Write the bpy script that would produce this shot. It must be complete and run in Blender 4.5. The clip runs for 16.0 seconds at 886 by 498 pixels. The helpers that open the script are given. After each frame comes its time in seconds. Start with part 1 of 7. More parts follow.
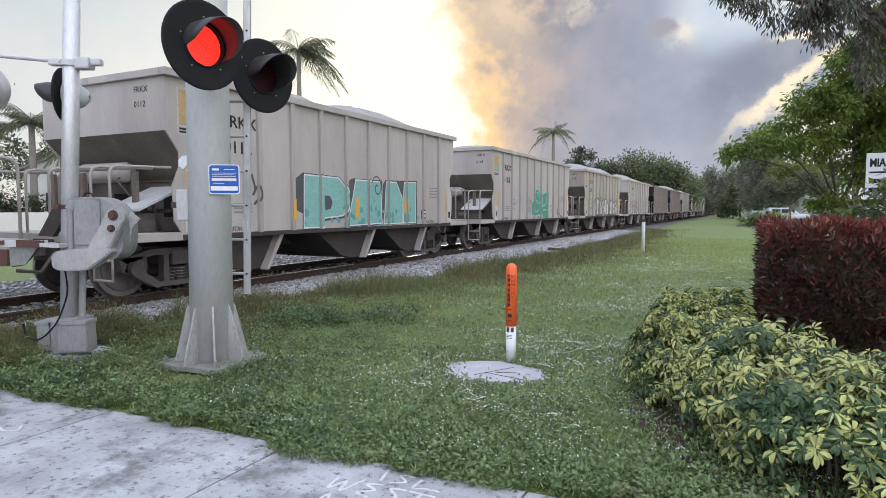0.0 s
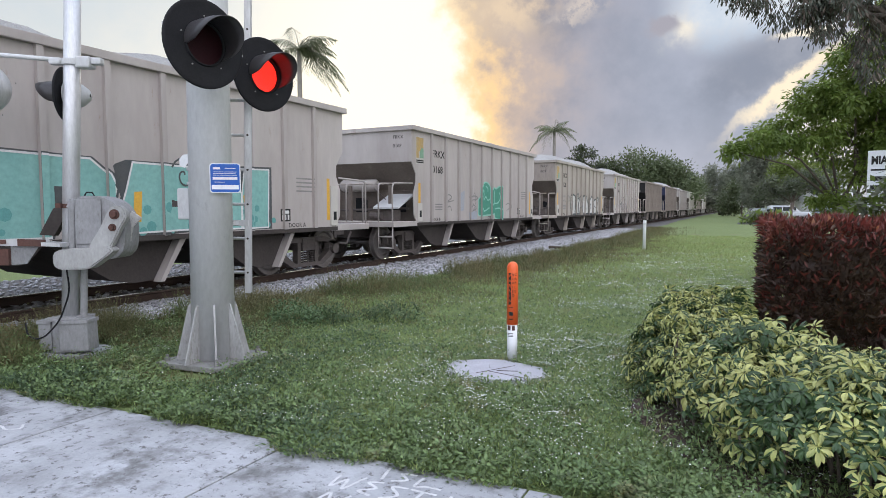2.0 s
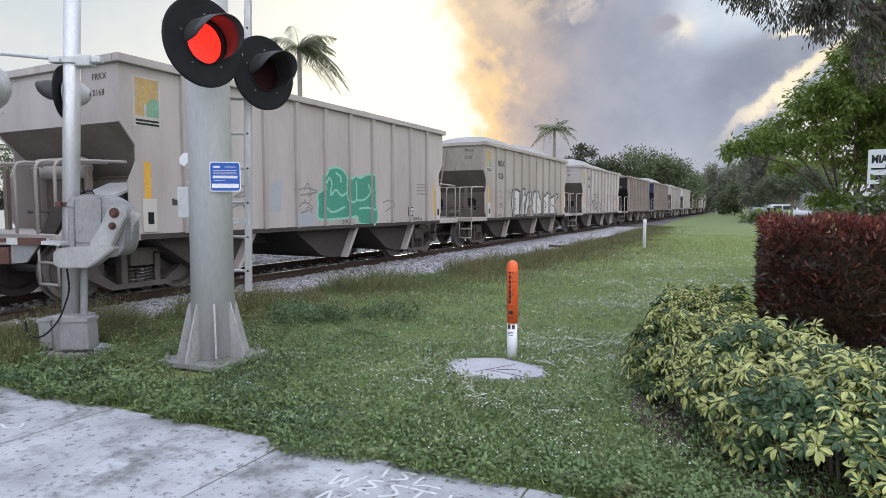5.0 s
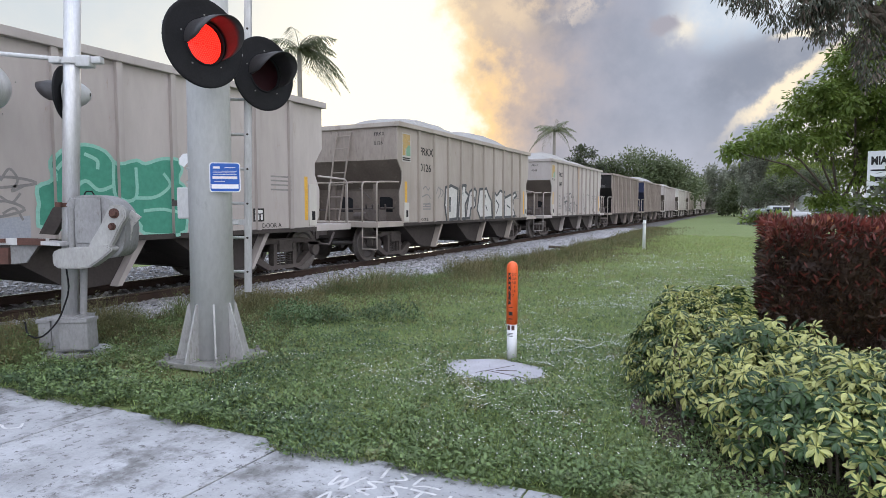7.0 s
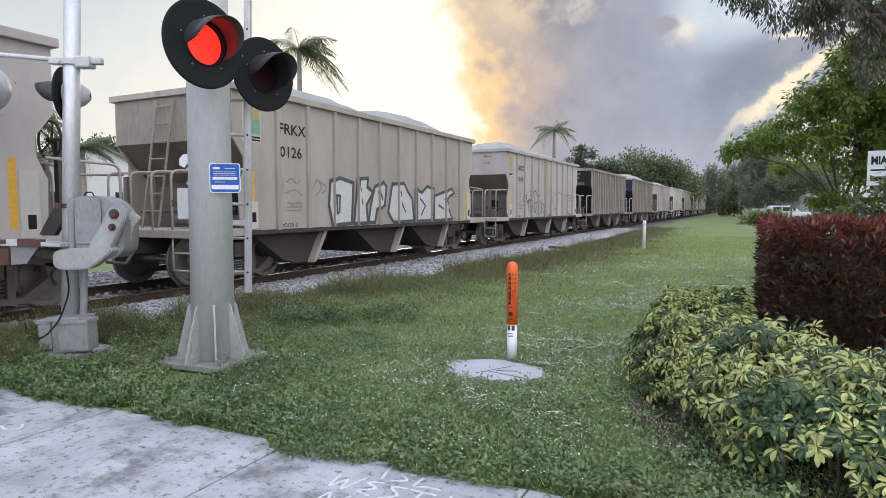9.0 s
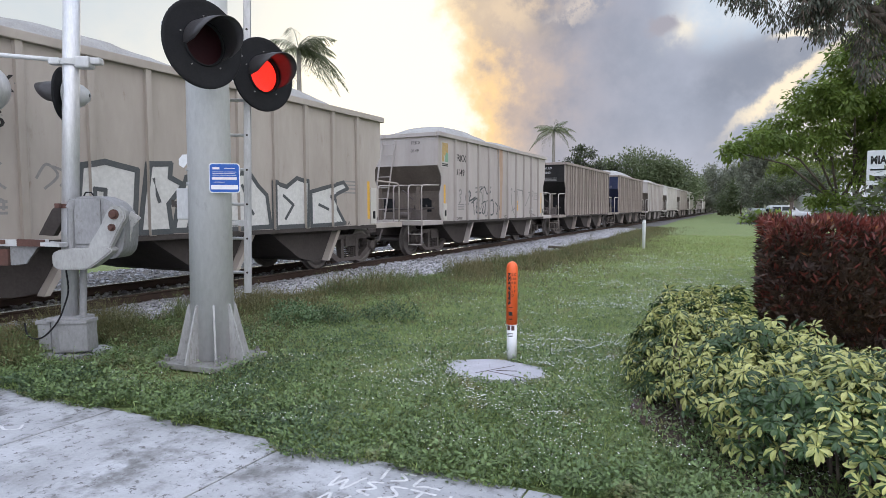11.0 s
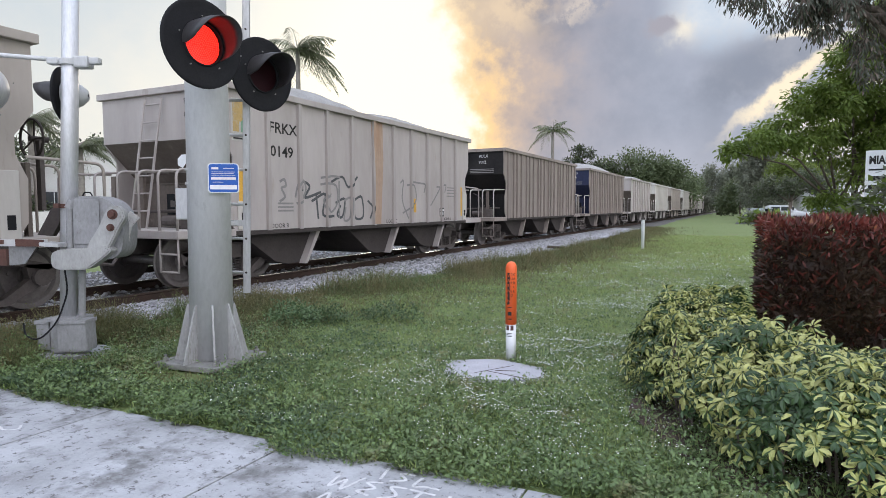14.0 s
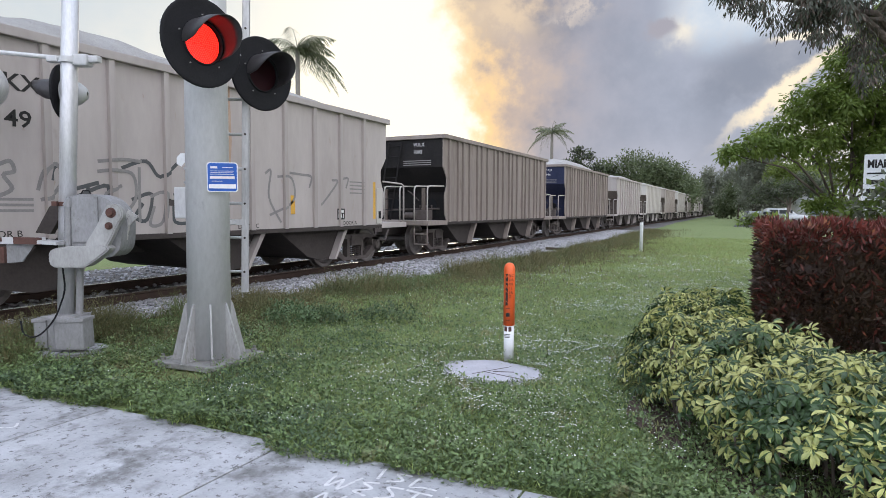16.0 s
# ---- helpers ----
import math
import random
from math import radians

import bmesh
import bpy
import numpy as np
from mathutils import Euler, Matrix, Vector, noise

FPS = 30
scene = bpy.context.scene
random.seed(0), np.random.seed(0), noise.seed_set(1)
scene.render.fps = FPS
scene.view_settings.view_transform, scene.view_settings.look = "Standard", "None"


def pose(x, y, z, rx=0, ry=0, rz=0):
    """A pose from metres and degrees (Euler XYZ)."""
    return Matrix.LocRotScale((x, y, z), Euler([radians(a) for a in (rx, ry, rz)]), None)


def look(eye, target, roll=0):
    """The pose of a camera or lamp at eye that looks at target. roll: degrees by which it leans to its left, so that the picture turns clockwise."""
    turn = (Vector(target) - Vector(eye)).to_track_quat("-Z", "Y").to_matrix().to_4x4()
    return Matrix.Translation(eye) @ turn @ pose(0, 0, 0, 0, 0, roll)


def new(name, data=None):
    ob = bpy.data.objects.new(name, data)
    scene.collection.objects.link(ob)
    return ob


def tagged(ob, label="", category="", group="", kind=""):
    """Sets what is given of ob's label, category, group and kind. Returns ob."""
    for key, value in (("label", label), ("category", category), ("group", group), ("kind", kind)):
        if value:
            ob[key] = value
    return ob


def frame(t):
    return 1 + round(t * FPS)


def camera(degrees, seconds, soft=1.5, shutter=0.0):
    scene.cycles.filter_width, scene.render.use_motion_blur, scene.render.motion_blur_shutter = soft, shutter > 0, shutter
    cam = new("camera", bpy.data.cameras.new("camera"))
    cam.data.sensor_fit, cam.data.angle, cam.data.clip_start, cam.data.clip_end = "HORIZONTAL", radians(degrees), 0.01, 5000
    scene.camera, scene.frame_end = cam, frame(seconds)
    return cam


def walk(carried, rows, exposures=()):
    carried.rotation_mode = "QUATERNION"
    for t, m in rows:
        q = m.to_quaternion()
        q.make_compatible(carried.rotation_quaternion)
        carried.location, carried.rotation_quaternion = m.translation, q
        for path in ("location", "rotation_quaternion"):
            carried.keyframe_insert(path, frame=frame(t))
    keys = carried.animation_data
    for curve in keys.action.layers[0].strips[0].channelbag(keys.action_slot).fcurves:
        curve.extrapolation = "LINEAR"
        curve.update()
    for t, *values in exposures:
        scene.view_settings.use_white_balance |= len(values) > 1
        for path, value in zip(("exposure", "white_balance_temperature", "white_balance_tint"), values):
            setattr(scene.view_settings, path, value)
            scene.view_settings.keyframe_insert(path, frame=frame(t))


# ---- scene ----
cam = camera(71.86, 16.0, 0.85, 0.0)
EYE = (0.0, 0.0, 1.6)
AIM = look(EYE, (-0.44872, 0.89142, 1.53186), 0)
# seconds, yaw, pitch and roll of the held camera, in thousandths of a radian
SWAY = [(0, -0.8, 2.7, 2.2), (0.5, -0.8, 2.8, 0.8), (1, -0.5, 2.5, 0.7), (1.5, 0.3, 1.4, 0.4), (2, 0.9, 0.1, 0.5),
        (2.5, 1.2, -1.2, 0.3), (3, 1.25, -1.6, 0.3), (3.5, 1.3, -2.4, 0.4), (4, 1.2, -2.6, 0.3), (5.2, 0.9, -1.8, 1.2),
        (6.5, 0.6, -0.8, 2.2), (7, 0.5, -0.5, 2.2), (7.5, 0.45, -0.3, 2.5), (8, 0.45, 0.1, 1.8), (8.5, 0.6, 0.2, 1.6),
        (9, 0.6, 0.1, 0.9), (10.2, 0.3, 0.05, 0.4), (11.5, 0, 0, 0), (12.5, 0, 0, 0), (13, -0.4, -0.1, -0.6),
        (13.5, -1.0, -0.1, -0.5), (14, -1.4, 0, -0.1), (14.5, -1.8, 0.1, 0.6), (15, -2.1, 0.4, 1.9), (15.5, -3.0, 0.6, 3.7),
        (16, -3.8, 1.05, 6.8)]


def held(yaw, pitch, roll):
    turn = Euler((pitch * 1e-3, yaw * 1e-3, (-2.4 + roll) * 1e-3)).to_matrix().to_4x4()
    return AIM @ turn


walk(cam, [(t, held(a, b, c)) for t, a, b, c in SWAY], [(0, 0.0), (16, 0.0)])

# ---- sky and light ----
world = bpy.data.worlds.new("evening_sky")
scene.world = world
world.use_nodes = True
SUN_AZ, SUN_EL = radians(-27.5), radians(9)


def sky_world():
    nt = world.node_tree
    nt.nodes.clear()
    N = lambda t: nt.nodes.new(t)

    def val(x, sock):
        if isinstance(x, (int, float)):
            sock.default_value = x
        else:
            nt.links.new(x, sock)

    def m(op, a, b=0.0, c=0.0):
        n = N("ShaderNodeMath")
        n.operation = op
        for i, x in enumerate((a, b, c)):
            val(x, n.inputs[i])
        return n.outputs[0]

    def mix(fac, a, b):
        n = N("ShaderNodeMix")
        n.data_type = "RGBA"
        val(fac, n.inputs[0])
        for x, s in ((a, n.inputs[6]), (b, n.inputs[7])):
            if isinstance(x, tuple):
                s.default_value = (*x, 1)
            else:
                nt.links.new(x, s)
        return n.outputs[2]

    co = N("ShaderNodeTexCoord").outputs["Generated"]
    sep = N("ShaderNodeSeparateXYZ")
    nt.links.new(co, sep.inputs[0])
    az = m("MULTIPLY", m("ARCTAN2", sep.outputs[0], sep.outputs[1]), 57.2958)
    el = m("MULTIPLY", m("ARCSINE", sep.outputs[2]), 57.2958)

    def nz(scale, detail=6, rough=0.55, off=0.0, stretch=1.0):
        mp = N("ShaderNodeMapping")
        mp.inputs["Location"].default_value = (off, off * 0.7, off * 0.3)
        mp.inputs["Scale"].default_value = (1, 1, stretch)
        nt.links.new(co, mp.inputs[0])
        t = N("ShaderNodeTexNoise")
        t.inputs["Scale"].default_value, t.inputs["Detail"].default_value, t.inputs["Roughness"].default_value = scale, detail, rough
        nt.links.new(mp.outputs[0], t.inputs["Vector"])
        return m("SUBTRACT", t.outputs[0], 0.5)

    big, fine, tiny = nz(6, 5, 0.5, 3.1), nz(16, 6, 0.6, 1.7), nz(34, 5, 0.6, 5.0)
    wa = m("ADD", az, m("ADD", m("MULTIPLY", big, 9), m("ADD", m("MULTIPLY", fine, 7), m("MULTIPLY", tiny, 4))))
    we = m("ADD", el, m("ADD", m("MULTIPLY", fine, 7), m("MULTIPLY", tiny, 3)))

    def ss(x, a, b):
        n = N("ShaderNodeMapRange")
        n.interpolation_type = "SMOOTHSTEP"
        val(x, n.inputs[0])
        n.inputs[1].default_value, n.inputs[2].default_value = a, b
        return n.outputs[0]

    def blob(a0, e0, sa, se, aa=az, ee=el, tilt=0.0):
        da = m("SUBTRACT", aa, a0)
        de = m("SUBTRACT", m("SUBTRACT", ee, e0), m("MULTIPLY", da, tilt))
        da, de = m("DIVIDE", da, sa), m("DIVIDE", de, se)
        return m("EXPONENT", m("MULTIPLY", m("ADD", m("MULTIPLY", da, da), m("MULTIPLY", de, de)), -1.0))

    sky = N("ShaderNodeTexSky")
    sky.sky_type, sky.sun_disc = "NISHITA", False
    sky.sun_elevation, sky.sun_rotation = SUN_EL, SUN_AZ
    dim = mix(0.12, (0, 0, 0), sky.outputs[0])
    # high thin veil over the whole dome
    veil = mix(ss(m("ADD", big, m("MULTIPLY", fine, 0.6)), -0.25, 0.3), (0.62, 0.70, 0.78), (0.80, 0.80, 0.79))
    base = mix(0.86, dim, veil)
    glow = m("MINIMUM", m("ADD", blob(-28, 12, 13, 22), m("MULTIPLY", blob(-30, 6, 28, 14), 0.55)), 1.0)
    base = mix(glow, base, (1.22, 1.15, 0.97))
    # the large grey cloud bank, its sunlit rim first
    edge = m("ADD", wa, m("MULTIPLY", we, 0.10))
    cut = m("SUBTRACT", wa, m("MULTIPLY", we, 0.62))
    body = m("MULTIPLY", ss(edge, -23.2, -19.2), ss(cut, 2.6, -1.0))
    rim = m("MULTIPLY", ss(edge, -26.2, -22.6), ss(cut, 5.5, 0.5))
    rimcol = mix(ss(we, 3, 24), (1.12, 0.72, 0.32), (0.98, 0.74, 0.46))
    base = mix(m("MULTIPLY", rim, m("ADD", 0.35, m("MULTIPLY", blob(-22, 13, 7, 20), 0.6))), base, rimcol)
    puff = m("ADD", m("MULTIPLY", fine, 1.5), m("MULTIPLY", big, 1.6))
    shade = mix(ss(m("ADD", m("MULTIPLY", we, 0.045), puff), -0.1, 1.1), (0.41, 0.405, 0.475), (0.255, 0.265, 0.335))
    shade = mix(ss(wa, -20, -5), shade, mix(ss(puff, -0.4, 0.5), (0.42, 0.46, 0.575), (0.33, 0.37, 0.47)))
    warm = m("MULTIPLY", blob(-21.5, 6, 3.6, 10, wa, we), 0.8)
    shade = mix(warm, shade, (0.72, 0.55, 0.43))
    base = mix(m("MULTIPLY", body, 0.96), base, shade)
    base = mix(m("MULTIPLY", blob(-20.4, 17.6, 2.6, 2.4, wa, we), 0.75), base, (0.98, 0.76, 0.52))
    base = mix(m("MULTIPLY", blob(-15.0, 17.2, 1.5, 0.5, wa, we), 0.7), base, (0.78, 0.68, 0.60))
    # upper right: pale blue gap with small lit clouds, a second bank and its bright lower rim
    soft = m("ADD", az, m("MULTIPLY", fine, 5))
    softe = m("ADD", el, m("ADD", m("MULTIPLY", big, 3), m("MULTIPLY", fine, 4)))
    gap = m("MULTIPLY", ss(softe, 12.0, 15.5), ss(soft, -8.5, -4.0))
    base = mix(m("MULTIPLY", gap, 0.9), base, mix(ss(puff, -0.3, 0.4), (0.82, 0.86, 0.91), (0.58, 0.69, 0.83)))
    base = mix(m("MULTIPLY", blob(-6.0, 14.6, 1.1, 1.0, soft, softe), 0.8), base, (1.0, 0.92, 0.78))
    base = mix(ss(blob(-7.5, 15.2, 1.7, 1.1, soft, softe), 0.3, 0.9), base, (0.42, 0.41, 0.47))
    bank = blob(0.8, 11.6, 5.5, 2.6, soft, softe, 0.2)
    base = mix(ss(bank, 0.2, 0.8), base, mix(ss(puff, -0.4, 0.4), (0.42, 0.44, 0.51), (0.30, 0.33, 0.41)))
    streak = blob(3.4, 13.4, 2.6, 0.45, az, m("ADD", el, m("MULTIPLY", fine, 3)), 0.08)
    base = mix(ss(streak, 0.25, 0.8), base, (0.98, 0.90, 0.76))
    slash = blob(2.2, 9.3, 4.6, 0.85, az, m("ADD", el, m("ADD", m("MULTIPLY", fine, 4), m("MULTIPLY", tiny, 2))), 0.72)
    base = mix(ss(slash, 0.12, 0.9), base, (1.06, 0.92, 0.70))
    beyond = ss(m("SUBTRACT", el, m("ADD", m("MULTIPLY", m("SUBTRACT", az, 1.2), 0.58), 8.8)), -0.3, -2.2)
    base = mix(m("MULTIPLY", m("MULTIPLY", beyond, ss(az, 0.0, 4.0)), 0.85), base, (0.88, 0.83, 0.76))
    low = m("MULTIPLY", ss(el, 9, 0), ss(az, -24, -12))
    base = mix(m("MULTIPLY", low, 0.55), base, (0.56, 0.56, 0.635))
    # the open eastern and upper sky, away from the cloud bank, is brighter
    toward = m("ADD", m("MULTIPLY", sep.outputs[0], math.sin(SUN_AZ)), m("MULTIPLY", sep.outputs[1], math.cos(SUN_AZ)))
    lift = m("ADD", 1.0, m("MULTIPLY", m("MAXIMUM", ss(toward, 0.45, -0.35), ss(el, 30, 65)), 1.6))
    sc = N("ShaderNodeVectorMath")
    sc.operation = "SCALE"
    nt.links.new(base, sc.inputs[0])
    nt.links.new(lift, sc.inputs["Scale"])
    cool = N("ShaderNodeVectorMath")
    cool.operation = "MULTIPLY"
    cool.inputs[1].default_value = (0.93, 0.99, 1.17)
    nt.links.new(sc.outputs[0], cool.inputs[0])
    base = mix(m("MAXIMUM", ss(toward, 0.45, -0.35), ss(el, 30, 65)), base, cool.outputs[0])
    bg, out = N("ShaderNodeBackground"), N("ShaderNodeOutputWorld")
    bg.inputs[1].default_value = 1.0
    nt.links.new(base, bg.inputs[0])
    nt.links.new(bg.outputs[0], out.inputs[0])


sky_world()
sun = new("sun", bpy.data.lights.new("sun", "SUN"))
sun.data.energy, sun.data.angle, sun.data.color = 0.6, radians(14), (1.0, 0.86, 0.68)
sun.matrix_basis = look((0, 0, 0), (-math.sin(SUN_AZ) * math.cos(SUN_EL), -math.cos(SUN_AZ) * math.cos(SUN_EL), -math.sin(SUN_EL)))

# ---- materials ----


def mat(name, a, b=None, rough=0.7, metal=0.0, scale=3.0, fine=40.0, bump=0.15, dist=0.01, spots=None, spot_at=0.62, per=0.0, coat=0.0, streak=1.0, emit=None, power=0.0, fine_mix=0.35, spots2=None, spot2_at=0.6, spec=0.5, spot_w=0.1, spot2_k=7.0, spot2_w=0.06):
    """Two tones by coarse and fine noise in the thing's own space, fine relief, optional stains."""
    b = b or tuple(x * 0.75 for x in a)
    mt = bpy.data.materials.new(name)
    mt.use_nodes = True
    nt = mt.node_tree
    p = nt.nodes["Principled BSDF"]
    L = nt.links.new
    tc = nt.nodes.new("ShaderNodeTexCoord")
    mp = nt.nodes.new("ShaderNodeMapping")
    mp.inputs["Scale"].default_value = (1, 1, streak)
    L(tc.outputs["Object"], mp.inputs[0])

    def nz(s, d=4, r=0.6):
        n = nt.nodes.new("ShaderNodeTexNoise")
        n.inputs["Scale"].default_value, n.inputs["Detail"].default_value, n.inputs["Roughness"].default_value = s, d, r
        L(mp.outputs[0], n.inputs["Vector"])
        return n.outputs[0]

    def rng(x, lo, hi):
        n = nt.nodes.new("ShaderNodeMapRange")
        L(x, n.inputs[0])
        n.inputs[1].default_value, n.inputs[2].default_value = lo, hi
        return n.outputs[0]

    def mx(fac, c1, c2, mode="MIX"):
        n = nt.nodes.new("ShaderNodeMix")
        n.data_type, n.blend_type = "RGBA", mode
        if isinstance(fac, float):
            n.inputs[0].default_value = fac
        else:
            L(fac, n.inputs[0])
        for x, s in ((c1, n.inputs[6]), (c2, n.inputs[7])):
            if isinstance(x, tuple):
                s.default_value = (*x, 1)
            else:
                L(x, s)
        return n.outputs[2]

    coarse, grain = nz(scale), nz(fine, 5, 0.65)
    col = mx(rng(coarse, 0.32, 0.68), a, b)
    mid = tuple((x + y) * 0.5 for x, y in zip(a, b))
    col = mx(fine_mix, col, mx(rng(grain, 0.3, 0.7), tuple(x * 1.25 for x in mid), tuple(x * 0.6 for x in mid)))
    if spots:
        st = nz(scale * 2.3, 7, 0.7)
        col = mx(rng(st, spot_at, spot_at + spot_w), col, spots)
    if spots2:
        st = nz(scale * spot2_k, 6, 0.75)
        col = mx(rng(st, spot2_at, spot2_at + spot2_w), col, spots2)
    if per:
        oi, gm = nt.nodes.new("ShaderNodeObjectInfo"), nt.nodes.new("ShaderNodeNewGeometry")
        ad = nt.nodes.new("ShaderNodeMath")
        ad.operation = "ADD"
        L(oi.outputs["Random"], ad.inputs[0])
        L(gm.outputs["Random Per Island"], ad.inputs[1])
        hsv = nt.nodes.new("ShaderNodeHueSaturation")
        vr = nt.nodes.new("ShaderNodeMapRange")
        L(ad.outputs[0], vr.inputs[0])
        vr.inputs[2].default_value, vr.inputs[3].default_value, vr.inputs[4].default_value = 2.0, 1 - per, 1 + per
        L(vr.outputs[0], hsv.inputs["Value"])
        L(col, hsv.inputs["Color"])
        col = hsv.outputs[0]
    L(col, p.inputs["Base Color"])
    rr = nt.nodes.new("ShaderNodeMapRange")
    L(grain, rr.inputs[0])
    rr.inputs[3].default_value, rr.inputs[4].default_value = max(rough - 0.12, 0.03), min(rough + 0.12, 1)
    L(rr.outputs[0], p.inputs["Roughness"])
    p.inputs["Specular IOR Level"].default_value = spec
    p.inputs["Metallic"].default_value = metal
    p.inputs["Coat Weight"].default_value = coat
    if bump:
        bp = nt.nodes.new("ShaderNodeBump")
        bp.inputs["Strength"].default_value, bp.inputs["Distance"].default_value = bump, dist
        L(grain, bp.inputs["Height"])
        L(bp.outputs[0], p.inputs["Normal"])
    if emit:
        p.inputs["Emission Color"].default_value, p.inputs["Emission Strength"].default_value = (*emit, 1), power
    return mt


def leafmat(name, a, b, c=None, per=0.35, thru=0.25, rough=0.5):
    """Leaf surface: tone by leaf, a little light through it."""
    mt = mat(name, a, b, rough=rough, scale=1.3, fine=18, bump=0.05, per=per, spots=c, spot_at=0.56)
    nt = mt.node_tree
    p, out = nt.nodes["Principled BSDF"], nt.nodes["Material Output"]
    tr, ms = nt.nodes.new("ShaderNodeBsdfTranslucent"), nt.nodes.new("ShaderNodeMixShader")
    ms.inputs[0].default_value = thru
    nt.links.new(p.inputs["Base Color"].links[0].from_socket, tr.inputs[0])
    nt.links.new(p.outputs[0], ms.inputs[1])
    nt.links.new(tr.outputs[0], ms.inputs[2])
    nt.links.new(ms.outputs[0], out.inputs[0])
    return mt


M = {}
M["lawn_soil"] = mat("lawn_soil", (0.125, 0.175, 0.055), (0.175, 0.215, 0.075), rough=0.95, scale=0.35, fine=9, bump=0.8, dist=0.05, spots=(0.19, 0.175, 0.085), spot_at=0.58, fine_mix=0.6)
M["dirt"] = mat("dirt", (0.09, 0.06, 0.045), (0.05, 0.035, 0.03), rough=0.95, scale=5, fine=60, bump=0.8, dist=0.02)
M["concrete"] = mat("concrete", (0.52, 0.53, 0.565), (0.235, 0.237, 0.246), rough=0.9, scale=1.1, fine=46, bump=0.6, dist=0.006, spots=(0.17, 0.17, 0.172), spot_at=0.50, spot_w=0.14, per=0.2, fine_mix=0.25, spots2=(0.13, 0.127, 0.127), spot2_at=0.565, spot2_k=17.0, spot2_w=0.05)
M["pad_concrete"] = mat("pad_concrete", (0.45, 0.445, 0.49), (0.37, 0.365, 0.40), rough=0.9, scale=6, fine=70, bump=0.3, dist=0.003)
M["ballast"] = mat("ballast", (0.50, 0.50, 0.525), (0.31, 0.305, 0.315), rough=0.9, scale=9, fine=80, bump=0.7, dist=0.01, per=0.6)
M["bed"] = mat("bed", (0.18, 0.173, 0.168), (0.095, 0.09, 0.086), rough=0.95, scale=14, fine=60, bump=1.0, dist=0.04)
M["tie"] = mat("tie", (0.10, 0.075, 0.06), (0.06, 0.05, 0.042), rough=0.9, scale=3, fine=50, bump=0.5, per=0.2)
# Rust tone lowered so the rail sides carry their shadow in the colour.
M["rail_rust_shade"] = mat("rail_rust_shade", (0.075, 0.048, 0.037), (0.045, 0.033, 0.028), rough=0.9, scale=4, fine=70, bump=0.3, spec=0.25)
M["rail_head"] = mat("rail_head", (0.60, 0.58, 0.55), (0.5, 0.48, 0.45), rough=0.22, metal=1.0, scale=2, fine=50, bump=0.05)
M["car_grey"] = mat("car_grey", (0.445, 0.405, 0.385), (0.345, 0.308, 0.29), rough=0.75, scale=1.1, fine=11, bump=0.04, fine_mix=0.09, streak=0.3, spots=(0.29, 0.235, 0.19), spot_at=0.60, spot_w=0.2, per=0.07, spots2=(0.26, 0.18, 0.13), spot2_at=0.66, spot2_k=5.0, spot2_w=0.12)
M["car_brown"] = mat("car_brown", (0.42, 0.375, 0.335), (0.32, 0.28, 0.245), rough=0.8, scale=1.1, fine=11, bump=0.04, fine_mix=0.09, streak=0.3, spots=(0.23, 0.185, 0.155), spot_at=0.59, spot_w=0.2, spots2=(0.22, 0.15, 0.11), spot2_at=0.65, spot2_k=5.0, spot2_w=0.12)
M["car_cream"] = mat("car_cream", (0.54, 0.51, 0.47), (0.45, 0.42, 0.385), rough=0.75, scale=0.9, fine=14, bump=0.06, fine_mix=0.16, streak=0.25, spots=(0.33, 0.27, 0.22), spot_at=0.66)
M["car_tan"] = mat("car_tan", (0.33, 0.28, 0.25), (0.215, 0.18, 0.16), rough=0.85, scale=1.2, fine=14, bump=0.06, streak=0.15, spots=(0.18, 0.13, 0.10), spot_at=0.6)
M["car_black"] = mat("car_black", (0.016, 0.015, 0.016), (0.03, 0.027, 0.026), rough=0.9, scale=1.5, fine=16, bump=0.05, spec=0.2)
M["car_blue"] = mat("car_blue", (0.02, 0.025, 0.06), (0.035, 0.04, 0.08), rough=0.85, scale=1.5, fine=16, bump=0.05, spec=0.25)
# Rust brown taken darker: the car ends' overhang shade is in the colour.
M["car_rust_shade"] = mat("car_rust_shade", (0.19, 0.16, 0.14), (0.13, 0.105, 0.09), rough=0.9, scale=1.6, fine=18, bump=0.1, spots=(0.24, 0.20, 0.17), spot_at=0.6, spec=0.2)
M["under"] = mat("under", (0.045, 0.039, 0.037), (0.075, 0.064, 0.059), rough=0.95, scale=2, fine=25, bump=0.2, dist=0.01, spec=0.2)
M["truck_steel"] = mat("truck_steel", (0.135, 0.115, 0.107), (0.075, 0.064, 0.059), rough=0.9, scale=4, fine=30, bump=0.3, spec=0.3)
M["wheel_tread"] = mat("wheel_tread", (0.24, 0.22, 0.21), (0.14, 0.12, 0.11), rough=0.5, metal=0.6, scale=4, fine=30, bump=0.1)
M["load"] = mat("load", (0.42, 0.41, 0.40), (0.32, 0.31, 0.30), rough=0.95, scale=2, fine=30, bump=0.9, dist=0.05)
M["galv"] = mat("galv", (0.58, 0.585, 0.59), (0.49, 0.49, 0.495), rough=0.55, metal=0.1, scale=2.2, fine=30, bump=0.08, spots=(0.43, 0.43, 0.44), spot_at=0.6, streak=0.4, fine_mix=0.2)
M["galv_dark"] = mat("galv_dark", (0.27, 0.265, 0.255), (0.18, 0.175, 0.165), rough=0.8, metal=0.05, scale=5, fine=40, bump=0.2, spots=(0.12, 0.11, 0.10), spot_at=0.58)
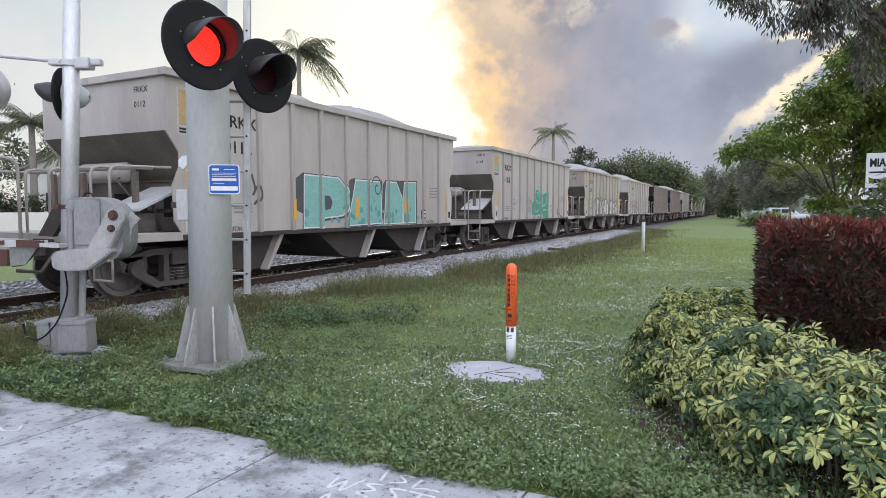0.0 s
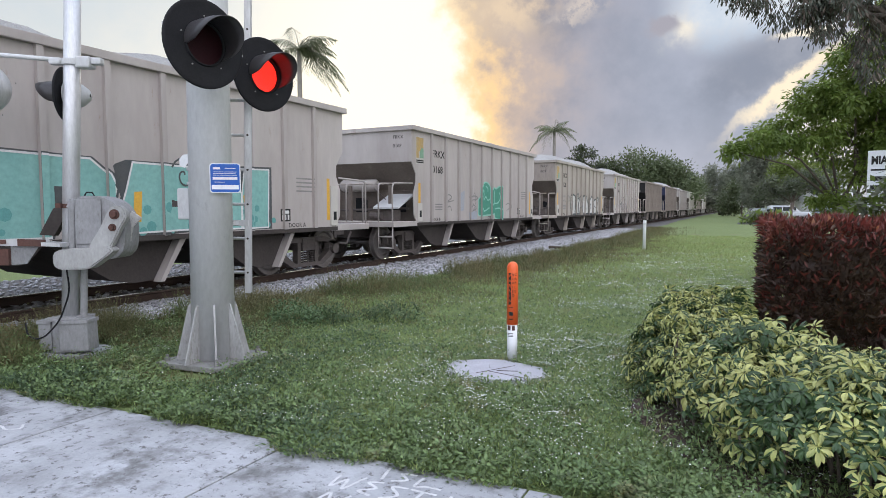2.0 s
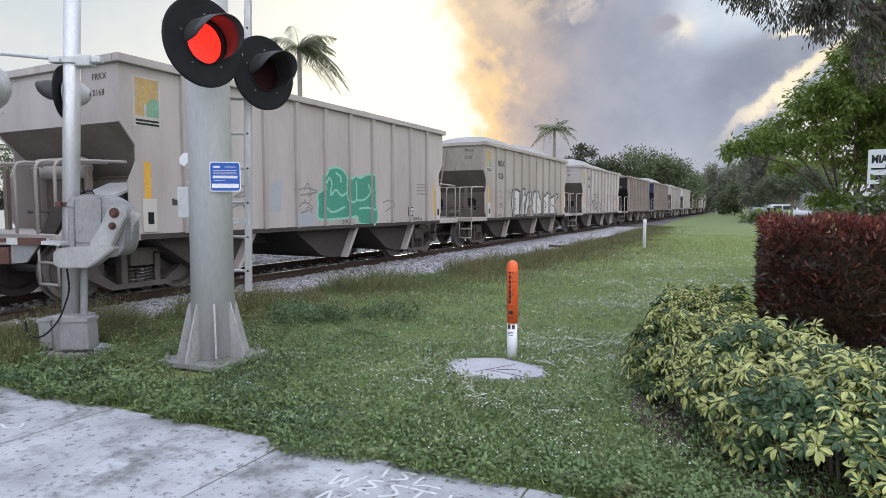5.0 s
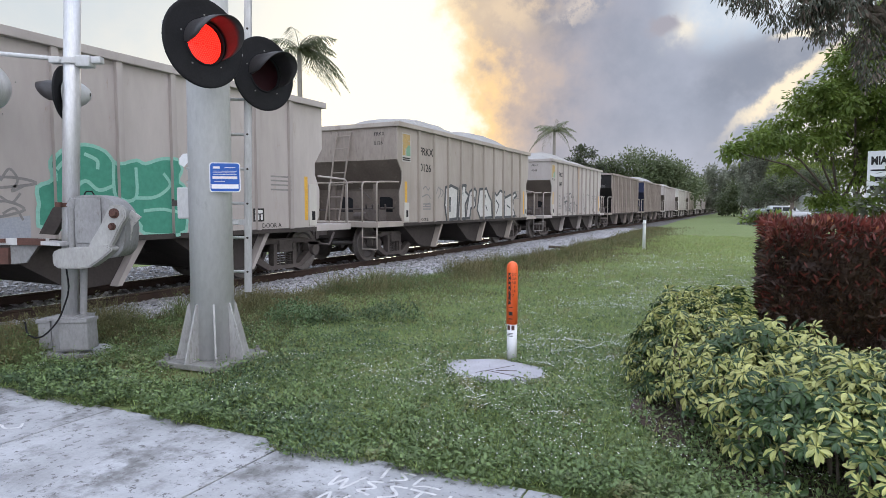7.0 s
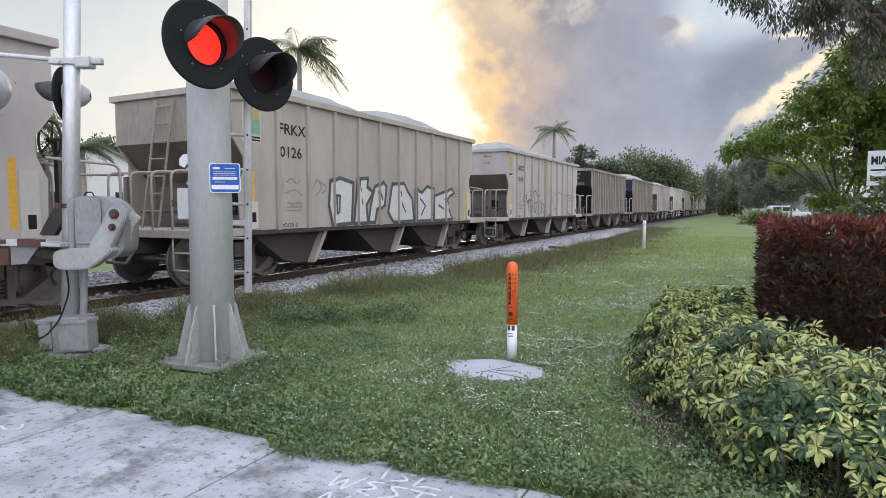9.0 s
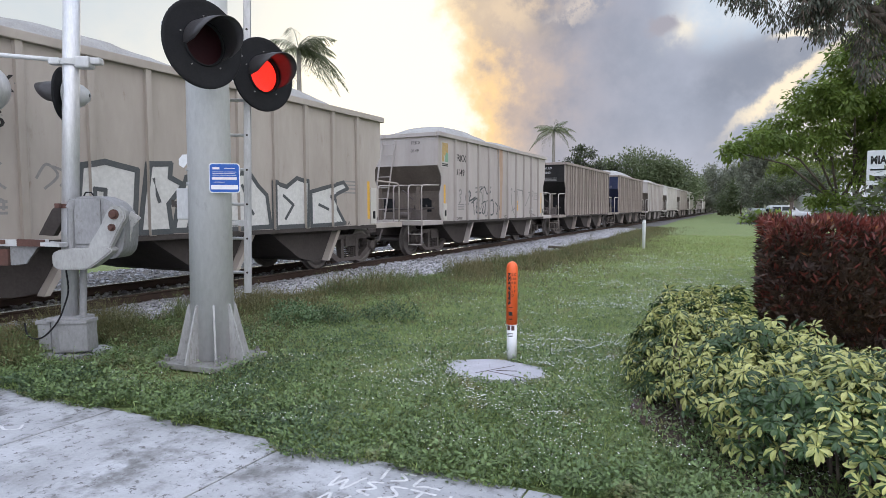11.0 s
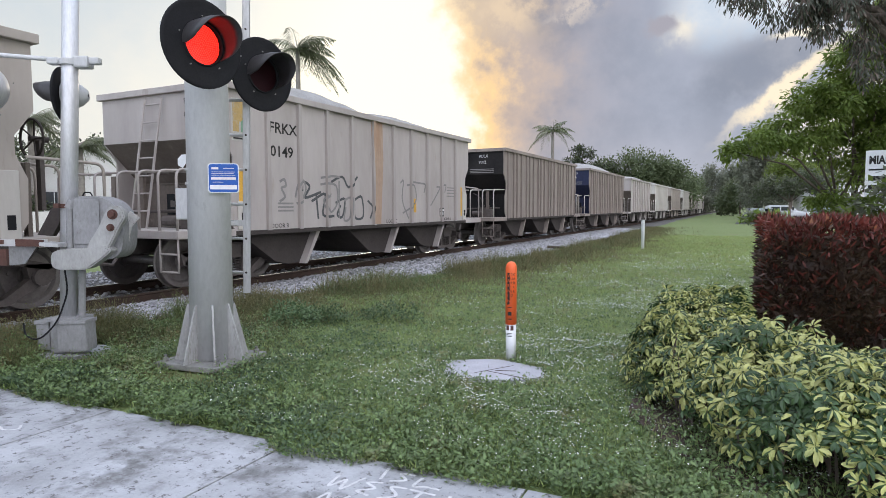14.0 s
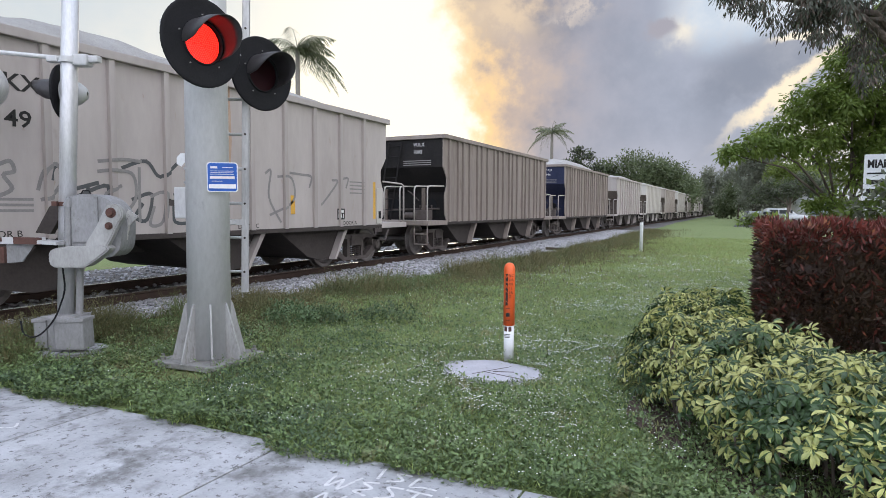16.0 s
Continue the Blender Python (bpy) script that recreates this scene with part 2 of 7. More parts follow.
M["cast_grey"] = mat("cast_grey", (0.43, 0.43, 0.425), (0.29, 0.288, 0.28), rough=0.7, metal=0.05, scale=5, fine=45, bump=0.2, spots=(0.19, 0.17, 0.155), spot_at=0.57, spot_w=0.16, streak=0.4)
M["alu"] = mat("alu", (0.64, 0.64, 0.65), (0.53, 0.53, 0.54), rough=0.4, metal=0.45, scale=5, fine=60, bump=0.05, streak=0.2)
M["grey_paint"] = mat("grey_paint", (0.31, 0.31, 0.32), (0.21, 0.21, 0.212), rough=0.65, scale=5, fine=40, bump=0.15, spots=(0.12, 0.105, 0.095), spot_at=0.58, spot_w=0.2, streak=0.5)
M["rust"] = mat("rust", (0.12, 0.055, 0.042), (0.07, 0.038, 0.032), rough=0.9, scale=8, fine=50, bump=0.4)
M["black"] = mat("black", (0.008, 0.008, 0.010), (0.014, 0.014, 0.016), rough=0.75, scale=6, fine=60, bump=0.05, spec=0.25)
M["hood_black"] = mat("hood_black", (0.05, 0.046, 0.048), (0.035, 0.032, 0.034), rough=0.4, scale=6, fine=60, bump=0.05, spec=0.4)
M["red_lens"] = mat("red_lens", (0.022, 0.004, 0.006), (0.016, 0.003, 0.005), rough=0.6, scale=9, fine=60, bump=0.05, spec=0.12)
M["red_lit"] = mat("red_lit", (0.5, 0.02, 0.01), (0.5, 0.02, 0.01), rough=0.3, bump=0, emit=(1.0, 0.026, 0.016), power=2.9)
M["orange"] = mat("orange", (0.80, 0.13, 0.03), (0.74, 0.11, 0.025), rough=0.4, scale=8, fine=60, bump=0.02, fine_mix=0.1)
M["white"] = mat("white", (0.75, 0.76, 0.78), (0.68, 0.69, 0.70), rough=0.5, scale=6, fine=40, bump=0.05, fine_mix=0.15)
M["sign_blue"] = mat("sign_blue", (0.02, 0.10, 0.40), (0.018, 0.085, 0.35), rough=0.4, scale=6, fine=40, bump=0, fine_mix=0.1, spec=0.3)
M["letter"] = mat("letter", (0.03, 0.03, 0.03), (0.045, 0.042, 0.04), rough=0.9, bump=0, spec=0.12)
M["letter_white"] = mat("letter_white", (0.72, 0.71, 0.70), (0.6, 0.6, 0.6), rough=0.8, bump=0)
M["teal"] = mat("teal", (0.24, 0.46, 0.42), (0.19, 0.40, 0.37), rough=0.7, scale=2, fine=14, bump=0.04)
M["green"] = mat("green", (0.06, 0.29, 0.20), (0.05, 0.24, 0.17), rough=0.7, scale=2, fine=14, bump=0.04)
M["green_line"] = mat("green_line", (0.28, 0.55, 0.45), (0.22, 0.48, 0.4), rough=0.7, bump=0)
M["silver_paint"] = mat("silver_paint", (0.60, 0.59, 0.57), (0.52, 0.51, 0.49), rough=0.6, scale=2, fine=14, bump=0)
M["dark_line"] = mat("dark_line", (0.06, 0.07, 0.075), (0.09, 0.09, 0.09), rough=0.8, bump=0)
M["grey_line"] = mat("grey_line", (0.20, 0.19, 0.19), (0.26, 0.25, 0.24), rough=0.8, bump=0)
M["yellow"] = mat("yellow", (0.70, 0.40, 0.05), (0.62, 0.34, 0.05), rough=0.6, scale=5, bump=0.02)
M["faded_white"] = mat("faded_white", (0.52, 0.50, 0.47), (0.40, 0.38, 0.35), rough=0.8, scale=5, bump=0)
M["faded_ochre"] = mat("faded_ochre", (0.50, 0.34, 0.12), (0.38, 0.27, 0.13), rough=0.8, scale=5, bump=0, spots=(0.40, 0.36, 0.30), spot_at=0.55)
M["logo_green"] = mat("logo_green", (0.20, 0.35, 0.24), (0.16, 0.30, 0.20), rough=0.6, bump=0)
M["bark"] = mat("bark", (0.16, 0.125, 0.10), (0.09, 0.07, 0.06), rough=0.95, scale=6, fine=30, bump=0.8, dist=0.03, streak=0.3)
M["palm_bark"] = mat("palm_bark", (0.30, 0.27, 0.24), (0.2, 0.18, 0.16), rough=0.95, scale=5, fine=20, bump=0.6, dist=0.03)
M["leaf"] = leafmat("leaf", (0.20, 0.265, 0.06), (0.105, 0.155, 0.036), thru=0.5, per=0.6)
# Far leaf tones are raised: distance haze is put into their colour.
M["leaf_far"] = leafmat("leaf_far", (0.15, 0.18, 0.085), (0.095, 0.125, 0.06), thru=0.4)
M["leaf_pine"] = leafmat("leaf_pine", (0.25, 0.265, 0.205), (0.19, 0.205, 0.155), thru=0.55)
M["leaf_lime"] = leafmat("leaf_lime", (0.22, 0.27, 0.06), (0.15, 0.21, 0.05), thru=0.45)
M["leaf_dark"] = leafmat("leaf_dark", (0.095, 0.105, 0.08), (0.075, 0.08, 0.06), thru=0.3)
M["palm_leaf"] = leafmat("palm_leaf", (0.17, 0.18, 0.10), (0.11, 0.13, 0.07), thru=0.3)
M["hedge_dark"] = leafmat("hedge_dark", (0.04, 0.085, 0.035), (0.07, 0.12, 0.04), rough=0.35)
M["hedge_yellow"] = leafmat("hedge_yellow", (0.62, 0.61, 0.24), (0.46, 0.49, 0.165), (0.32, 0.38, 0.12), rough=0.4, thru=0.3)
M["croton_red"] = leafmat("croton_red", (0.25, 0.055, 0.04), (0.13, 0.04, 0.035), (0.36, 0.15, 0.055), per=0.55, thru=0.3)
# Bronze leaf tone lowered: shade on the hedge's front is in the colour.
M["croton_shaded"] = leafmat("croton_shaded", (0.05, 0.022, 0.02), (0.092, 0.058, 0.03), per=0.6)
M["grass"] = leafmat("grass", (0.225, 0.31, 0.105), (0.33, 0.38, 0.145), (0.38, 0.31, 0.155), per=0.6, thru=0.35)
M["weed"] = leafmat("weed", (0.26, 0.215, 0.11), (0.155, 0.185, 0.075), (0.31, 0.235, 0.125), per=0.55, thru=0.4)
M["flower"] = mat("flower", (0.8, 0.8, 0.78), (0.72, 0.72, 0.72), rough=0.7, bump=0)
M["chalk"] = mat("chalk", (0.66, 0.66, 0.67), (0.5, 0.5, 0.51), rough=0.9, scale=9, fine=60, bump=0.1, spots=(0.32, 0.32, 0.33), spot_at=0.54)
M["house_wall"] = mat("house_wall", (0.75, 0.74, 0.72), (0.66, 0.65, 0.63), rough=0.9, scale=1, fine=20, bump=0.05)
M["roof"] = mat("roof", (0.30, 0.26, 0.24), (0.22, 0.19, 0.18), rough=0.9, scale=2, fine=20, bump=0.3)
M["asphalt"] = mat("asphalt", (0.06, 0.06, 0.062), (0.045, 0.045, 0.046), rough=0.9, scale=1, fine=60, bump=0.4)
M["pane"] = mat("pane", (0.03, 0.035, 0.04), (0.025, 0.03, 0.03), rough=0.08, bump=0)
M["tyre"] = mat("tyre", (0.02, 0.02, 0.02), rough=0.8, bump=0.1)

# ---- building helpers ----


def part(name, bm, material, parent=None, label="", smooth=False):
    me = bpy.data.meshes.new(name)
    bm.to_mesh(me)
    bm.free()
    for q in material if isinstance(material, (list, tuple)) else (material,):
        me.materials.append(q)
    if smooth:
        me.polygons.foreach_set("use_smooth", [True] * len(me.polygons))
    ob = new(name, me)
    ob.parent = parent
    if label:
        ob["label"] = label
    return ob


def raw(name, V, F, material, parent=None, idx=None, kind="", smooth=False):
    me = bpy.data.meshes.new(name)
    me.from_pydata([tuple(v) for v in V] if isinstance(V, list) else V.tolist(), [], F if isinstance(F, list) else F.tolist())
    for q in material if isinstance(material, (list, tuple)) else (material,):
        me.materials.append(q)
    if idx is not None:
        me.polygons.foreach_set("material_index", idx)
    if smooth:
        me.polygons.foreach_set("use_smooth", [True] * len(me.polygons))
    ob = new(name, me)
    ob.parent = parent
    return tagged(ob, kind=kind)


def box(bm, x0, x1, y0, y1, z0, z1, m=None, bevel=0.0):
    g = bmesh.ops.create_cube(bm, size=1.0)["verts"]
    for v in g:
        v.co = Vector((x0 + (v.co.x + 0.5) * (x1 - x0), y0 + (v.co.y + 0.5) * (y1 - y0), z0 + (v.co.z + 0.5) * (z1 - z0)))
    if bevel:
        es = list({e for v in g for e in v.link_edges})
        g = list({v for f in bmesh.ops.bevel(bm, geom=es, offset=bevel, segments=2, affect="EDGES", profile=0.6)["faces"] for v in f.verts} | {v for v in g if v.is_valid})
    if m is not None:
        bmesh.ops.transform(bm, matrix=m, verts=[v for v in g if v.is_valid])
    return g


def rod(bm, a, b, r0, r1=None, n=10, caps=True):
    a, b = Vector(a), Vector(b)
    d = b - a
    g = bmesh.ops.create_cone(bm, cap_ends=caps, segments=n, radius1=r0, radius2=r0 if r1 is None else r1, depth=d.length)["verts"]
    bmesh.ops.transform(bm, matrix=Matrix.Translation((a + b) / 2) @ d.to_track_quat("Z", "Y").to_matrix().to_4x4(), verts=g)
    return g


def tube(bm, pts, r, n=8):
    """A round bar bent through pts."""
    pts = [Vector(p) for p in pts]
    rings, side = [], None
    for i, p in enumerate(pts):
        d = (pts[min(i + 1, len(pts) - 1)] - pts[max(i - 1, 0)]).normalized()
        if side is None:
            side = d.orthogonal().normalized()
        side = (side - d * side.dot(d)).normalized()
        up = d.cross(side)
        rr = r[i] if isinstance(r, (list, tuple)) else r
        rings.append([bm.verts.new(p + (side * math.cos(k * 2 * math.pi / n) + up * math.sin(k * 2 * math.pi / n)) * rr) for k in range(n)])
    for p, q in zip(rings, rings[1:]):
        for k in range(n):
            bm.faces.new((p[k], p[(k + 1) % n], q[(k + 1) % n], q[k]))
    bm.faces.new(rings[0][::-1])
    bm.faces.new(rings[-1])


def prism(bm, poly, axis, lo, hi, m=None):
    """poly in the plane across axis (x: y,z; y: x,z; z: x,y), pushed from lo to hi."""
    def at(p, h):
        return {"x": (h, p[0], p[1]), "y": (p[0], h, p[1]), "z": (p[0], p[1], h)}[axis]
    a = [bm.verts.new(at(p, lo)) for p in poly]
    b = [bm.verts.new(at(p, hi)) for p in poly]
    bm.faces.new(a)
    bm.faces.new(b[::-1])
    for i in range(len(poly)):
        j = (i + 1) % len(poly)
        bm.faces.new((a[j], a[i], b[i], b[j]))
    if m is not None:
        bmesh.ops.transform(bm, matrix=m, verts=a + b)
    bmesh.ops.recalc_face_normals(bm, faces=bm.faces)


def spin(bm, prof, m, n=24, caps=True):
    """prof: (radius, height) turned round the z axis of m."""
    rings = []
    for r, z in prof:
        rings.append([bm.verts.new(m @ Vector((r * math.cos(k * 2 * math.pi / n), r * math.sin(k * 2 * math.pi / n), z))) for k in range(n)])
    for p, q in zip(rings, rings[1:]):
        for k in range(n):
            bm.faces.new((p[k], p[(k + 1) % n], q[(k + 1) % n], q[k]))
    if caps:
        bm.faces.new(rings[0][::-1])
        bm.faces.new(rings[-1])
    bmesh.ops.recalc_face_normals(bm, faces=bm.faces)


def rounded(pts, r, n=4):
    """The open line pts with its inner corners rounded."""
    pts = [Vector(p) for p in pts]
    out = [pts[0]]
    for a, b, c in zip(pts, pts[1:], pts[2:]):
        p, q = b + (a - b).normalized() * r, b + (c - b).normalized() * r
        out += [p * (1 - u) ** 2 + b * 2 * u * (1 - u) + q * u * u for u in [i / n for i in range(n + 1)]]
    return out + [pts[-1]]


def thing(name, m, label, category, group=""):
    e = new(name)
    e.empty_display_size = 0.1
    e.matrix_basis = m
    return tagged(e, label, category, group)


def words(name, text, size, m, material, parent, depth=0.002, sx=1.0, bold=0.0):
    """Lettering as a thin mesh."""
    cu = bpy.data.curves.new(name, "FONT")
    cu.body, cu.size, cu.extrude, cu.resolution_u, cu.offset = text, size, depth, 2, bold
    tmp = bpy.data.objects.new(name, cu)
    scene.collection.objects.link(tmp)
    me = bpy.data.meshes.new_from_object(tmp.evaluated_get(bpy.context.evaluated_depsgraph_get()))
    bpy.data.objects.remove(tmp)
    bpy.data.curves.remove(cu)
    me.transform(m @ Matrix.Diagonal((sx, 1, 1, 1)))
    me.materials.clear()
    me.materials.append(material)
    ob = new(name, me)
    ob.parent = parent
    ob["kind"] = "stuff"
    return ob

# ---- ground, pavement, track ----
RAIL_Z, TRACK_X, GAUGE = 0.214, -9.64, 1.51
rng = np.random.default_rng(7)


def toe(y):
    """Where the stone bed meets the lawn."""
    return float(np.interp(y, [-30, 4, 6.2, 8.5, 11, 15, 20, 34, 60, 100, 400], [-7.8, -7.75, -7.4, -7.25, -6.8, -6.2, -5.8, -5.9, -7.0, -7.8, -7.9]))


def lawn_z(x, y):
    """Height of the lawn: nearly level, slightly rough."""
    z = 0.02 * noise.noise(Vector((x * 0.5, y * 0.5, 0))) if abs(x) < 60 and abs(y) < 80 else 0.0
    if y < 3.6:
        z = -0.015
    return z * min(1.0, max(0.0, (y - 3.3) / 0.8)) if y < 4.1 else z


def ground_sheet():
    xs = np.concatenate([[-2500, -900, -300, -120, -60, -40, -30, -24, -20, -17, -14.5, -13.2], np.arange(-12.4, -5.0, 0.4), np.arange(-5, 6.1, 0.5), [8, 11, 15, 20, 30, 50, 100, 300, 900, 2500]])
    ys = np.concatenate([[-2500, -900, -300, -100, -40, -15, -6, 0, 1.5, 2.5], np.arange(3.3, 20, 0.5), np.arange(20, 60, 2.5), [65, 75, 90, 110, 140, 200, 300, 500, 900, 2500]])
    V, F = [], []
    for y in ys:
        for x in xs:
            V.append((float(x), float(y), lawn_z(x, y) - (0.10 if -12.5 < x < toe(y) - 0.3 else 0.0)))
    n = len(xs)
    for j in range(len(ys) - 1):
        for i in range(n - 1):
            F.append((j * n + i, j * n + i + 1, (j + 1) * n + i + 1, (j + 1) * n + i))
    g = raw("ground", V, F, M["lawn_soil"], kind="structure", smooth=True)
    return tagged(g, "uneven green lawn soil reaching the horizon", "ground")


ground = ground_sheet()


def stone_bed():
    V, F = [], []
    ys = np.concatenate([np.arange(-30, 0, 3), np.arange(0, 40, 0.8), np.arange(40, 420, 8)])
    for y in ys:
        t = toe(y)
        for x, z in ((-14.3, 0.035), (-11.2, 0.055), (-9.64, 0.045), (-8.5, 0.05), (min(-8.32, t - 0.35), 0.035), (t, -0.03)):
            V.append((x, float(y), z + 0.012 * noise.noise(Vector((x * 3, y * 3, 1)))))
    for j in range(len(ys) - 1):
        for i in range(5):
            F.append((j * 6 + i, j * 6 + i + 1, (j + 1) * 6 + i + 1, (j + 1) * 6 + i))
    b = raw("track_bed", V, F, M["bed"], kind="structure", smooth=True)
    return tagged(b, "grey crushed stone bed under the railway", "track bed")


bed = stone_bed()


def stone_mesh(k):
    bm = bmesh.new()
    bmesh.ops.create_icosphere(bm, subdivisions=1, radius=1.0)
    r = random.Random(k)
    for v in bm.verts:
        v.co *= r.uniform(0.65, 1.1)
        v.co.z *= 0.7
    me = bpy.data.meshes.new("stone")
    bm.to_mesh(me)
    bm.free()
    me.materials.append(M["ballast"])
    return me


STONES = [stone_mesh(k) for k in range(5)]


def bed_z(x, y):
    t = toe(y)
    return float(np.interp(x, [-14.3, -11.2, -9.64, -8.5, min(-8.32, t - 0.35), t], [0.035, 0.055, 0.045, 0.05, 0.035, -0.03]))


def ballast():
    for k in range(290):
        y = 4.3 + 7.0 * rng.random()
        x = -8.45 + (toe(y) + 8.5) * rng.random()
        o = new("stone", STONES[k % 5])
        o.parent = bed
        s = 0.028 + 0.022 * rng.random()
        o.matrix_basis = pose(x, y, bed_z(x, y) + 0.012, *(360 * rng.random(3))) @ Matrix.Diagonal((s, s * 0.8, s, 1))
    base = [(np.array([v.co[:] for v in me.vertices]), np.array([p.vertices[:] for p in me.polygons])) for me in STONES]
    Vs, Fs, off = [], [], 0
    for k in range(23000):
        u = rng.random()
        y = 3.2 + 42 * u ** 1.6
        t = toe(y)
        x = -8.75 + (t + 8.8) * rng.random() if k % 4 else -14.2 + 5.4 * rng.random()
        v, f = base[k % 5]
        a, s = rng.random() * 6.28, 0.022 + 0.028 * rng.random() + 0.0009 * y
        c, d = math.cos(a), math.sin(a)
        w = v * s
        w = np.stack([w[:, 0] * c - w[:, 1] * d + x, w[:, 0] * d + w[:, 1] * c + y, w[:, 2] + bed_z(x, y) + 0.006 + 0.02 * rng.random()], 1)
        Vs.append(w)
        Fs.append(f + off)
        off += len(v)
    raw("loose_stones", np.concatenate(Vs), np.concatenate(Fs), M["ballast"], bed, kind="stuff")


def railway():
    tr = thing("railway_track", pose(TRACK_X, 0, RAIL_Z), "single railway track of rusty rails on dark timber ties", "railway track")
    prof = [(-0.07, -0.17), (0.07, -0.17), (0.07, -0.155), (0.012, -0.14), (0.012, -0.045), (0.037, -0.032), (0.037, -0.004), (-0.037, -0.004), (-0.037, -0.032), (-0.012, -0.045), (-0.012, -0.14), (-0.07, -0.155)]
    for s in (-1, 1):
        bm = bmesh.new()
        prism(bm, [(p[0] + s * GAUGE / 2, p[1]) for p in prof], "y", -40, 420)
        r = part("rail", bm, M["rail_rust_shade"], tr, "rust-brown rail, darkened for shade")
        bm = bmesh.new()
        box(bm, s * GAUGE / 2 - 0.03, s * GAUGE / 2 + 0.03, -40, 420, -0.0035, 0.0)
        part("running_band", bm, M["rail_head"], r, "polished running surface")
    bm = bmesh.new()
    box(bm, -1.3, 1.3, -0.115, 0.115, -0.36, -0.172, bevel=0.012)
    first = part("tie", bm, M["tie"], tr)
    first.location = (0, -3, 0)
    for k in range(1, 110):
        o = new("tie", first.data)
        o.parent = tr
        o.location = (random.uniform(-0.03, 0.03), -3 + 0.5 * k, random.uniform(-0.006, 0.003))


def pavement():
    pv = tagged(new("pavement"), "pale weathered concrete pavement in large slabs", "pavement", kind="structure")
    joints = (-7.85, -6.15, -4.45, -2.735, -1.08, 0.6, 2.3, 4.0)
    for a, b in zip(joints, joints[1:]):
        bm = bmesh.new()
        ya, yb = 3.06 + 0.07 * (a + 4.45) / 1.7, 3.06 + 0.07 * (b + 4.45) / 1.7
        prism(bm, [(a + 0.008, -3), (b - 0.008, -3), (b - 0.008, yb), (a + 0.008, ya)], "z", -0.12, 0.012)
        part("slab", bm, M["concrete"], pv)
    bm = bmesh.new()
    box(bm, -7.9, 4.0, -3.0, 3.0, -0.14, -0.01)
    part("joint_fill", bm, M["dirt"], pv)
    return pv


railway()
pave = pavement()

# ---- freight cars: x across (+x to the lawn), y along the track, z up from the rail ----
HW, TOP, SILL, HL = 1.60, 3.53, 0.945, 5.10
RIBS = [-HL + 1.08 + 0.9 * k for k in range(10)]


def shared(name, build, material, smooth=False):
    """A mesh built once, to be worn by many cars."""
    bm = bmesh.new()
    build(bm)
    me = bpy.data.meshes.new(name)
    bm.to_mesh(me)
    bm.free()
    me.materials.append(material)
    if smooth:
        me.polygons.foreach_set("use_smooth", [True] * len(me.polygons))
    return me


def wear(name, me, parent, m=None, material=None):
    if material is not None and me.materials[0] != material:
        key = (me.name, material.name)
        if key not in WORN:
            WORN[key] = me.copy()
            WORN[key].materials[0] = material
        me = WORN[key]
    o = new(name, me)
    o.parent = parent
    if m is not None:
        o.matrix_basis = m
    return o


WORN = {}


def b_side(bm):
    """One side sheet, its ends cut back below."""
    pr = [(-HL, TOP), (-HL, 2.60), (-HL + 0.24, 2.28), (-HL + 0.24, 2.05), (-HL + 0.10, 1.75), (-HL + 0.12, 1.2), (-HL + 0.3, SILL)]
    poly = pr + [(-y, z) for y, z in pr[::-1]]
    prism(bm, poly, "x", HW - 0.075, HW - 0.045)


def b_rib(bm):
    prism(bm, [(-0.045, SILL + 0.02), (0.045, SILL + 0.02), (0.045, TOP - 0.1), (-0.045, TOP - 0.1)], "x", HW - 0.046, HW + 0.02)


def b_rim(bm):
    box(bm, HW - 0.085, HW + 0.045, -HL - 0.06, HL + 0.06, TOP - 0.1, TOP + 0.02, bevel=0.012)


def b_endrim(bm):
    box(bm, -HW + 0.085, HW - 0.085, -HL - 0.065, -HL + 0.065, TOP - 0.099, TOP + 0.018, bevel=0.012)


def b_sill(bm):
    box(bm, HW - 0.11, HW - 0.01, -HL + 0.25, HL - 0.25, SILL - 0.05, SILL + 0.03)


def b_end(bm):
    box(bm, -HW + 0.07, HW - 0.07, -HL, -HL + 0.03, 2.60, TOP - 0.05)


def b_slope(bm):
    prism(bm, [(-HL, 2.60), (-HL + 0.03, 2.63), (-HL + 1.35, 1.30), (-HL + 1.32, 1.27)], "x", -HW + 0.07, HW - 0.07)


def b_bulk(bm):
    box(bm, -HW + 0.08, HW - 0.08, -HL + 0.75, -HL + 0.80, 1.0, 1.85)


def b_beam(bm):
    box(bm, -HW + 0.06, HW - 0.06, -HL + 0.72, -HL + 0.86, 1.85, 1.93)


def b_shade_plate(bm):
    # Thin black plate before the bulkhead, standing for the dark inside an opening.
    prism(bm, [(-0.2, 1.25), (0.2, 1.25), (0.2, 1.6), (0.1, 1.66), (-0.2, 1.66)], "y", -HL + 0.735, -HL + 0.747)


def b_deck(bm):
    box(bm, -HW + 0.02, HW - 0.02, -HL - 0.98, -HL + 0.3, SILL - 0.06, SILL + 0.07, bevel=0.01)


def b_tank(bm):
    """Air tank laid across above the platform."""
    spin(bm, [(0.02, -0.62), (0.13, -0.6), (0.17, -0.54), (0.17, 0.54), (0.13, 0.6), (0.02, 0.62)], pose(-0.3, -HL + 0.28, 2.0, 0, 90, 0), 18)


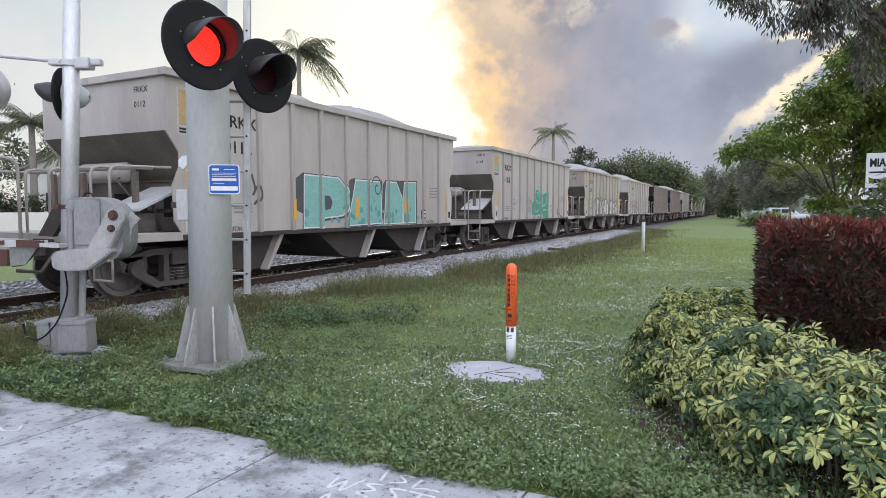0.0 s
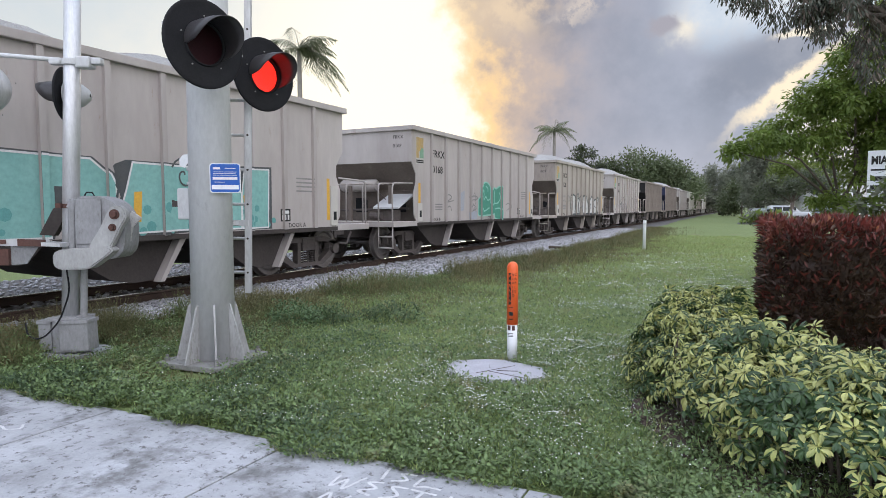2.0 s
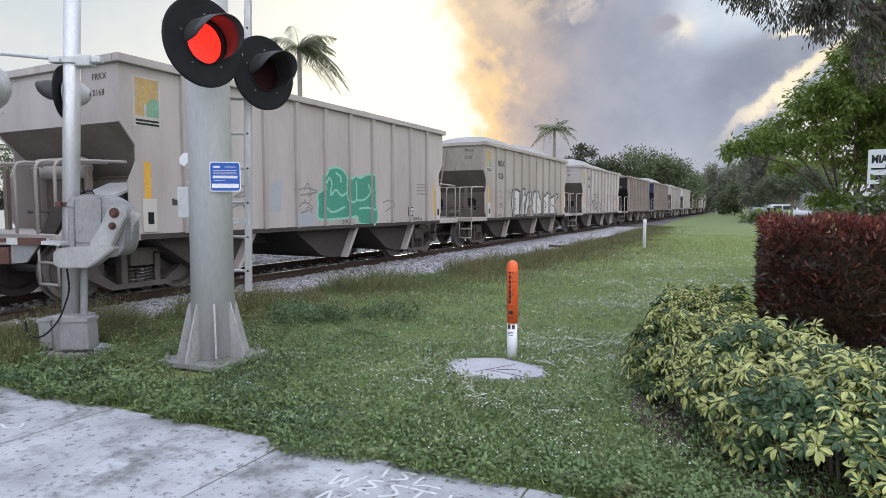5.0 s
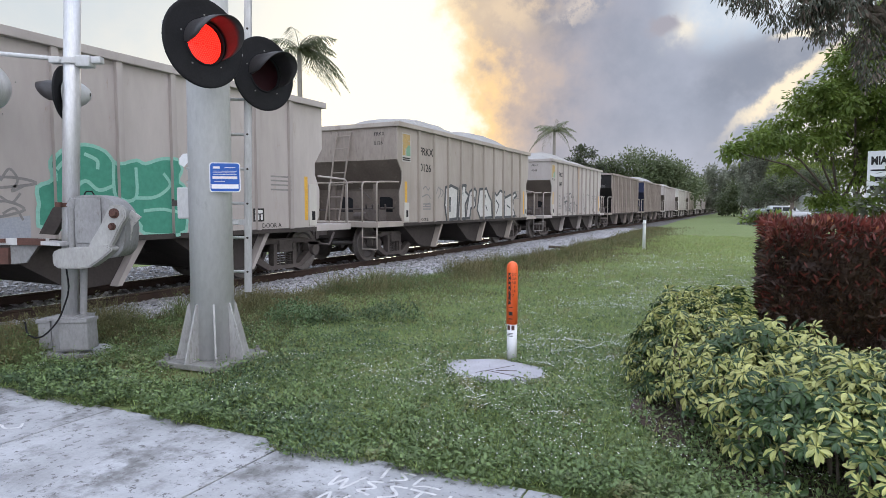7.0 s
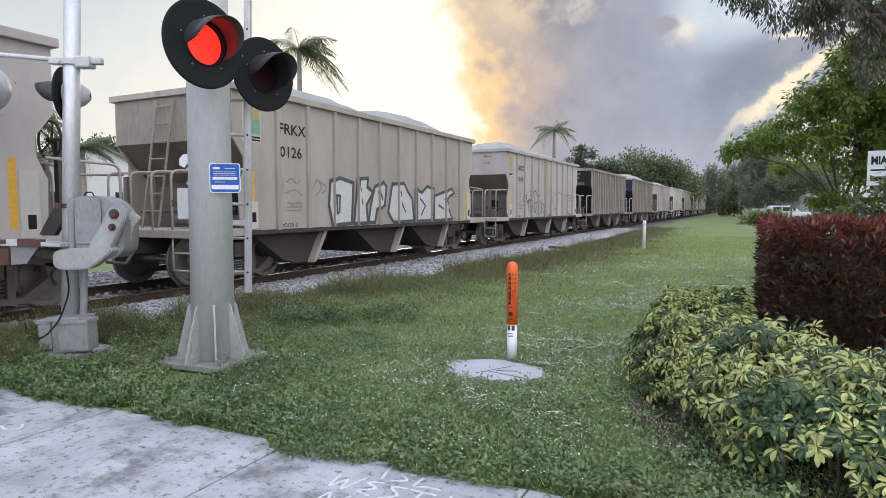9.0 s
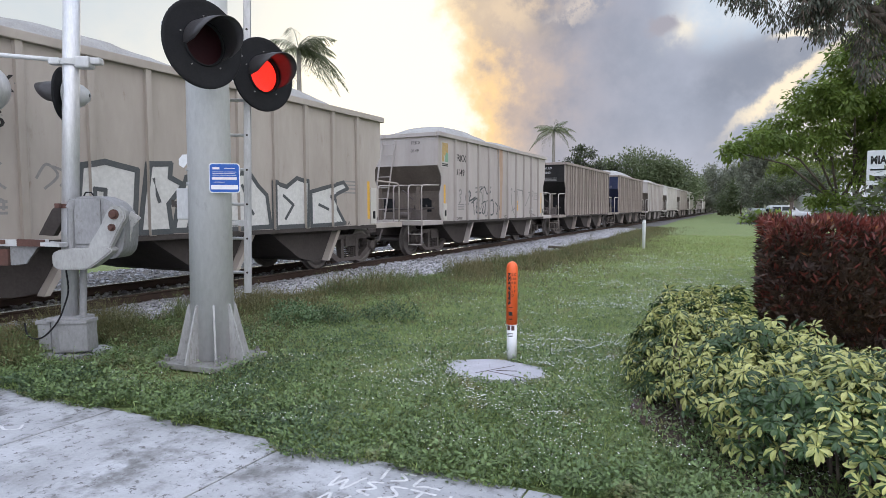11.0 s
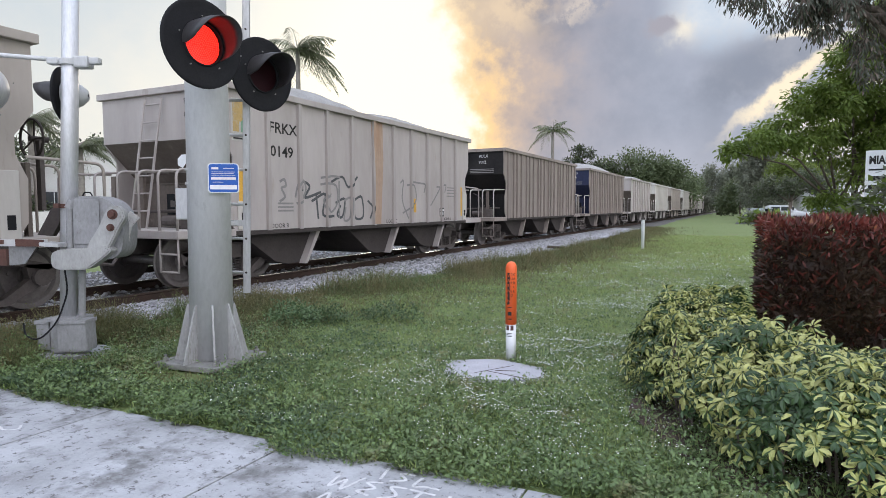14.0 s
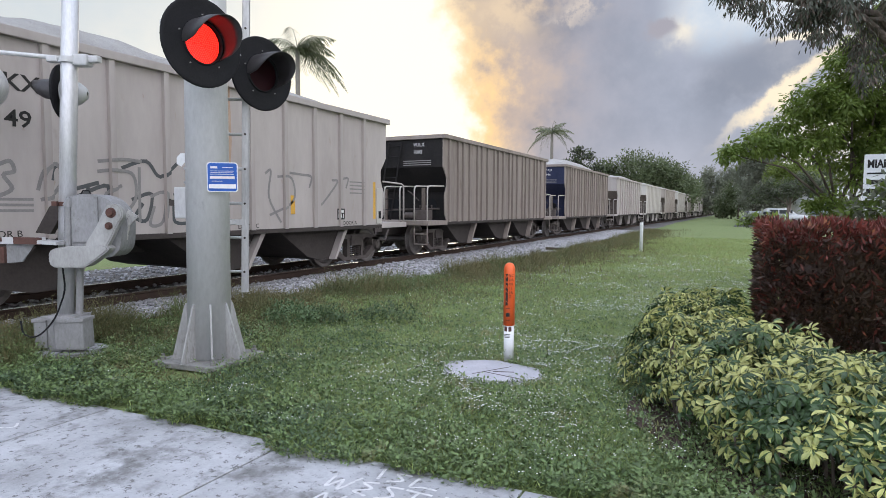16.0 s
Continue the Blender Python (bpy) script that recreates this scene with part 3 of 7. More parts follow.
def b_gear(bm):
    """Brake cylinder, levers and pipe on the platform."""
    box(bm, 0.7, 1.15, -HL - 0.25, -HL + 0.1, 1.02, 1.32, bevel=0.02)
    for k in range(4):
        rod(bm, (0.4 + 0.2 * k, -HL + 0.3, 1.02), (0.55 + 0.2 * k, -HL + 0.05, 1.45), 0.025, n=6)
    rod(bm, (-1.2, -HL + 0.25, 1.3), (1.3, -HL + 0.25, 1.36), 0.03, n=8)
    rod(bm, (0.8, -HL - 0.3, 1.16), (0.45, -HL - 0.3, 1.16), 0.09, n=12)
    tube(bm, rounded([(0.3, -HL + 0.1, 1.9), (0.5, -HL - 0.1, 1.85), (0.8, -HL - 0.1, 1.6)], 0.1), 0.015, 6)


def b_plate(bm):
    prism(bm, [(-HL - 0.35, 1.35), (-HL + 0.5, 1.72), (-HL + 0.5, 1.76), (-HL - 0.35, 1.39)], "x", 0.55, 1.35)


def b_hoop(bm):
    """A grab hoop of bent pipe, standing at the platform's edge, bent back to the body."""
    tube(bm, rounded([(0, -HL - 0.93, SILL), (0, -HL - 0.93, 2.0), (0, -HL + 0.1, 2.03)], 0.14), 0.021, 8)


def b_steps(bm):
    """Sill step of bent bar with two treads, hung under the platform's corner."""
    for x in (HW - 0.08, HW - 0.5):
        rod(bm, (x, -HL - 0.93, SILL), (x, -HL - 0.93, 0.34), 0.018, n=6)
    for z in (0.35, 0.64):
        rod(bm, (HW - 0.5, -HL - 0.93, z), (HW - 0.08, -HL - 0.93, z), 0.018, n=6)


def b_ladder(bm):
    """Straight ladder leaning from the end wall down to the platform."""
    def at(x, z):
        u = (TOP - 0.22 - z) / (TOP - 1.2)
        return (x - 0.30 * u, -HL - 0.06 - 0.16 * u, z)
    for x in (-0.28, 0.16):
        rod(bm, at(x, TOP - 0.18), at(x, SILL + 0.06), 0.024, n=6)
    for k in range(7):
        z = TOP - 0.28 - 0.32 * k
        rod(bm, at(-0.28, z), at(0.16, z), 0.014, n=6)


def b_post(bm):
    """Upright channel between platform and end beam."""
    prism(bm, [(-0.05, -0.03), (0.05, -0.03), (0.05, 0.03), (0.035, 0.03), (0.035, -0.015), (-0.035, -0.015), (-0.035, 0.03), (-0.05, 0.03)], "z", SILL + 0.065, 1.98)


def b_handwheel(bm):
    """Spoked brake wheel on a short shaft."""
    tube(bm, [(0.27 * math.cos(k * math.pi / 12), 0, 0.27 * math.sin(k * math.pi / 12)) for k in range(25)], 0.018, 6)
    for k in range(5):
        a = k * 2 * math.pi / 5
        rod(bm, (0, 0.03, 0), (0.27 * math.cos(a), 0, 0.27 * math.sin(a)), 0.012, n=6)
    rod(bm, (0, -0.03, 0), (0, 0.22, 0), 0.04, n=10)


def b_spine(bm):
    box(bm, -0.25, 0.25, -HL - 1.0, HL + 1.0, 0.60, 0.93)


def b_pocket(bm):
    """One hopper pocket, its discharge door sloping."""
    prism(bm, [(-1.7, SILL), (0.42, SILL), (-0.02, 0.27), (-0.35, 0.25), (-0.75, 0.34)], "x", -1.32, 1.32)


def b_door(bm):
    """The slanting flange that holds a pocket door."""
    prism(bm, [(-0.03, 0.24), (0.05, 0.24), (0.50, SILL - 0.02), (0.38, SILL - 0.02)], "x", 1.32, 1.48)


def b_frame(bm):
    """Cast side frame with its two openings beside the spring nest and the bearing ends."""
    x = 1.0
    for poly in ([(-1.12, 0.60), (-0.6, 0.74), (0.6, 0.74), (1.12, 0.60), (1.0, 0.54), (0.55, 0.64), (-0.55, 0.64), (-1.0, 0.54)],
                 [(-1.0, 0.52), (-0.8, 0.46), (-0.42, 0.2), (0.42, 0.2), (0.8, 0.46), (1.0, 0.52), (1.05, 0.42), (0.5, 0.12), (-0.5, 0.12), (-1.05, 0.42)],
                 [(-0.34, 0.2), (-0.24, 0.2), (-0.24, 0.66), (-0.34, 0.66)], [(0.24, 0.2), (0.34, 0.2), (0.34, 0.66), (0.24, 0.66)],
                 [(-1.14, 0.62), (-0.72, 0.64), (-0.76, 0.44), (-1.08, 0.40)], [(1.14, 0.62), (0.72, 0.64), (0.76, 0.44), (1.08, 0.40)]):
        prism(bm, poly, "x", x - 0.07, x + 0.07)
    for y in (-0.89, 0.89):
        rod(bm, (x - 0.02, y, 0.457), (x + 0.15, y, 0.457), 0.115, n=14)


def b_bolster(bm):
    box(bm, -1.1, 1.1, -0.2, 0.2, 0.46, 0.72, bevel=0.02)


def b_springs(bm):
    for y in (-0.16, 0.0, 0.16):
        for k in range(5):
            rod(bm, (1.0, y, 0.2 + 0.05 * k), (1.0, y, 0.228 + 0.05 * k), 0.07, n=10)


def b_wheelset(bm):
    for s in (-1, 1):
        m = pose(s * 0.755, 0, 0, 0, 90 * s, 0)
        spin(bm, [(0.02, 0.06), (0.12, 0.06), (0.14, 0.03), (0.34, 0.02), (0.38, 0.05), (0.45, 0.05), (0.457, 0.04), (0.462, -0.05), (0.485, -0.06), (0.485, -0.08), (0.38, -0.08), (0.34, -0.03), (0.14, -0.04), (0.12, -0.08), (0.02, -0.08)], m, 28)
        for k in range(2):
            a = k * math.pi
            rod(bm, (s * 0.79, 0.24 * math.cos(a), 0.24 * math.sin(a)), (s * 0.80, 0.24 * math.cos(a), 0.24 * math.sin(a)), 0.035, n=8)
    rod(bm, (-1.1, 0, 0), (1.1, 0, 0), 0.075, n=12)


def b_coupler(bm):
    box(bm, -0.07, 0.07, -HL - 1.50, -HL - 0.9, 0.68, 0.86)
    prism(bm, [(-0.16, -HL - 1.42), (0.14, -HL - 1.42), (0.19, -HL - 1.58), (0.05, -HL - 1.53), (0.0, -HL - 1.46), (-0.12, -HL - 1.6)], "z", 0.62, 0.90)
    tube(bm, [(0.25, -HL - 0.95, 0.75), (0.28, -HL - 1.2, 0.45), (0.2, -HL - 1.5, 0.5)], 0.03, 6)


SH = {
    "side": shared("side_sheet", b_side, M["car_grey"]), "rib": shared("rib", b_rib, M["car_grey"]), "rim": shared("side_rim", b_rim, M["car_grey"]), "endrim": shared("end_rim", b_endrim, M["car_grey"]),
    "sill": shared("side_sill", b_sill, M["under"]), "end": shared("end_wall", b_end, M["car_grey"]), "slope": shared("slope_sheet", b_slope, M["car_grey"]), "bulk": shared("bulkhead", b_bulk, M["car_grey"]),
    "beam": shared("end_beam", b_beam, M["car_grey"]), "shade_plate": shared("opening", b_shade_plate, M["black"]), "deck": shared("platform", b_deck, M["car_grey"]), "tank": shared("air_tank", b_tank, M["car_grey"], True),
    "gear": shared("brake_gear", b_gear, M["truck_steel"]), "plate": shared("cover_plate", b_plate, M["galv"]), "hoop": shared("handrail", b_hoop, M["car_grey"], True),
    "steps": shared("step", b_steps, M["car_grey"], True), "ladder": shared("ladder", b_ladder, M["car_grey"]), "spine": shared("centre_sill", b_spine, M["under"]), "pocket": shared("hopper_pocket", b_pocket, M["under"]),
    "door": shared("door_flange", b_door, M["car_brown"]), "frame": shared("side_frame", b_frame, M["truck_steel"]), "bolster": shared("truck", b_bolster, M["truck_steel"]),
    "post": shared("end_post", b_post, M["truck_steel"]), "handwheel": shared("brake_wheel", b_handwheel, M["under"]),
    "springs": shared("bolster_spring", b_springs, M["under"]), "wheels": shared("wheelset", b_wheelset, M["wheel_tread"]), "coupler": shared("coupler", b_coupler, M["truck_steel"]),
}
M["car_end_brown"] = mat("car_end_brown", (0.33, 0.285, 0.25), (0.25, 0.21, 0.185), rough=0.85, scale=1.2, fine=14, bump=0.06, streak=0.3, spots=(0.17, 0.135, 0.115), spot_at=0.6, spec=0.3)
FLIP = pose(0, 0, 0, 0, 0, 180)


def heap(parent, seed, high, humps):
    """The load: crushed stone heaped in long mounds."""
    r = random.Random(seed)
    cs = [(-HL * 0.8 + 1.6 * HL * (k + 0.5) / humps + r.uniform(-0.3, 0.3), r.uniform(0.75, 1.1)) for k in range(humps)]
    V, F, nx, ny = [], [], 13, 60
    for j in range(ny + 1):
        y = -HL + 0.06 + (2 * HL - 0.12) * j / ny
        h = max(a * math.exp(-((y - c) / (HL * 1.15 / humps)) ** 2) for c, a in cs) * high * min(1, (HL - abs(y)) / 1.4)
        for i in range(nx + 1):
            x = -HW + 0.08 + (2 * HW - 0.16) * i / nx
            V.append((x, y, TOP - 0.13 + h * max(0, 1 - (abs(x) / HW) ** 2.2) * 1.08 + 0.04 * noise.noise(Vector((x * 2.5, y * 2.5, seed)))))
    for j in range(ny):
        for i in range(nx):
            a = j * (nx + 1) + i
            F.append((a, a + 1, a + nx + 2, a + nx + 1))
    o = raw("load", V, F, M["load"], parent, smooth=True)
    o["label"] = "heaped pale crushed stone"


def hopper(y, paint, label, seed, kind="ribbed", high=0.62, humps=2, end=None, ladder=True):
    car = thing("hopper_car", pose(TRACK_X, y, RAIL_Z), label, "freight car", "train of open hopper cars")
    end = end or paint
    wear("side_sheet", SH["side"], car, None, paint)
    wear("side_sheet", SH["side"], car, FLIP, paint)
    ribs = RIBS if kind == "ribbed" else [-HL + 0.35 + 0.5 * k + (0.13 if k % 3 == 1 else 0) for k in range(20)]
    for ry in ribs:
        wear("rib", SH["rib"], car, pose(0, ry, 0), paint)
        if kind == "ribbed":
            wear("rib", SH["rib"], car, FLIP @ pose(0, ry, 0), paint)
    for m in (Matrix(), FLIP):
        wear("side_rim", SH["rim"], car, m, paint)
        wear("end_rim", SH["endrim"], car, m, paint)
        wear("side_sill", SH["sill"], car, m)
        wear("end_wall", SH["end"], car, m, end)
        wear("slope_sheet", SH["slope"], car, m, M["car_rust_shade"] if end in (paint, M["car_end_brown"]) else end)
        k = wear("bulkhead", SH["bulk"], car, m, M["car_rust_shade"] if end in (paint, M["car_end_brown"]) else end)
        for x in (-0.55, 0.75):
            wear("opening", SH["shade_plate"], k, pose(x, 0, 0))
        wear("end_beam", SH["beam"], car, m, M["car_rust_shade"] if end in (paint, M["car_end_brown"]) else end)
        wear("platform", SH["deck"], car, m, paint)
        for x in (-HW + 0.08, -0.5, 0.1, 0.62, HW - 0.5, HW - 0.08):
            wear("handrail", SH["hoop"], car, m @ pose(x, 0, 0), paint if end in (paint, M["car_end_brown"]) else M["car_cream"])
        wear("step", SH["steps"], car, m, paint)
        for x in (-1.15, -0.35, 0.95):
            wear("end_post", SH["post"], car, m @ pose(x, -HL - 0.1, 0), M["car_rust_shade"])
        if ladder:
            wear("ladder", SH["ladder"], car, m, end)
        wear("coupler", SH["coupler"], car, m)
    g = wear("brake_gear", SH["gear"], car)
    wear("brake_gear", SH["gear"], car, FLIP)
    stand = wear("end_post", SH["post"], car, pose(0.7, HL + 0.55, 0.35))
    wear("brake_wheel", SH["handwheel"], stand, pose(0, -0.1, 2.0))
    if not ladder:
        wear("air_tank", SH["tank"], car, None, paint)
        wear("cover_plate", SH["plate"], g)
    wear("centre_sill", SH["spine"], car)
    for py in (-2.85, 0.45, 3.1):
        k = wear("hopper_pocket", SH["pocket"], car, pose(0, py, 0))
        wear("door_flange", SH["door"], k, None, paint if paint != M["car_black"] else None)
    for ty in (-4.47, 4.47):
        f = wear("truck", SH["bolster"], car, pose(0, ty, 0))
        for m in (Matrix(), FLIP):
            wear("side_frame", SH["frame"], f, m)
            wear("bolster_spring", SH["springs"], f, m)["kind"] = "stuff"
        for wy in (-0.89, 0.89):
            w = wear("wheelset", SH["wheels"], f, pose(0, wy, 0.457))
            WHEELS.append((w, len(CARS), wy))
    heap(car, seed, high, humps)
    CARS.append(car)
    return car


CARS, WHEELS = [], []
PITCH = 13.27
# where the second car's near corner stands along the track, by the second
RUN = [(0, 19.85), (0.5, 18.42), (1.5, 15.60), (2.5, 12.78), (3.5, 9.98), (5.2, 5.24), (7, 0.20), (9, -5.33), (11.5, -12.16), (12.5, -14.89), (13.5, -17.52), (14.5, -20.09), (15.25, -21.95), (16, -23.72)]
START = RUN[0][1] + HL
LIST = [(M["car_grey"], "weathered pale grey open hopper car with end platform", "ribbed", 0.45, 2, None, True),
        (M["car_grey"], "pale grey ribbed hopper car with teal graffiti and heaped stone", "ribbed", 0.62, 2, None, False),
        (M["car_grey"], "pale grey ribbed hopper car with green graffiti and heaped stone", "ribbed", 0.55, 2, None, False),
        (M["car_brown"], "brownish grey ribbed hopper car with silver graffiti", "ribbed", 0.6, 2, M["car_end_brown"], True),
        (M["car_grey"], "pale grey ribbed hopper car with scrawled graffiti and rust", "ribbed", 0.62, 2, None, True),
        (M["car_tan"], "tan close-ribbed hopper car with black ends", "close", 0.45, 1, M["car_black"], True),
        (M["car_tan"], "tan close-ribbed hopper car with dark blue ends", "close", 0.6, 1, M["car_blue"], True)]
for k in range(7):
    p, lab, kd, hi, hu, en, ld = LIST[k]
    hopper(START + (k - 2) * PITCH + (0.12 if k > 4 else 0), p, lab, k + 2, kd, hi, hu, en, ld)
for k in range(7, 24):
    dark = k in (15, 18, 19, 22, 23)
    p = M["car_black"] if dark else (M["car_cream"], M["car_grey"], M["car_brown"])[(0, 1, 0, 2, 0, 1)[k % 6]]
    hopper(START + (k - 2) * PITCH + 0.2, p, "dark weathered hopper car heaped with stone" if dark else "cream ribbed hopper car heaped with pale stone", k + 2, "ribbed", 0.5, 1 + k % 2)

# ---- crossing signals beside the pavement ----
M["scuffed"] = mat("scuffed", (0.55, 0.54, 0.52), (0.4, 0.39, 0.38), rough=0.7, scale=9, fine=60, bump=0.1, spots=(0.06, 0.05, 0.05), spot_at=0.55)


def facing(p, nx, ny):
    """A pose at p whose z axis points along (nx, ny, 0) and whose y axis points up."""
    n = Vector((nx, ny, 0)).normalized()
    u = Vector((0, 0, 1)).cross(n)
    m = Matrix((u, Vector((0, 0, 1)), n)).transposed().to_4x4()
    return Matrix.Translation(p) @ m


def flasher(parent, m, r, lens_r, hood, cup_mat, lit=True, disc=True):
    """One lamp unit: round black background, cup behind it, lens, hood."""
    bm = bmesh.new()
    spin(bm, [(lens_r + 0.012, 0.012), (lens_r + 0.05, 0.02), (r * 0.9, 0.0), (r - 0.008, 0.014), (r, 0.006), (r, -0.008), (r * 0.9, -0.012), (lens_r + 0.012, -0.004)], m, 48)
    # open the middle: drop the end caps
    caps = sorted((f for f in bm.faces if len(f.verts) > 8), key=lambda f: -f.calc_area())
    bmesh.ops.delete(bm, geom=caps, context="FACES")
    if disc:
        part("background", bm, M["black"], parent, "round black background disc", True)
    else:
        bm.free()
    bm = bmesh.new()
    spin(bm, [(lens_r + 0.035, -0.014), (lens_r + 0.04, -0.06), (lens_r * 0.95, -0.17), (lens_r * 0.55, -0.23), (0.02, -0.245)], m, 32, False)
    part("lamp_cup", bm, cup_mat, parent, "", True)
    bm = bmesh.new()
    spin(bm, [(lens_r + 0.018, -0.02), (lens_r + 0.018, 0.03), (lens_r + 0.006, 0.032), (lens_r + 0.002, 0.0)], m, 40, False)
    part("lens_ring", bm, M["black"], parent, "", True)
    # hood: a tapered half tube, long above, open below
    bm = bmesh.new()
    n, rows = 28, []
    for side in (0, 1):
        for k in range(n + 1):
            a = radians(-40 + 228 * k / n)
            q = math.sin(math.pi * k / n) ** 0.45 if 0 < k < n else 0.0
            rr = lens_r + 0.022 + 0.006 * side
            rows.append((bm.verts.new(m @ Vector((rr * math.cos(a), rr * math.sin(a), 0.01))),
                         bm.verts.new(m @ Vector((rr * 0.98 * math.cos(a), rr * 0.98 * math.sin(a) + 0.0, 0.03 + hood * q * 0.6))),
                         bm.verts.new(m @ Vector((rr * 0.93 * math.cos(a), rr * 0.93 * math.sin(a) - 0.01, 0.04 + hood * q)))))
    for k in range(n):
        for o in (0, n + 1):
            for j in (0, 1):
                bm.faces.new((rows[o + k][j], rows[o + k + 1][j], rows[o + k + 1][j + 1], rows[o + k][j + 1]))
        bm.faces.new((rows[k][2], rows[k + 1][2], rows[n + 2 + k][2], rows[n + 1 + k][2]))
    bmesh.ops.recalc_face_normals(bm, faces=bm.faces)
    part("hood", bm, M["hood_black"], parent, "", True)
    for k in range(5):
        bm = bmesh.new()
        a = radians(20 + 72 * k)
        rod(bm, m @ Vector((lens_r * 1.35 * math.cos(a), lens_r * 1.35 * math.sin(a), 0.0)), m @ Vector((lens_r * 1.35 * math.cos(a), lens_r * 1.35 * math.sin(a), 0.028)), 0.007, n=6)
        part("screw", bm, M["galv_dark"], parent)
    if not lit:
        return
    # light board with a field of diodes; two added blades hide it when dark
    bm = bmesh.new()
    spin(bm, [(lens_r + 0.004, -0.03), (lens_r + 0.004, -0.024), (0.001, -0.024)], m, 40)
    board = part("light_board", bm, M["red_lens"], parent, "dark red lens board")
    V, F, ring = [], [], 0
    for ring in range(1, 10):
        for k in range(6 * ring):
            a = 2 * math.pi * k / (6 * ring)
            c = Vector((lens_r * ring / 9.3 * math.cos(a), lens_r * ring / 9.3 * math.sin(a), -0.019))
            s = lens_r / 9.3 * 0.43
            o = len(V)
            V += [tuple(m @ (c + Vector((s * math.cos(t * math.pi / 3), s * math.sin(t * math.pi / 3), 0)))) for t in range(6)] + [tuple(m @ (c + Vector((0, 0, s * 0.5))))]
            F += [(o + t, o + (t + 1) % 6, o + 6) for t in range(6)]
    raw("diode_field", V, F, M["red_lit"], board, kind="stuff")
    bm = bmesh.new()
    spin(bm, [(lens_r + 0.004, -0.0235), (lens_r + 0.004, -0.0225), (0.001, -0.0225)], m, 40)
    part("glow_panel", bm, M["red_glow"], board)
    blades = []
    for s in (-1, 1):
        bm = bmesh.new()
        pts = [(s * (lens_r + 0.008) * math.cos(radians(a)), (lens_r + 0.008) * math.sin(radians(a))) for a in range(-90, 91, 9)]
        if s < 0:
            pts = pts[::-1]
        prism(bm, pts, "z", 0.0, 0.0015)
        b = part("shutter", bm, M["red_lens"], parent, "dark red blade behind the lens ring, added to hide the light")
        b.matrix_basis = m @ Matrix.Translation((0, 0, -0.0085))
        blades.append((b, s))
    return blades, m, lens_r


M["red_glow"] = mat("red_glow", (0.4, 0.01, 0.008), (0.4, 0.01, 0.008), rough=0.3, bump=0, emit=(1.0, 0.012, 0.008), power=0.55)
BLADES = []


def cantilever_pole():
    p = thing("signal_pole", pose(-4.914, 4.488, 0), "thick galvanised steel signal pole with flared base fins", "signal pole")
    bm = bmesh.new()
    rod(bm, (0, 0, 0.07), (0.03, 0.03, 7.0), 0.212, 0.196, n=40)
    part("shaft", bm, M["galv"], p, "", True)
    turn = pose(0, 0, 0, 0, 0, 6)
    bm = bmesh.new()
    box(bm, -0.385, 0.385, -0.385, 0.385, 0.015, 0.07, turn, 0.008)
    part("base_plate", bm, M["galv_dark"], p, "stained steel base plate")
    for k in range(8):
        bm = bmesh.new()
        a = 45 * k + 6
        far = 0.40 if k % 2 == 0 else 0.36
        prism(bm, [(0.195, 0.07), (far, 0.07), (far - 0.015, 0.12), (0.235, 0.60), (0.222, 0.63), (0.195, 0.63)], "y", -0.009, 0.009, pose(0, 0, 0, 0, 0, a))
        part("fin", bm, M["cast_grey"], p)
    for sx in (-1, 1):
        for sy in (-1, 1):
            bm = bmesh.new()
            c = turn @ Vector((sx * 0.31, sy * 0.31, 0))
            rod(bm, (c.x, c.y, 0.07), (c.x, c.y, 0.105), 0.03, n=6)
            rod(bm, (c.x, c.y, 0.1), (c.x, c.y, 0.135), 0.016, n=10)
            part("anchor_bolt", bm, M["galv_dark"], p)
    for z in (1.985, 1.845):
        bm = bmesh.new()
        spin(bm, [(0.205, z - 0.012), (0.213, z - 0.012), (0.213, z + 0.012), (0.205, z + 0.012)], pose(-0.02, 0.02, 0), 40)
        b = part("strap", bm, M["alu"], p, "bright steel strap")
        bm = bmesh.new()
        mm = pose(-0.02, 0.02, z, 0, 0, -52)
        for o in (-0.03, 0.06):
            box(bm, 0.207, 0.222, o - 0.022, o + 0.022, -0.014, 0.014, mm)
        part("buckle", bm, M["alu"], b)
    # junction box clamped behind
    bm = bmesh.new()
    box(bm, -0.08, 0.08, -0.06, 0.06, -0.16, 0.16, pose(-0.30, -0.02, 1.64, 0, 0, 27), 0.015)
    part("junction_box", bm, M["galv"], p)
    bm = bmesh.new()
    box(bm, -0.03, 0.03, -0.02, 0.02, -0.03, 0.03, pose(-0.385, -0.09, 1.64, 0, 0, 27))
    rod(bm, (-0.41, -0.1, 1.61), (-0.41, -0.1, 1.68), 0.012, n=8)
    part("latch", bm, M["under"], p)
    # flashers on one arm
    D1, D2 = Vector((0.59, -0.55, 3.03)), Vector((0.24, 0.56, 3.01))
    bm = bmesh.new()
    tube(bm, [D1 + Vector((-0.22, 0.03, 0.02)), D1 + Vector((-0.18, 0.15, 0.14)), D2 + Vector((-0.1, -0.15, 0.14)), D2 + Vector((-0.2, 0.03, 0.02))], 0.026, 10)
    rod(bm, (0.0, 0.0, 3.14), (0.27, 0.05, 3.15), 0.04, n=10)
    part("lamp_arm", bm, M["galv"], p, "", True)
    bm = bmesh.new()
    spin(bm, [(0.2, 3.05), (0.228, 3.06), (0.228, 3.24), (0.2, 3.25)], pose(-0.03, 0.03, 0), 32)
    box(bm, -0.34, -0.14, -0.07, 0.0, 3.34, 3.44, pose(0, -0.03, 0, 0, 0, 25))
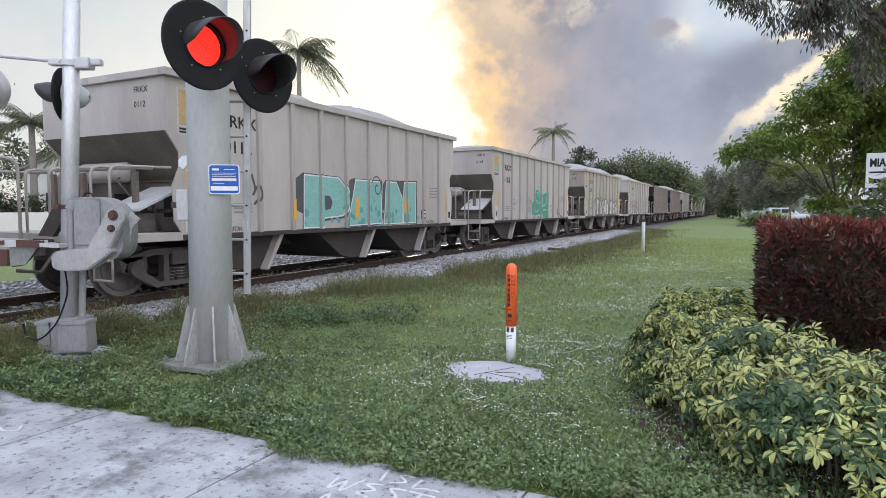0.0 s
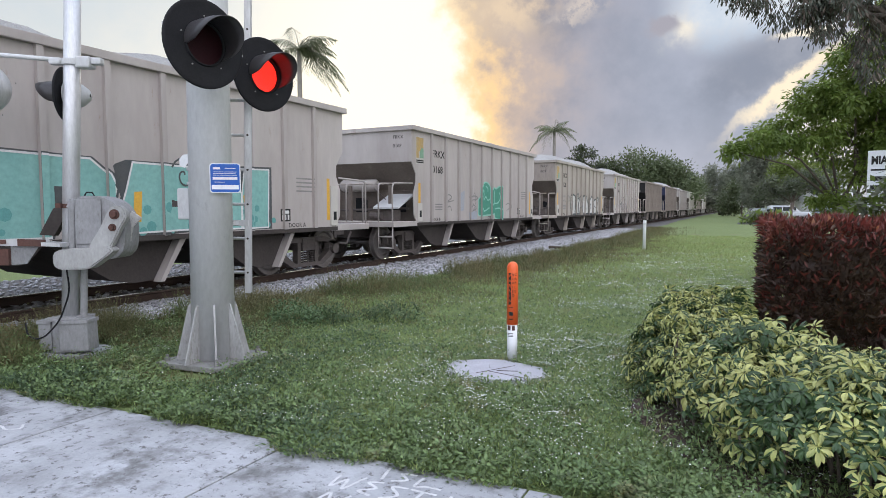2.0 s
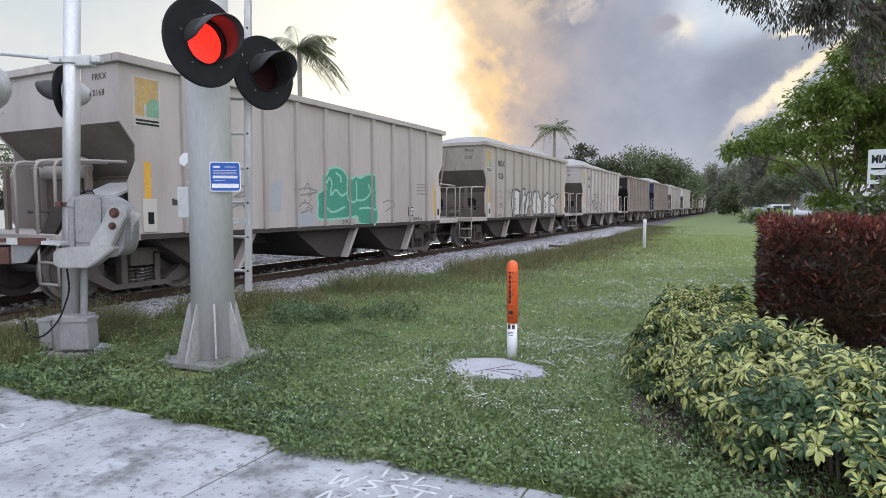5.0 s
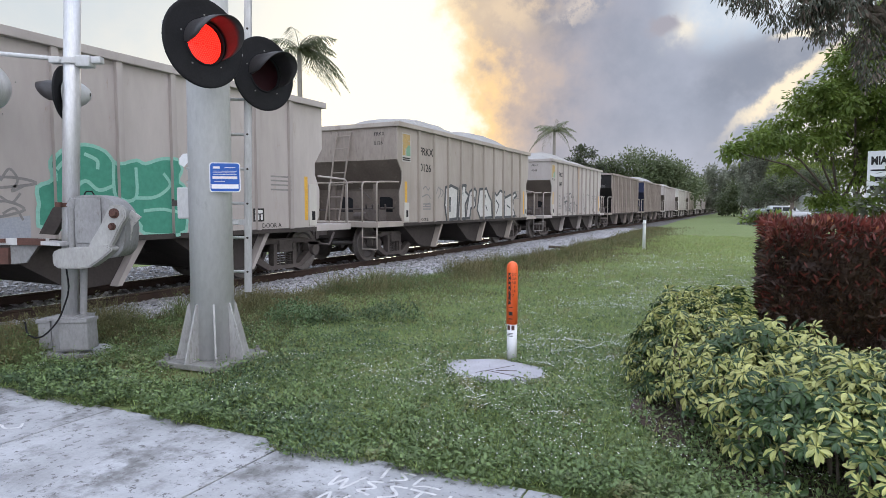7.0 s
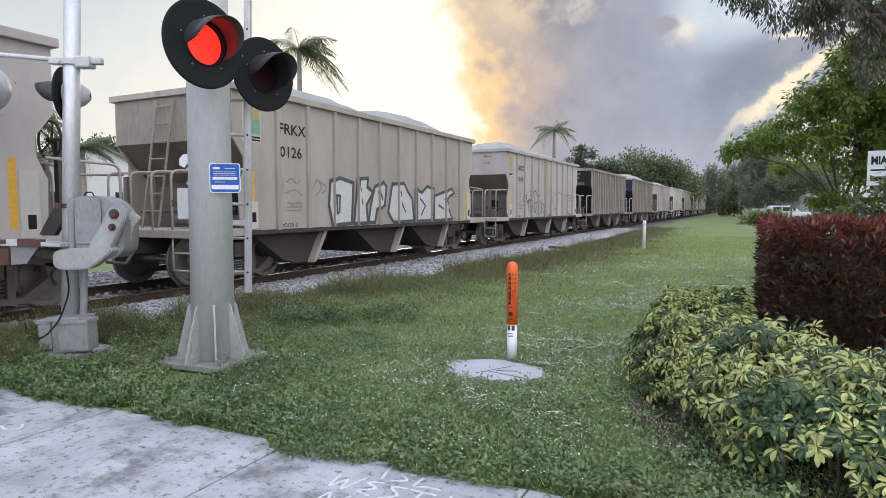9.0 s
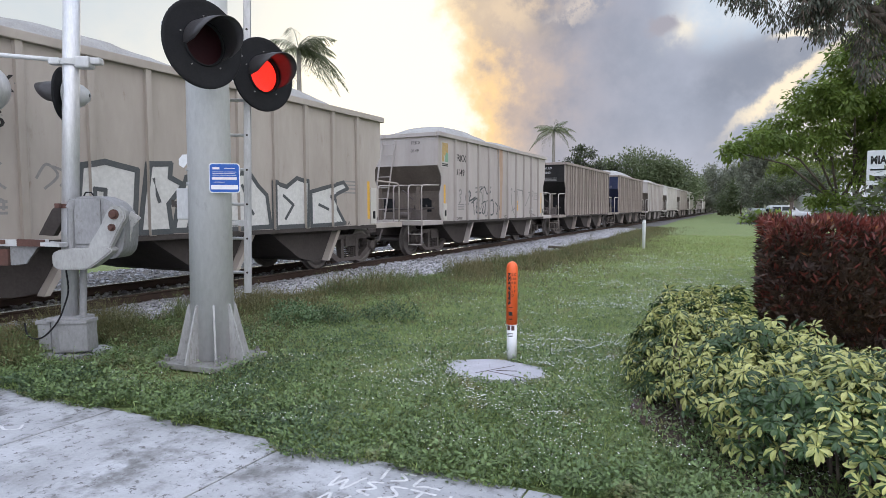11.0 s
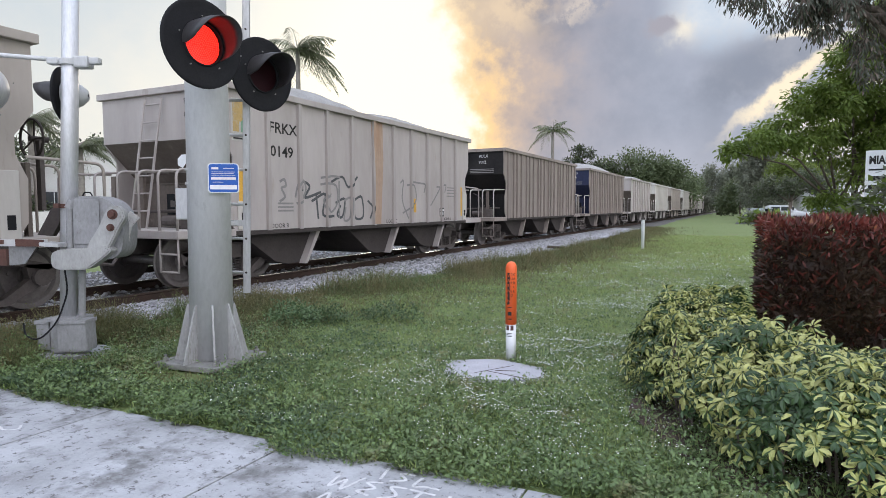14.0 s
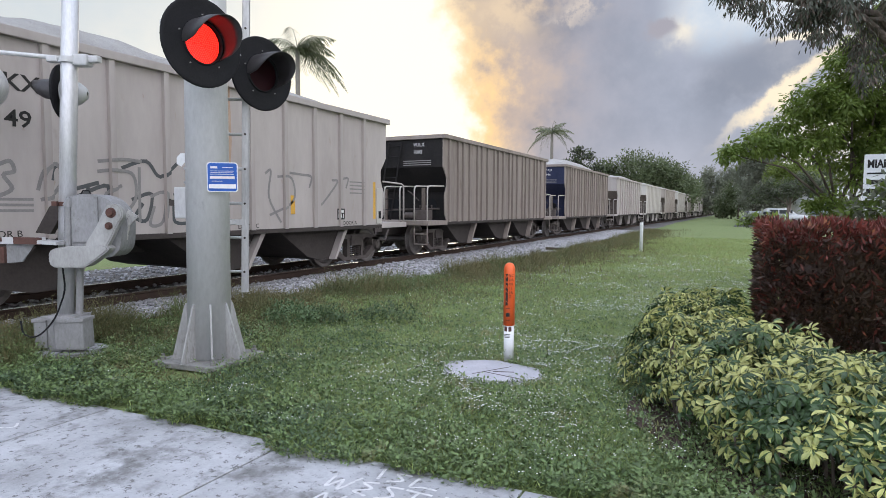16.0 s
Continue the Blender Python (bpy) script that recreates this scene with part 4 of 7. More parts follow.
    box(bm, -0.36, -0.30, -0.1, 0.02, 3.37, 3.42, pose(0, -0.03, 0, 0, 0, 25))
    part("clamp", bm, M["galv"], p)
    BLADES.append(flasher(p, facing(D1, 0.985, -0.17), 0.385, 0.175, 0.33, M["black"]))
    BLADES.append(flasher(p, facing(D2, 0.985, -0.17), 0.385, 0.175, 0.33, M["black"]))
    # blue notice
    sg = thing("notice_sign", pose(-4.628, 4.428, 1.89, 0, 0, 38), "small blue emergency notice plate strapped to the pole", "sign")
    bm = bmesh.new()
    box(bm, -0.145, 0.145, -0.008, 0.0, -0.145, 0.145, None, 0.0)
    vs = [e for e in bm.edges if abs(e.verts[0].co.y - e.verts[1].co.y) > 0.005]
    bmesh.ops.bevel(bm, geom=vs, offset=0.03, segments=4, affect="EDGES", profile=0.5)
    part("plate", bm, M["white"], sg, "white-edged plate")
    bm = bmesh.new()
    box(bm, -0.136, 0.136, -0.0105, -0.008, -0.136, 0.136)
    vs = [e for e in bm.edges if abs(e.verts[0].co.y - e.verts[1].co.y) > 0.001]
    bmesh.ops.bevel(bm, geom=vs, offset=0.025, segments=4, affect="EDGES", profile=0.5)
    part("blue_face", bm, M["sign_blue"], sg, "blue face")
    bm = bmesh.new()
    for x0, x1, z0, z1 in ((-0.11, -0.045, 0.085, 0.105), (0.0, 0.10, 0.092, 0.098), (-0.11, 0.11, 0.058, 0.062), (-0.11, 0.10, 0.042, 0.046), (-0.11, 0.11, 0.026, 0.030), (-0.115, 0.115, -0.016, 0.010), (-0.1, 0.0, -0.042, -0.037)):
        box(bm, x0, x1, -0.0125, -0.0105, z0, z1)
    part("bars", bm, M["letter_white"], sg, "pale bars of small writing")
    bm = bmesh.new()
    box(bm, -0.126, 0.126, -0.0125, -0.0105, -0.11, -0.068)
    part("panel", bm, M["white"], sg, "white strip")
    # torn paper sticker
    bm = bmesh.new()
    prism(bm, [(-0.05, -0.07), (0.0, -0.09), (0.045, 0.0), (0.04, 0.085), (0.012, 0.05), (-0.03, 0.04), (-0.06, -0.01)], "y", 0, 0.003)
    st = part("paper_sticker", bm, M["white"])
    tagged(st, "torn white paper sticker peeling off the steel pole", "sticker")
    st.matrix_basis = pose(-5.105, 4.37, 2.09, 0, 10, 30)


def pole_ladder():
    """Ladder standing off behind the pole."""
    l = thing("pole_ladder", pose(-4.93, 4.90, 0), "aluminium ladder fixed behind the signal pole", "ladder")
    l.matrix_basis = pose(-4.995, 4.818, 0.69, 0, 0, 26.7) @ pose(0, 0, 0, 0, 1.2, 0)
    for x in (-0.19, 0.19):
        bm = bmesh.new()
        for y in (-0.022, 0.018):
            box(bm, x - 0.034, x + 0.034, y, y + 0.004, 0, 5.2)
        box(bm, x - 0.034, x - 0.03, -0.022, 0.022, 0, 5.2)
        part("stile", bm, M["alu"], l)
    for k in range(14):
        bm = bmesh.new()
        rod(bm, (-0.19, 0, 0.22 + 0.365 * k), (0.19, 0, 0.22 + 0.365 * k), 0.016, n=8)
        part("rung", bm, M["alu"], l)
        bm = bmesh.new()
        for x in (-0.19, 0.19):
            rod(bm, (x, -0.028, 0.22 + 0.365 * k), (x, -0.02, 0.22 + 0.365 * k), 0.012, n=8)
        part("rivet", bm, M["under"], l)
    bm = bmesh.new()
    box(bm, -0.22, 0.2, -0.03, 0.03, 0.72, 0.78)
    box(bm, -0.12, 0.1, -0.3, 0.0, 0.73, 0.77)
    part("standoff", bm, M["alu"], l)
    bm = bmesh.new()
    box(bm, -0.12, 0.1, -0.3, 0.0, 3.3, 3.34)
    part("standoff", bm, M["alu"], l)


def smooth_outline(pts, dx=0.0, times=2, grow=1.0):
    """The closed outline with its corners cut round, moved along and widened about its middle."""
    mx = sum(p[0] for p in pts) / len(pts)
    pts = [((p[0] - mx) * grow + mx + dx, p[1]) for p in pts]
    for _ in range(times):
        out = []
        for a, b in zip(pts, pts[1:] + pts[:1]):
            out += [(a[0] * 0.8 + b[0] * 0.2, a[1] * 0.8 + b[1] * 0.2), (a[0] * 0.2 + b[0] * 0.8, a[1] * 0.2 + b[1] * 0.8)]
        pts = out
    return pts


def gate_mast():
    """Mast of the crossing gate; x to the right as seen from the pavement, y away, z up."""
    g = thing("crossing_gate_mast", pose(-6.53, 4.02, 0, 0, 0, 26.7), "aluminium crossing gate mast with grey gate mechanism", "crossing gate")
    bm = bmesh.new()
    rod(bm, (0.0, 0, 0.42), (0.12, 0.14, 4.6), 0.083, 0.083, n=28)
    part("mast", bm, M["alu"], g, "", True)
    # footing
    bm = bmesh.new()
    prism(bm, [(-0.24, -0.16), (-0.1, -0.26), (0.2, -0.26), (0.34, -0.16), (0.34, 0.2), (0.2, 0.3), (-0.12, 0.3), (-0.24, 0.2)], "z", -0.05, 0.06)
    part("footing", bm, M["concrete"], g, "concrete footing")
    bm = bmesh.new()
    box(bm, -0.12, 0.14, -0.14, 0.14, 0.06, 0.45, None, 0.02)
    box(bm, -0.16, 0.18, -0.16, 0.16, 0.40, 0.44, None, 0.01)
    part("base_casting", bm, M["grey_paint"], g)
    for x0, x1, z0, z1, y in ((-0.27, -0.13, 0.10, 0.40, -0.12), (-0.02, 0.30, 0.085, 0.40, -0.19)):
        bm = bmesh.new()
        box(bm, x0, x1, y, y + 0.2, z0, z1, pose(0, 0, 0, 0, -2, 0), 0.02)
        c = part("cable_box", bm, M["grey_paint"], g, "grey cast cable box")
        bm = bmesh.new()
        box(bm, x0 - 0.01, x1 + 0.01, y - 0.012, y + 0.21, z1 - 0.02, z1 + 0.02, pose(0, 0, 0, 0, -2, 0), 0.008)
        part("lid", bm, M["grey_paint"], c)
    bm = bmesh.new()
    tube(bm, rounded([(0.05, -0.12, 1.0), (0.08, -0.12, 0.72), (0.02, -0.22, 0.42), (-0.12, -0.3, 0.24), (-0.3, -0.25, 0.26), (-0.42, -0.1, 0.38)], 0.1), 0.009, 6)
    part("cable", bm, M["black"], g)
    bm = bmesh.new()
    rod(bm, (0.13, 0.02, 0.42), (0.165, 0.02, 1.1), 0.036, n=12)
    part("drive_rod", bm, M["grey_paint"], g)
    # mechanism case, rounded at its top right
    bm = bmesh.new()
    prism(bm, smooth_outline([(0.085, 1.69), (0.159, 1.726), (0.354, 1.726), (0.5, 1.665), (0.598, 1.543), (0.622, 1.397), (0.598, 1.153), (0.494, 1.055), (0.159, 1.08), (0.085, 1.153)], 0.07), "y", -0.12, 0.18)
    case = part("mechanism_case", bm, M["grey_paint"], g, "grey gate mechanism case")
    bm = bmesh.new()
    box(bm, 0.17, 0.45, -0.135, -0.12, 1.22, 1.70, None, 0.012)
    part("cover", bm, M["grey_paint"], case)
    bm = bmesh.new()
    tube(bm, [(0.26, -0.10, 1.72), (0.285, -0.10, 1.763), (0.346, -0.10, 1.763), (0.37, -0.10, 1.72)], 0.008, 6)
    part("lifting_eye", bm, M["black"], case)
    bm = bmesh.new()
    prism(bm, [(0.70, 1.568), (0.80, 1.495), (0.708, 1.397), (0.671, 1.214), (0.598, 1.116), (0.561, 1.214), (0.61, 1.397)], "y", 0.0, 0.02)
    part("worn_flag", bm, M["scuffed"], g, "scuffed white plate")
    # cranked arm with pivot
    bm = bmesh.new()
    prism(bm, smooth_outline([(0.268, 1.116), (0.207, 1.177), (0.317, 1.385), (0.378, 1.556), (0.415, 1.617), (0.476, 1.629), (0.525, 1.58), (0.537, 1.495), (0.488, 1.409), (0.439, 1.275), (0.378, 1.141)], 0.19, 2, 1.3), "y", -0.24, -0.15)
    es = [e for e in bm.edges if abs(e.verts[0].co.y - e.verts[1].co.y) < 1e-4]
    bmesh.ops.bevel(bm, geom=es, offset=0.012, segments=2, affect="EDGES")
    arm = part("crank_arm", bm, M["cast_grey"], g, "rounded cast crank arm")
    for px, pz, r, mt in ((0.645, 1.535, 0.035, "rust"), (0.62, 1.40, 0.026, "rust")):
        bm = bmesh.new()
        rod(bm, (px, -0.28, pz), (px, -0.235, pz), r, n=6)
        rod(bm, (px, -0.25, pz), (px, -0.236, pz), r * 1.5, n=16)
        part("pivot_bolt", bm, M[mt], arm, "rusty bolt")
    bm = bmesh.new()
    prism(bm, smooth_outline([(-0.128, 1.177), (0.268, 1.19), (0.366, 1.214), (0.439, 1.165), (0.342, 1.08), (0.22, 0.982), (0.159, 0.964), (-0.128, 0.964)], 0.17, 2, 1.12), "y", -0.27, -0.10)
    es = [e for e in bm.edges if abs(e.verts[0].co.y - e.verts[1].co.y) < 1e-4]
    bmesh.ops.bevel(bm, geom=es, offset=0.014, segments=2, affect="EDGES")
    part("arm_casting", bm, M["cast_grey"], g, "grey arm casting")
    bm = bmesh.new()
    prism(bm, [(-0.085, 1.251), (0.11, 1.238), (0.11, 1.202), (-0.085, 1.214)], "y", -0.30, -0.1)
    part("clip", bm, M["alu"], g)
    # the lowered gate arm, running off past the mast
    for name, poly, y0, y1, mt, lab in (("arm_bar", [(-1.732, 1.275), (-0.098, 1.275), (-0.098, 1.202), (-1.732, 1.226)], -0.2, -0.14, "galv", "grey gate bar"),
                                        ("arm_rail", [(-0.378, 1.281), (-0.098, 1.275), (-0.098, 1.202), (-0.378, 1.208)], -0.225, -0.2, "rust", "rust-brown bar"),
                                        ("arm_rail", [(-0.695, 1.275), (-0.512, 1.275), (-0.512, 1.232), (-0.695, 1.232)], -0.225, -0.2, "rust", "rust-brown bar"),
                                        ("arm_board", [(-1.732, 1.153), (-0.634, 1.165), (-0.634, 1.007), (-1.732, 1.019)], -0.19, -0.165, "white", "white end of the gate arm"),
                                        ("arm_socket", [(-0.634, 1.177), (-0.488, 1.177), (-0.488, 1.007), (-0.634, 1.007)], -0.21, -0.14, "rust", "rust-brown socket"),
                                        ("arm_web", [(-0.488, 1.202), (-0.195, 1.202), (-0.329, 1.019), (-0.488, 1.007)], -0.17, -0.15, "grey_paint", "grey web plate")):
        bm = bmesh.new()
        prism(bm, poly, "y", y0, y1)
        o = part(name, bm, M[mt], g, lab)
        if name == "arm_board":
            for pz in (1.129, 1.043):
                bm = bmesh.new()
                rod(bm, (-0.665, -0.2, pz), (-0.665, -0.185, pz), 0.014, n=8)
                part("bolt", bm, M["under"], o)
    bm = bmesh.new()
    tube(bm, [(-0.476, -0.15, 1.007), (-0.378, -0.15, 1.019), (-0.293, -0.15, 1.08), (-0.195, -0.15, 1.19)], 0.014, 6)
    part("edge_tube", bm, M["under"], g)
    bm = bmesh.new()
    prism(bm, [(-0.354, 1.312), (-0.195, 1.592), (-0.073, 1.665), (-0.049, 1.568), (-0.122, 1.421), (-0.195, 1.299)], "y", 0.09, 0.17)
    part("counterweight", bm, M["under"], g, "dark rusty counterweight arm")
    bm = bmesh.new()
    spin(bm, [(0.081, 1.60), (0.10, 1.60), (0.10, 1.645), (0.081, 1.645)], pose(0.034, 0.04, 0), 24)
    box(bm, -0.05, 0.0, -0.1, -0.06, 1.6, 1.65)
    part("mast_clamp", bm, M["rust"], g, "rusty clamp")
    bm = bmesh.new()
    rod(bm, (0.12, -0.12, 1.15), (0.135, -0.12, 1.6), 0.035, n=12)
    rod(bm, (0.135, -0.12, 1.6), (0.16, -0.12, 1.69), 0.05, 0.035, n=12)
    part("hose", bm, M["grey_paint"], g)
    # crossarm with two lamps seen from behind
    bm = bmesh.new()
    tube(bm, [(-0.95, 0.1, 3.25), (-0.6, 0.1, 3.22), (0.02, 0.02, 3.15)], 0.024, 8)
    part("crossarm", bm, M["galv"], g, "", True)
    bm = bmesh.new()
    spin(bm, [(0.083, 3.11), (0.11, 3.11), (0.11, 3.17), (0.083, 3.17)], pose(0.078, 0.095, 0), 24)
    box(bm, 0.14, 0.30, 0.02, 0.16, 3.08, 3.2, None, 0.02)
    box(bm, 0.28, 0.40, 0.05, 0.14, 3.12, 3.19, None, 0.015)
    box(bm, -0.12, 0.0, 0.0, 0.1, 3.11, 3.18, None, 0.015)
    part("crossarm_clamp", bm, M["galv"], g)
    flasher(g, facing((-0.09, 0.25, 2.83), -1, -0.12), 0.30, 0.12, 0.24, M["galv"], False)
    flasher(g, facing((-0.96, 0.16, 2.89), -0.55, 0.83), 0.30, 0.24, 0.22, M["alu"], False, False)


cantilever_pole()
pole_ladder()
gate_mast()


def cable_marker():
    p = thing("cable_marker_post", pose(-2.18, 5.91, 0), "orange and white plastic buried cable marker post", "marker post")
    bm = bmesh.new()
    spin(bm, [(0.052, 0.0), (0.052, 0.40)], pose(0, 0, 0), 28)
    part("tube", bm, M["white"], p, "scuffed white lower tube", True)
    bm = bmesh.new()
    spin(bm, [(0.058, 0.395), (0.058, 0.97), (0.054, 1.0), (0.042, 1.025), (0.02, 1.04), (0.002, 1.043)], pose(0, 0, 0), 28)
    part("cap", bm, M["orange"], p, "orange cap sleeve", True)

    def strip(a0, a1, z0, z1, r, mt, name, lab=""):
        bm = bmesh.new()
        n = 6
        v = [[bm.verts.new((r * math.cos(radians(a0 + (a1 - a0) * k / n)), r * math.sin(radians(a0 + (a1 - a0) * k / n)), z)) for k in range(n + 1)] for z in (z0, z1)]
        for k in range(n):
            bm.faces.new((v[0][k], v[0][k + 1], v[1][k + 1], v[1][k]))
        return part(name, bm, M[mt], p, lab)
    mid = math.degrees(math.atan2(-5.91, 2.18))
    strip(mid - 42, mid - 14, 0.60, 0.93, 0.0588, "letter", "warning_panel", "black lettering panel")
    strip(mid - 60, mid - 20, 0.335, 0.385, 0.0528, "rust", "red_label", "red label block")
    strip(mid - 5, mid + 30, 0.335, 0.385, 0.0528, "rust", "red_label", "red label block")
    for z in (0.30, 0.285, 0.27):
        strip(mid - 60, mid + 10, z, z + 0.006, 0.0527, "letter", "small_print", "bars of small print")
    for z in (0.57, 0.49, 0.45):
        strip(mid - 35, mid + 5, z, z + 0.008 + (0.03 if z < 0.56 and z > 0.46 else 0.0), 0.0588, "letter", "small_print", "bars of small print")

    def column(text, ang, z, size, mt):
        for k, ch in enumerate(text):
            a = radians(mid + ang)
            m = facing((0.0592 * math.cos(a), 0.0592 * math.sin(a), z - k * size * 1.12), math.cos(a), math.sin(a)) @ pose(-size * 0.3, 0, 0)
            words("letter", ch, size, m, M[mt], p, 0.0006)
    column("WARNING", -27, 0.885, 0.046, "orange")
    column("BURIED", 4, 0.9, 0.038, "letter")
    column("CABLE", 30, 0.9, 0.038, "letter")
    # flat round pad at its foot
    bm = bmesh.new()
    r = random.Random(4)
    pts = [(-2.17 + (0.50 + 0.05 * r.uniform(-1, 1)) * math.cos(a), 5.43 + (0.36 + 0.03 * r.uniform(-1, 1)) * math.sin(a)) for a in [i * 2 * math.pi / 26 for i in range(26)]]
    prism(bm, pts, "z", -0.02, 0.035)
    pad = part("concrete_pad", bm, M["pad_concrete"])
    tagged(pad, "pale lilac-grey concrete pad set in the lawn", "concrete pad")
    bm = bmesh.new()
    box(bm, -0.24, 0.24, -0.005, 0.005, 0.0352, 0.037, pose(-2.17, 5.43, 0, 0, 0, 60))
    box(bm, -0.2, 0.2, -0.006, 0.006, 0.0352, 0.037, pose(-2.02, 5.30, 0, 0, 0, -12))
    box(bm, -0.1, 0.1, -0.01, 0.01, 0.0352, 0.037, pose(-2.05, 5.42, 0, 0, 0, 20))
    part("groove", bm, M["dirt"], pad)


def white_post():
    p = thing("white_post", pose(-3.56, 23.75, 0), "slim white plastic marker post with dark cap", "marker post")
    bm = bmesh.new()
    spin(bm, [(0.06, -0.02), (0.06, 1.1), (0.05, 1.13)], pose(0, 0, 0, -2, 0, 0), 16)
    part("post", bm, M["white"], p, "", True)
    for z in (1.0, 1.16):
        bm = bmesh.new()
        spin(bm, [(0.066, z - 0.04), (0.072, z), (0.05, z + 0.05), (0.01, z + 0.07)], pose(0, 0, 0), 16)
        part("cap", bm, M["white"] if z < 1.1 else M["under"], p)


cable_marker()
white_post()


def track_debris():
    bm = bmesh.new()
    box(bm, -0.32, 0.32, -0.09, 0.09, 0, 0.12, None, 0.02)
    o = part("scrap_timber", bm, M["tie"])
    tagged(o, "short dark piece of old timber on the stones", "timber")
    o.matrix_basis = pose(-6.55, 22.6, 0.0, 0, 4, 20)
    bm = bmesh.new()
    box(bm, -0.11, 0.11, -0.08, 0.08, 0, 0.12, None, 0.02)
    o = part("stone_block", bm, M["pad_concrete"])
    tagged(o, "small pale concrete block at the lawn's edge", "concrete block")
    o.matrix_basis = pose(-5.72, 15.3, 0.0, 0, 0, 15)


track_debris()

# ---- paint, lettering and marks on the cars' lawn side (y along, z up) ----
PANEL, FACE = HW - 0.045, HW + 0.02


def clip(poly, lo, hi):
    """The part of poly between y = lo and y = hi."""
    for sgn, lim in ((1, lo), (-1, hi)):
        out = []
        for a, b in zip(poly, poly[1:] + poly[:1]):
            ia, ib = sgn * (a[0] - lim) >= 0, sgn * (b[0] - lim) >= 0
            if ia:
                out.append(a)
            if ia != ib:
                u = (lim - a[0]) / (b[0] - a[0])
                out.append((lim, a[1] + u * (b[1] - a[1])))
        poly = out
        if len(poly) < 3:
            return []
    return poly


def daub(bm, poly, layer):
    """Paint poly over the sheet and over the ribs that stand on it."""
    cuts = [-HL + 0.05]
    for y in RIBS:
        cuts += [y - 0.046, y + 0.046]
    cuts.append(HL - 0.05)
    for k, (lo, hi) in enumerate(zip(cuts, cuts[1:])):
        q = clip(poly, lo, hi)
        if len(q) < 3:
            continue
        x = (FACE if k % 2 else PANEL) + 0.0015 + 0.0015 * layer
        vs = [bm.verts.new((x, y, z)) for y, z in q]
        try:
            f = bm.faces.new(vs)
            f.normal_update()
            if f.normal.x < 0:
                f.normal_flip()
        except ValueError:
            pass


def ribbon(pts, w):
    """A brushed line as overlapping short quads."""
    out = []
    for a, b in zip(pts, pts[1:]):
        d = Vector((b[0] - a[0], b[1] - a[1]))
        if d.length < 1e-4:
            continue
        n = Vector((-d.y, d.x)).normalized() * w * 0.5
        e = d.normalized() * w * 0.3
        out.append([(a[0] - e.x + n.x, a[1] - e.y + n.y), (b[0] + e.x + n.x, b[1] + e.y + n.y), (b[0] + e.x - n.x, b[1] + e.y - n.y), (a[0] - e.x - n.x, a[1] - e.y - n.y)])
    return out


def paint(car, name, polys, material, layer, label):
    if name in ("graffiti_fill", "graffiti_shadow", "logo_panel", "yellow_stripe") and len(polys) > 1:
        for k, q in enumerate(polys):
            paint(car, name, [q], material, layer + 0.02 * k, label)
        return
    bm = bmesh.new()
    for k, q in enumerate(polys):
        daub(bm, q, layer + 0.02 * (k % 20))
    bmesh.ops.triangulate(bm, faces=bm.faces)
    o = part(name, bm, M[material], car, label)
    if len(polys) > 1:
        o["kind"] = "stuff"
    return o


def curve(pts, n=5):
    """Smooth line through pts."""
    out = []
    P = [pts[0]] + list(pts) + [pts[-1]]
    for a, b, c, d in zip(P, P[1:], P[2:], P[3:]):
        for i in range(n):
            t = i / n
            out.append(tuple(0.5 * (2 * b[j] + (c[j] - a[j]) * t + (2 * a[j] - 5 * b[j] + 4 * c[j] - d[j]) * t * t + (3 * b[j] - a[j] - 3 * c[j] + d[j]) * t ** 3) for j in (0, 1)))
    return out + [pts[-1]]


def rect(y0, y1, z0, z1):
    return [(y0, z0), (y1, z0), (y1, z1), (y0, z1)]


def side_text(car, text, y, z, size, mt="letter", sx=1.0, face=PANEL):
    words("lettering", text, size, facing((face + 0.004, y, z), 1, 0), M[mt], car, 0.001, sx, 0.004 if size > 0.2 else 0.0)


def end_text(car, text, x, z, size, mt="letter"):
    words("lettering", text, size, facing((x, -HL - 0.004, z), 0, -1), M[mt], car, 0.001)


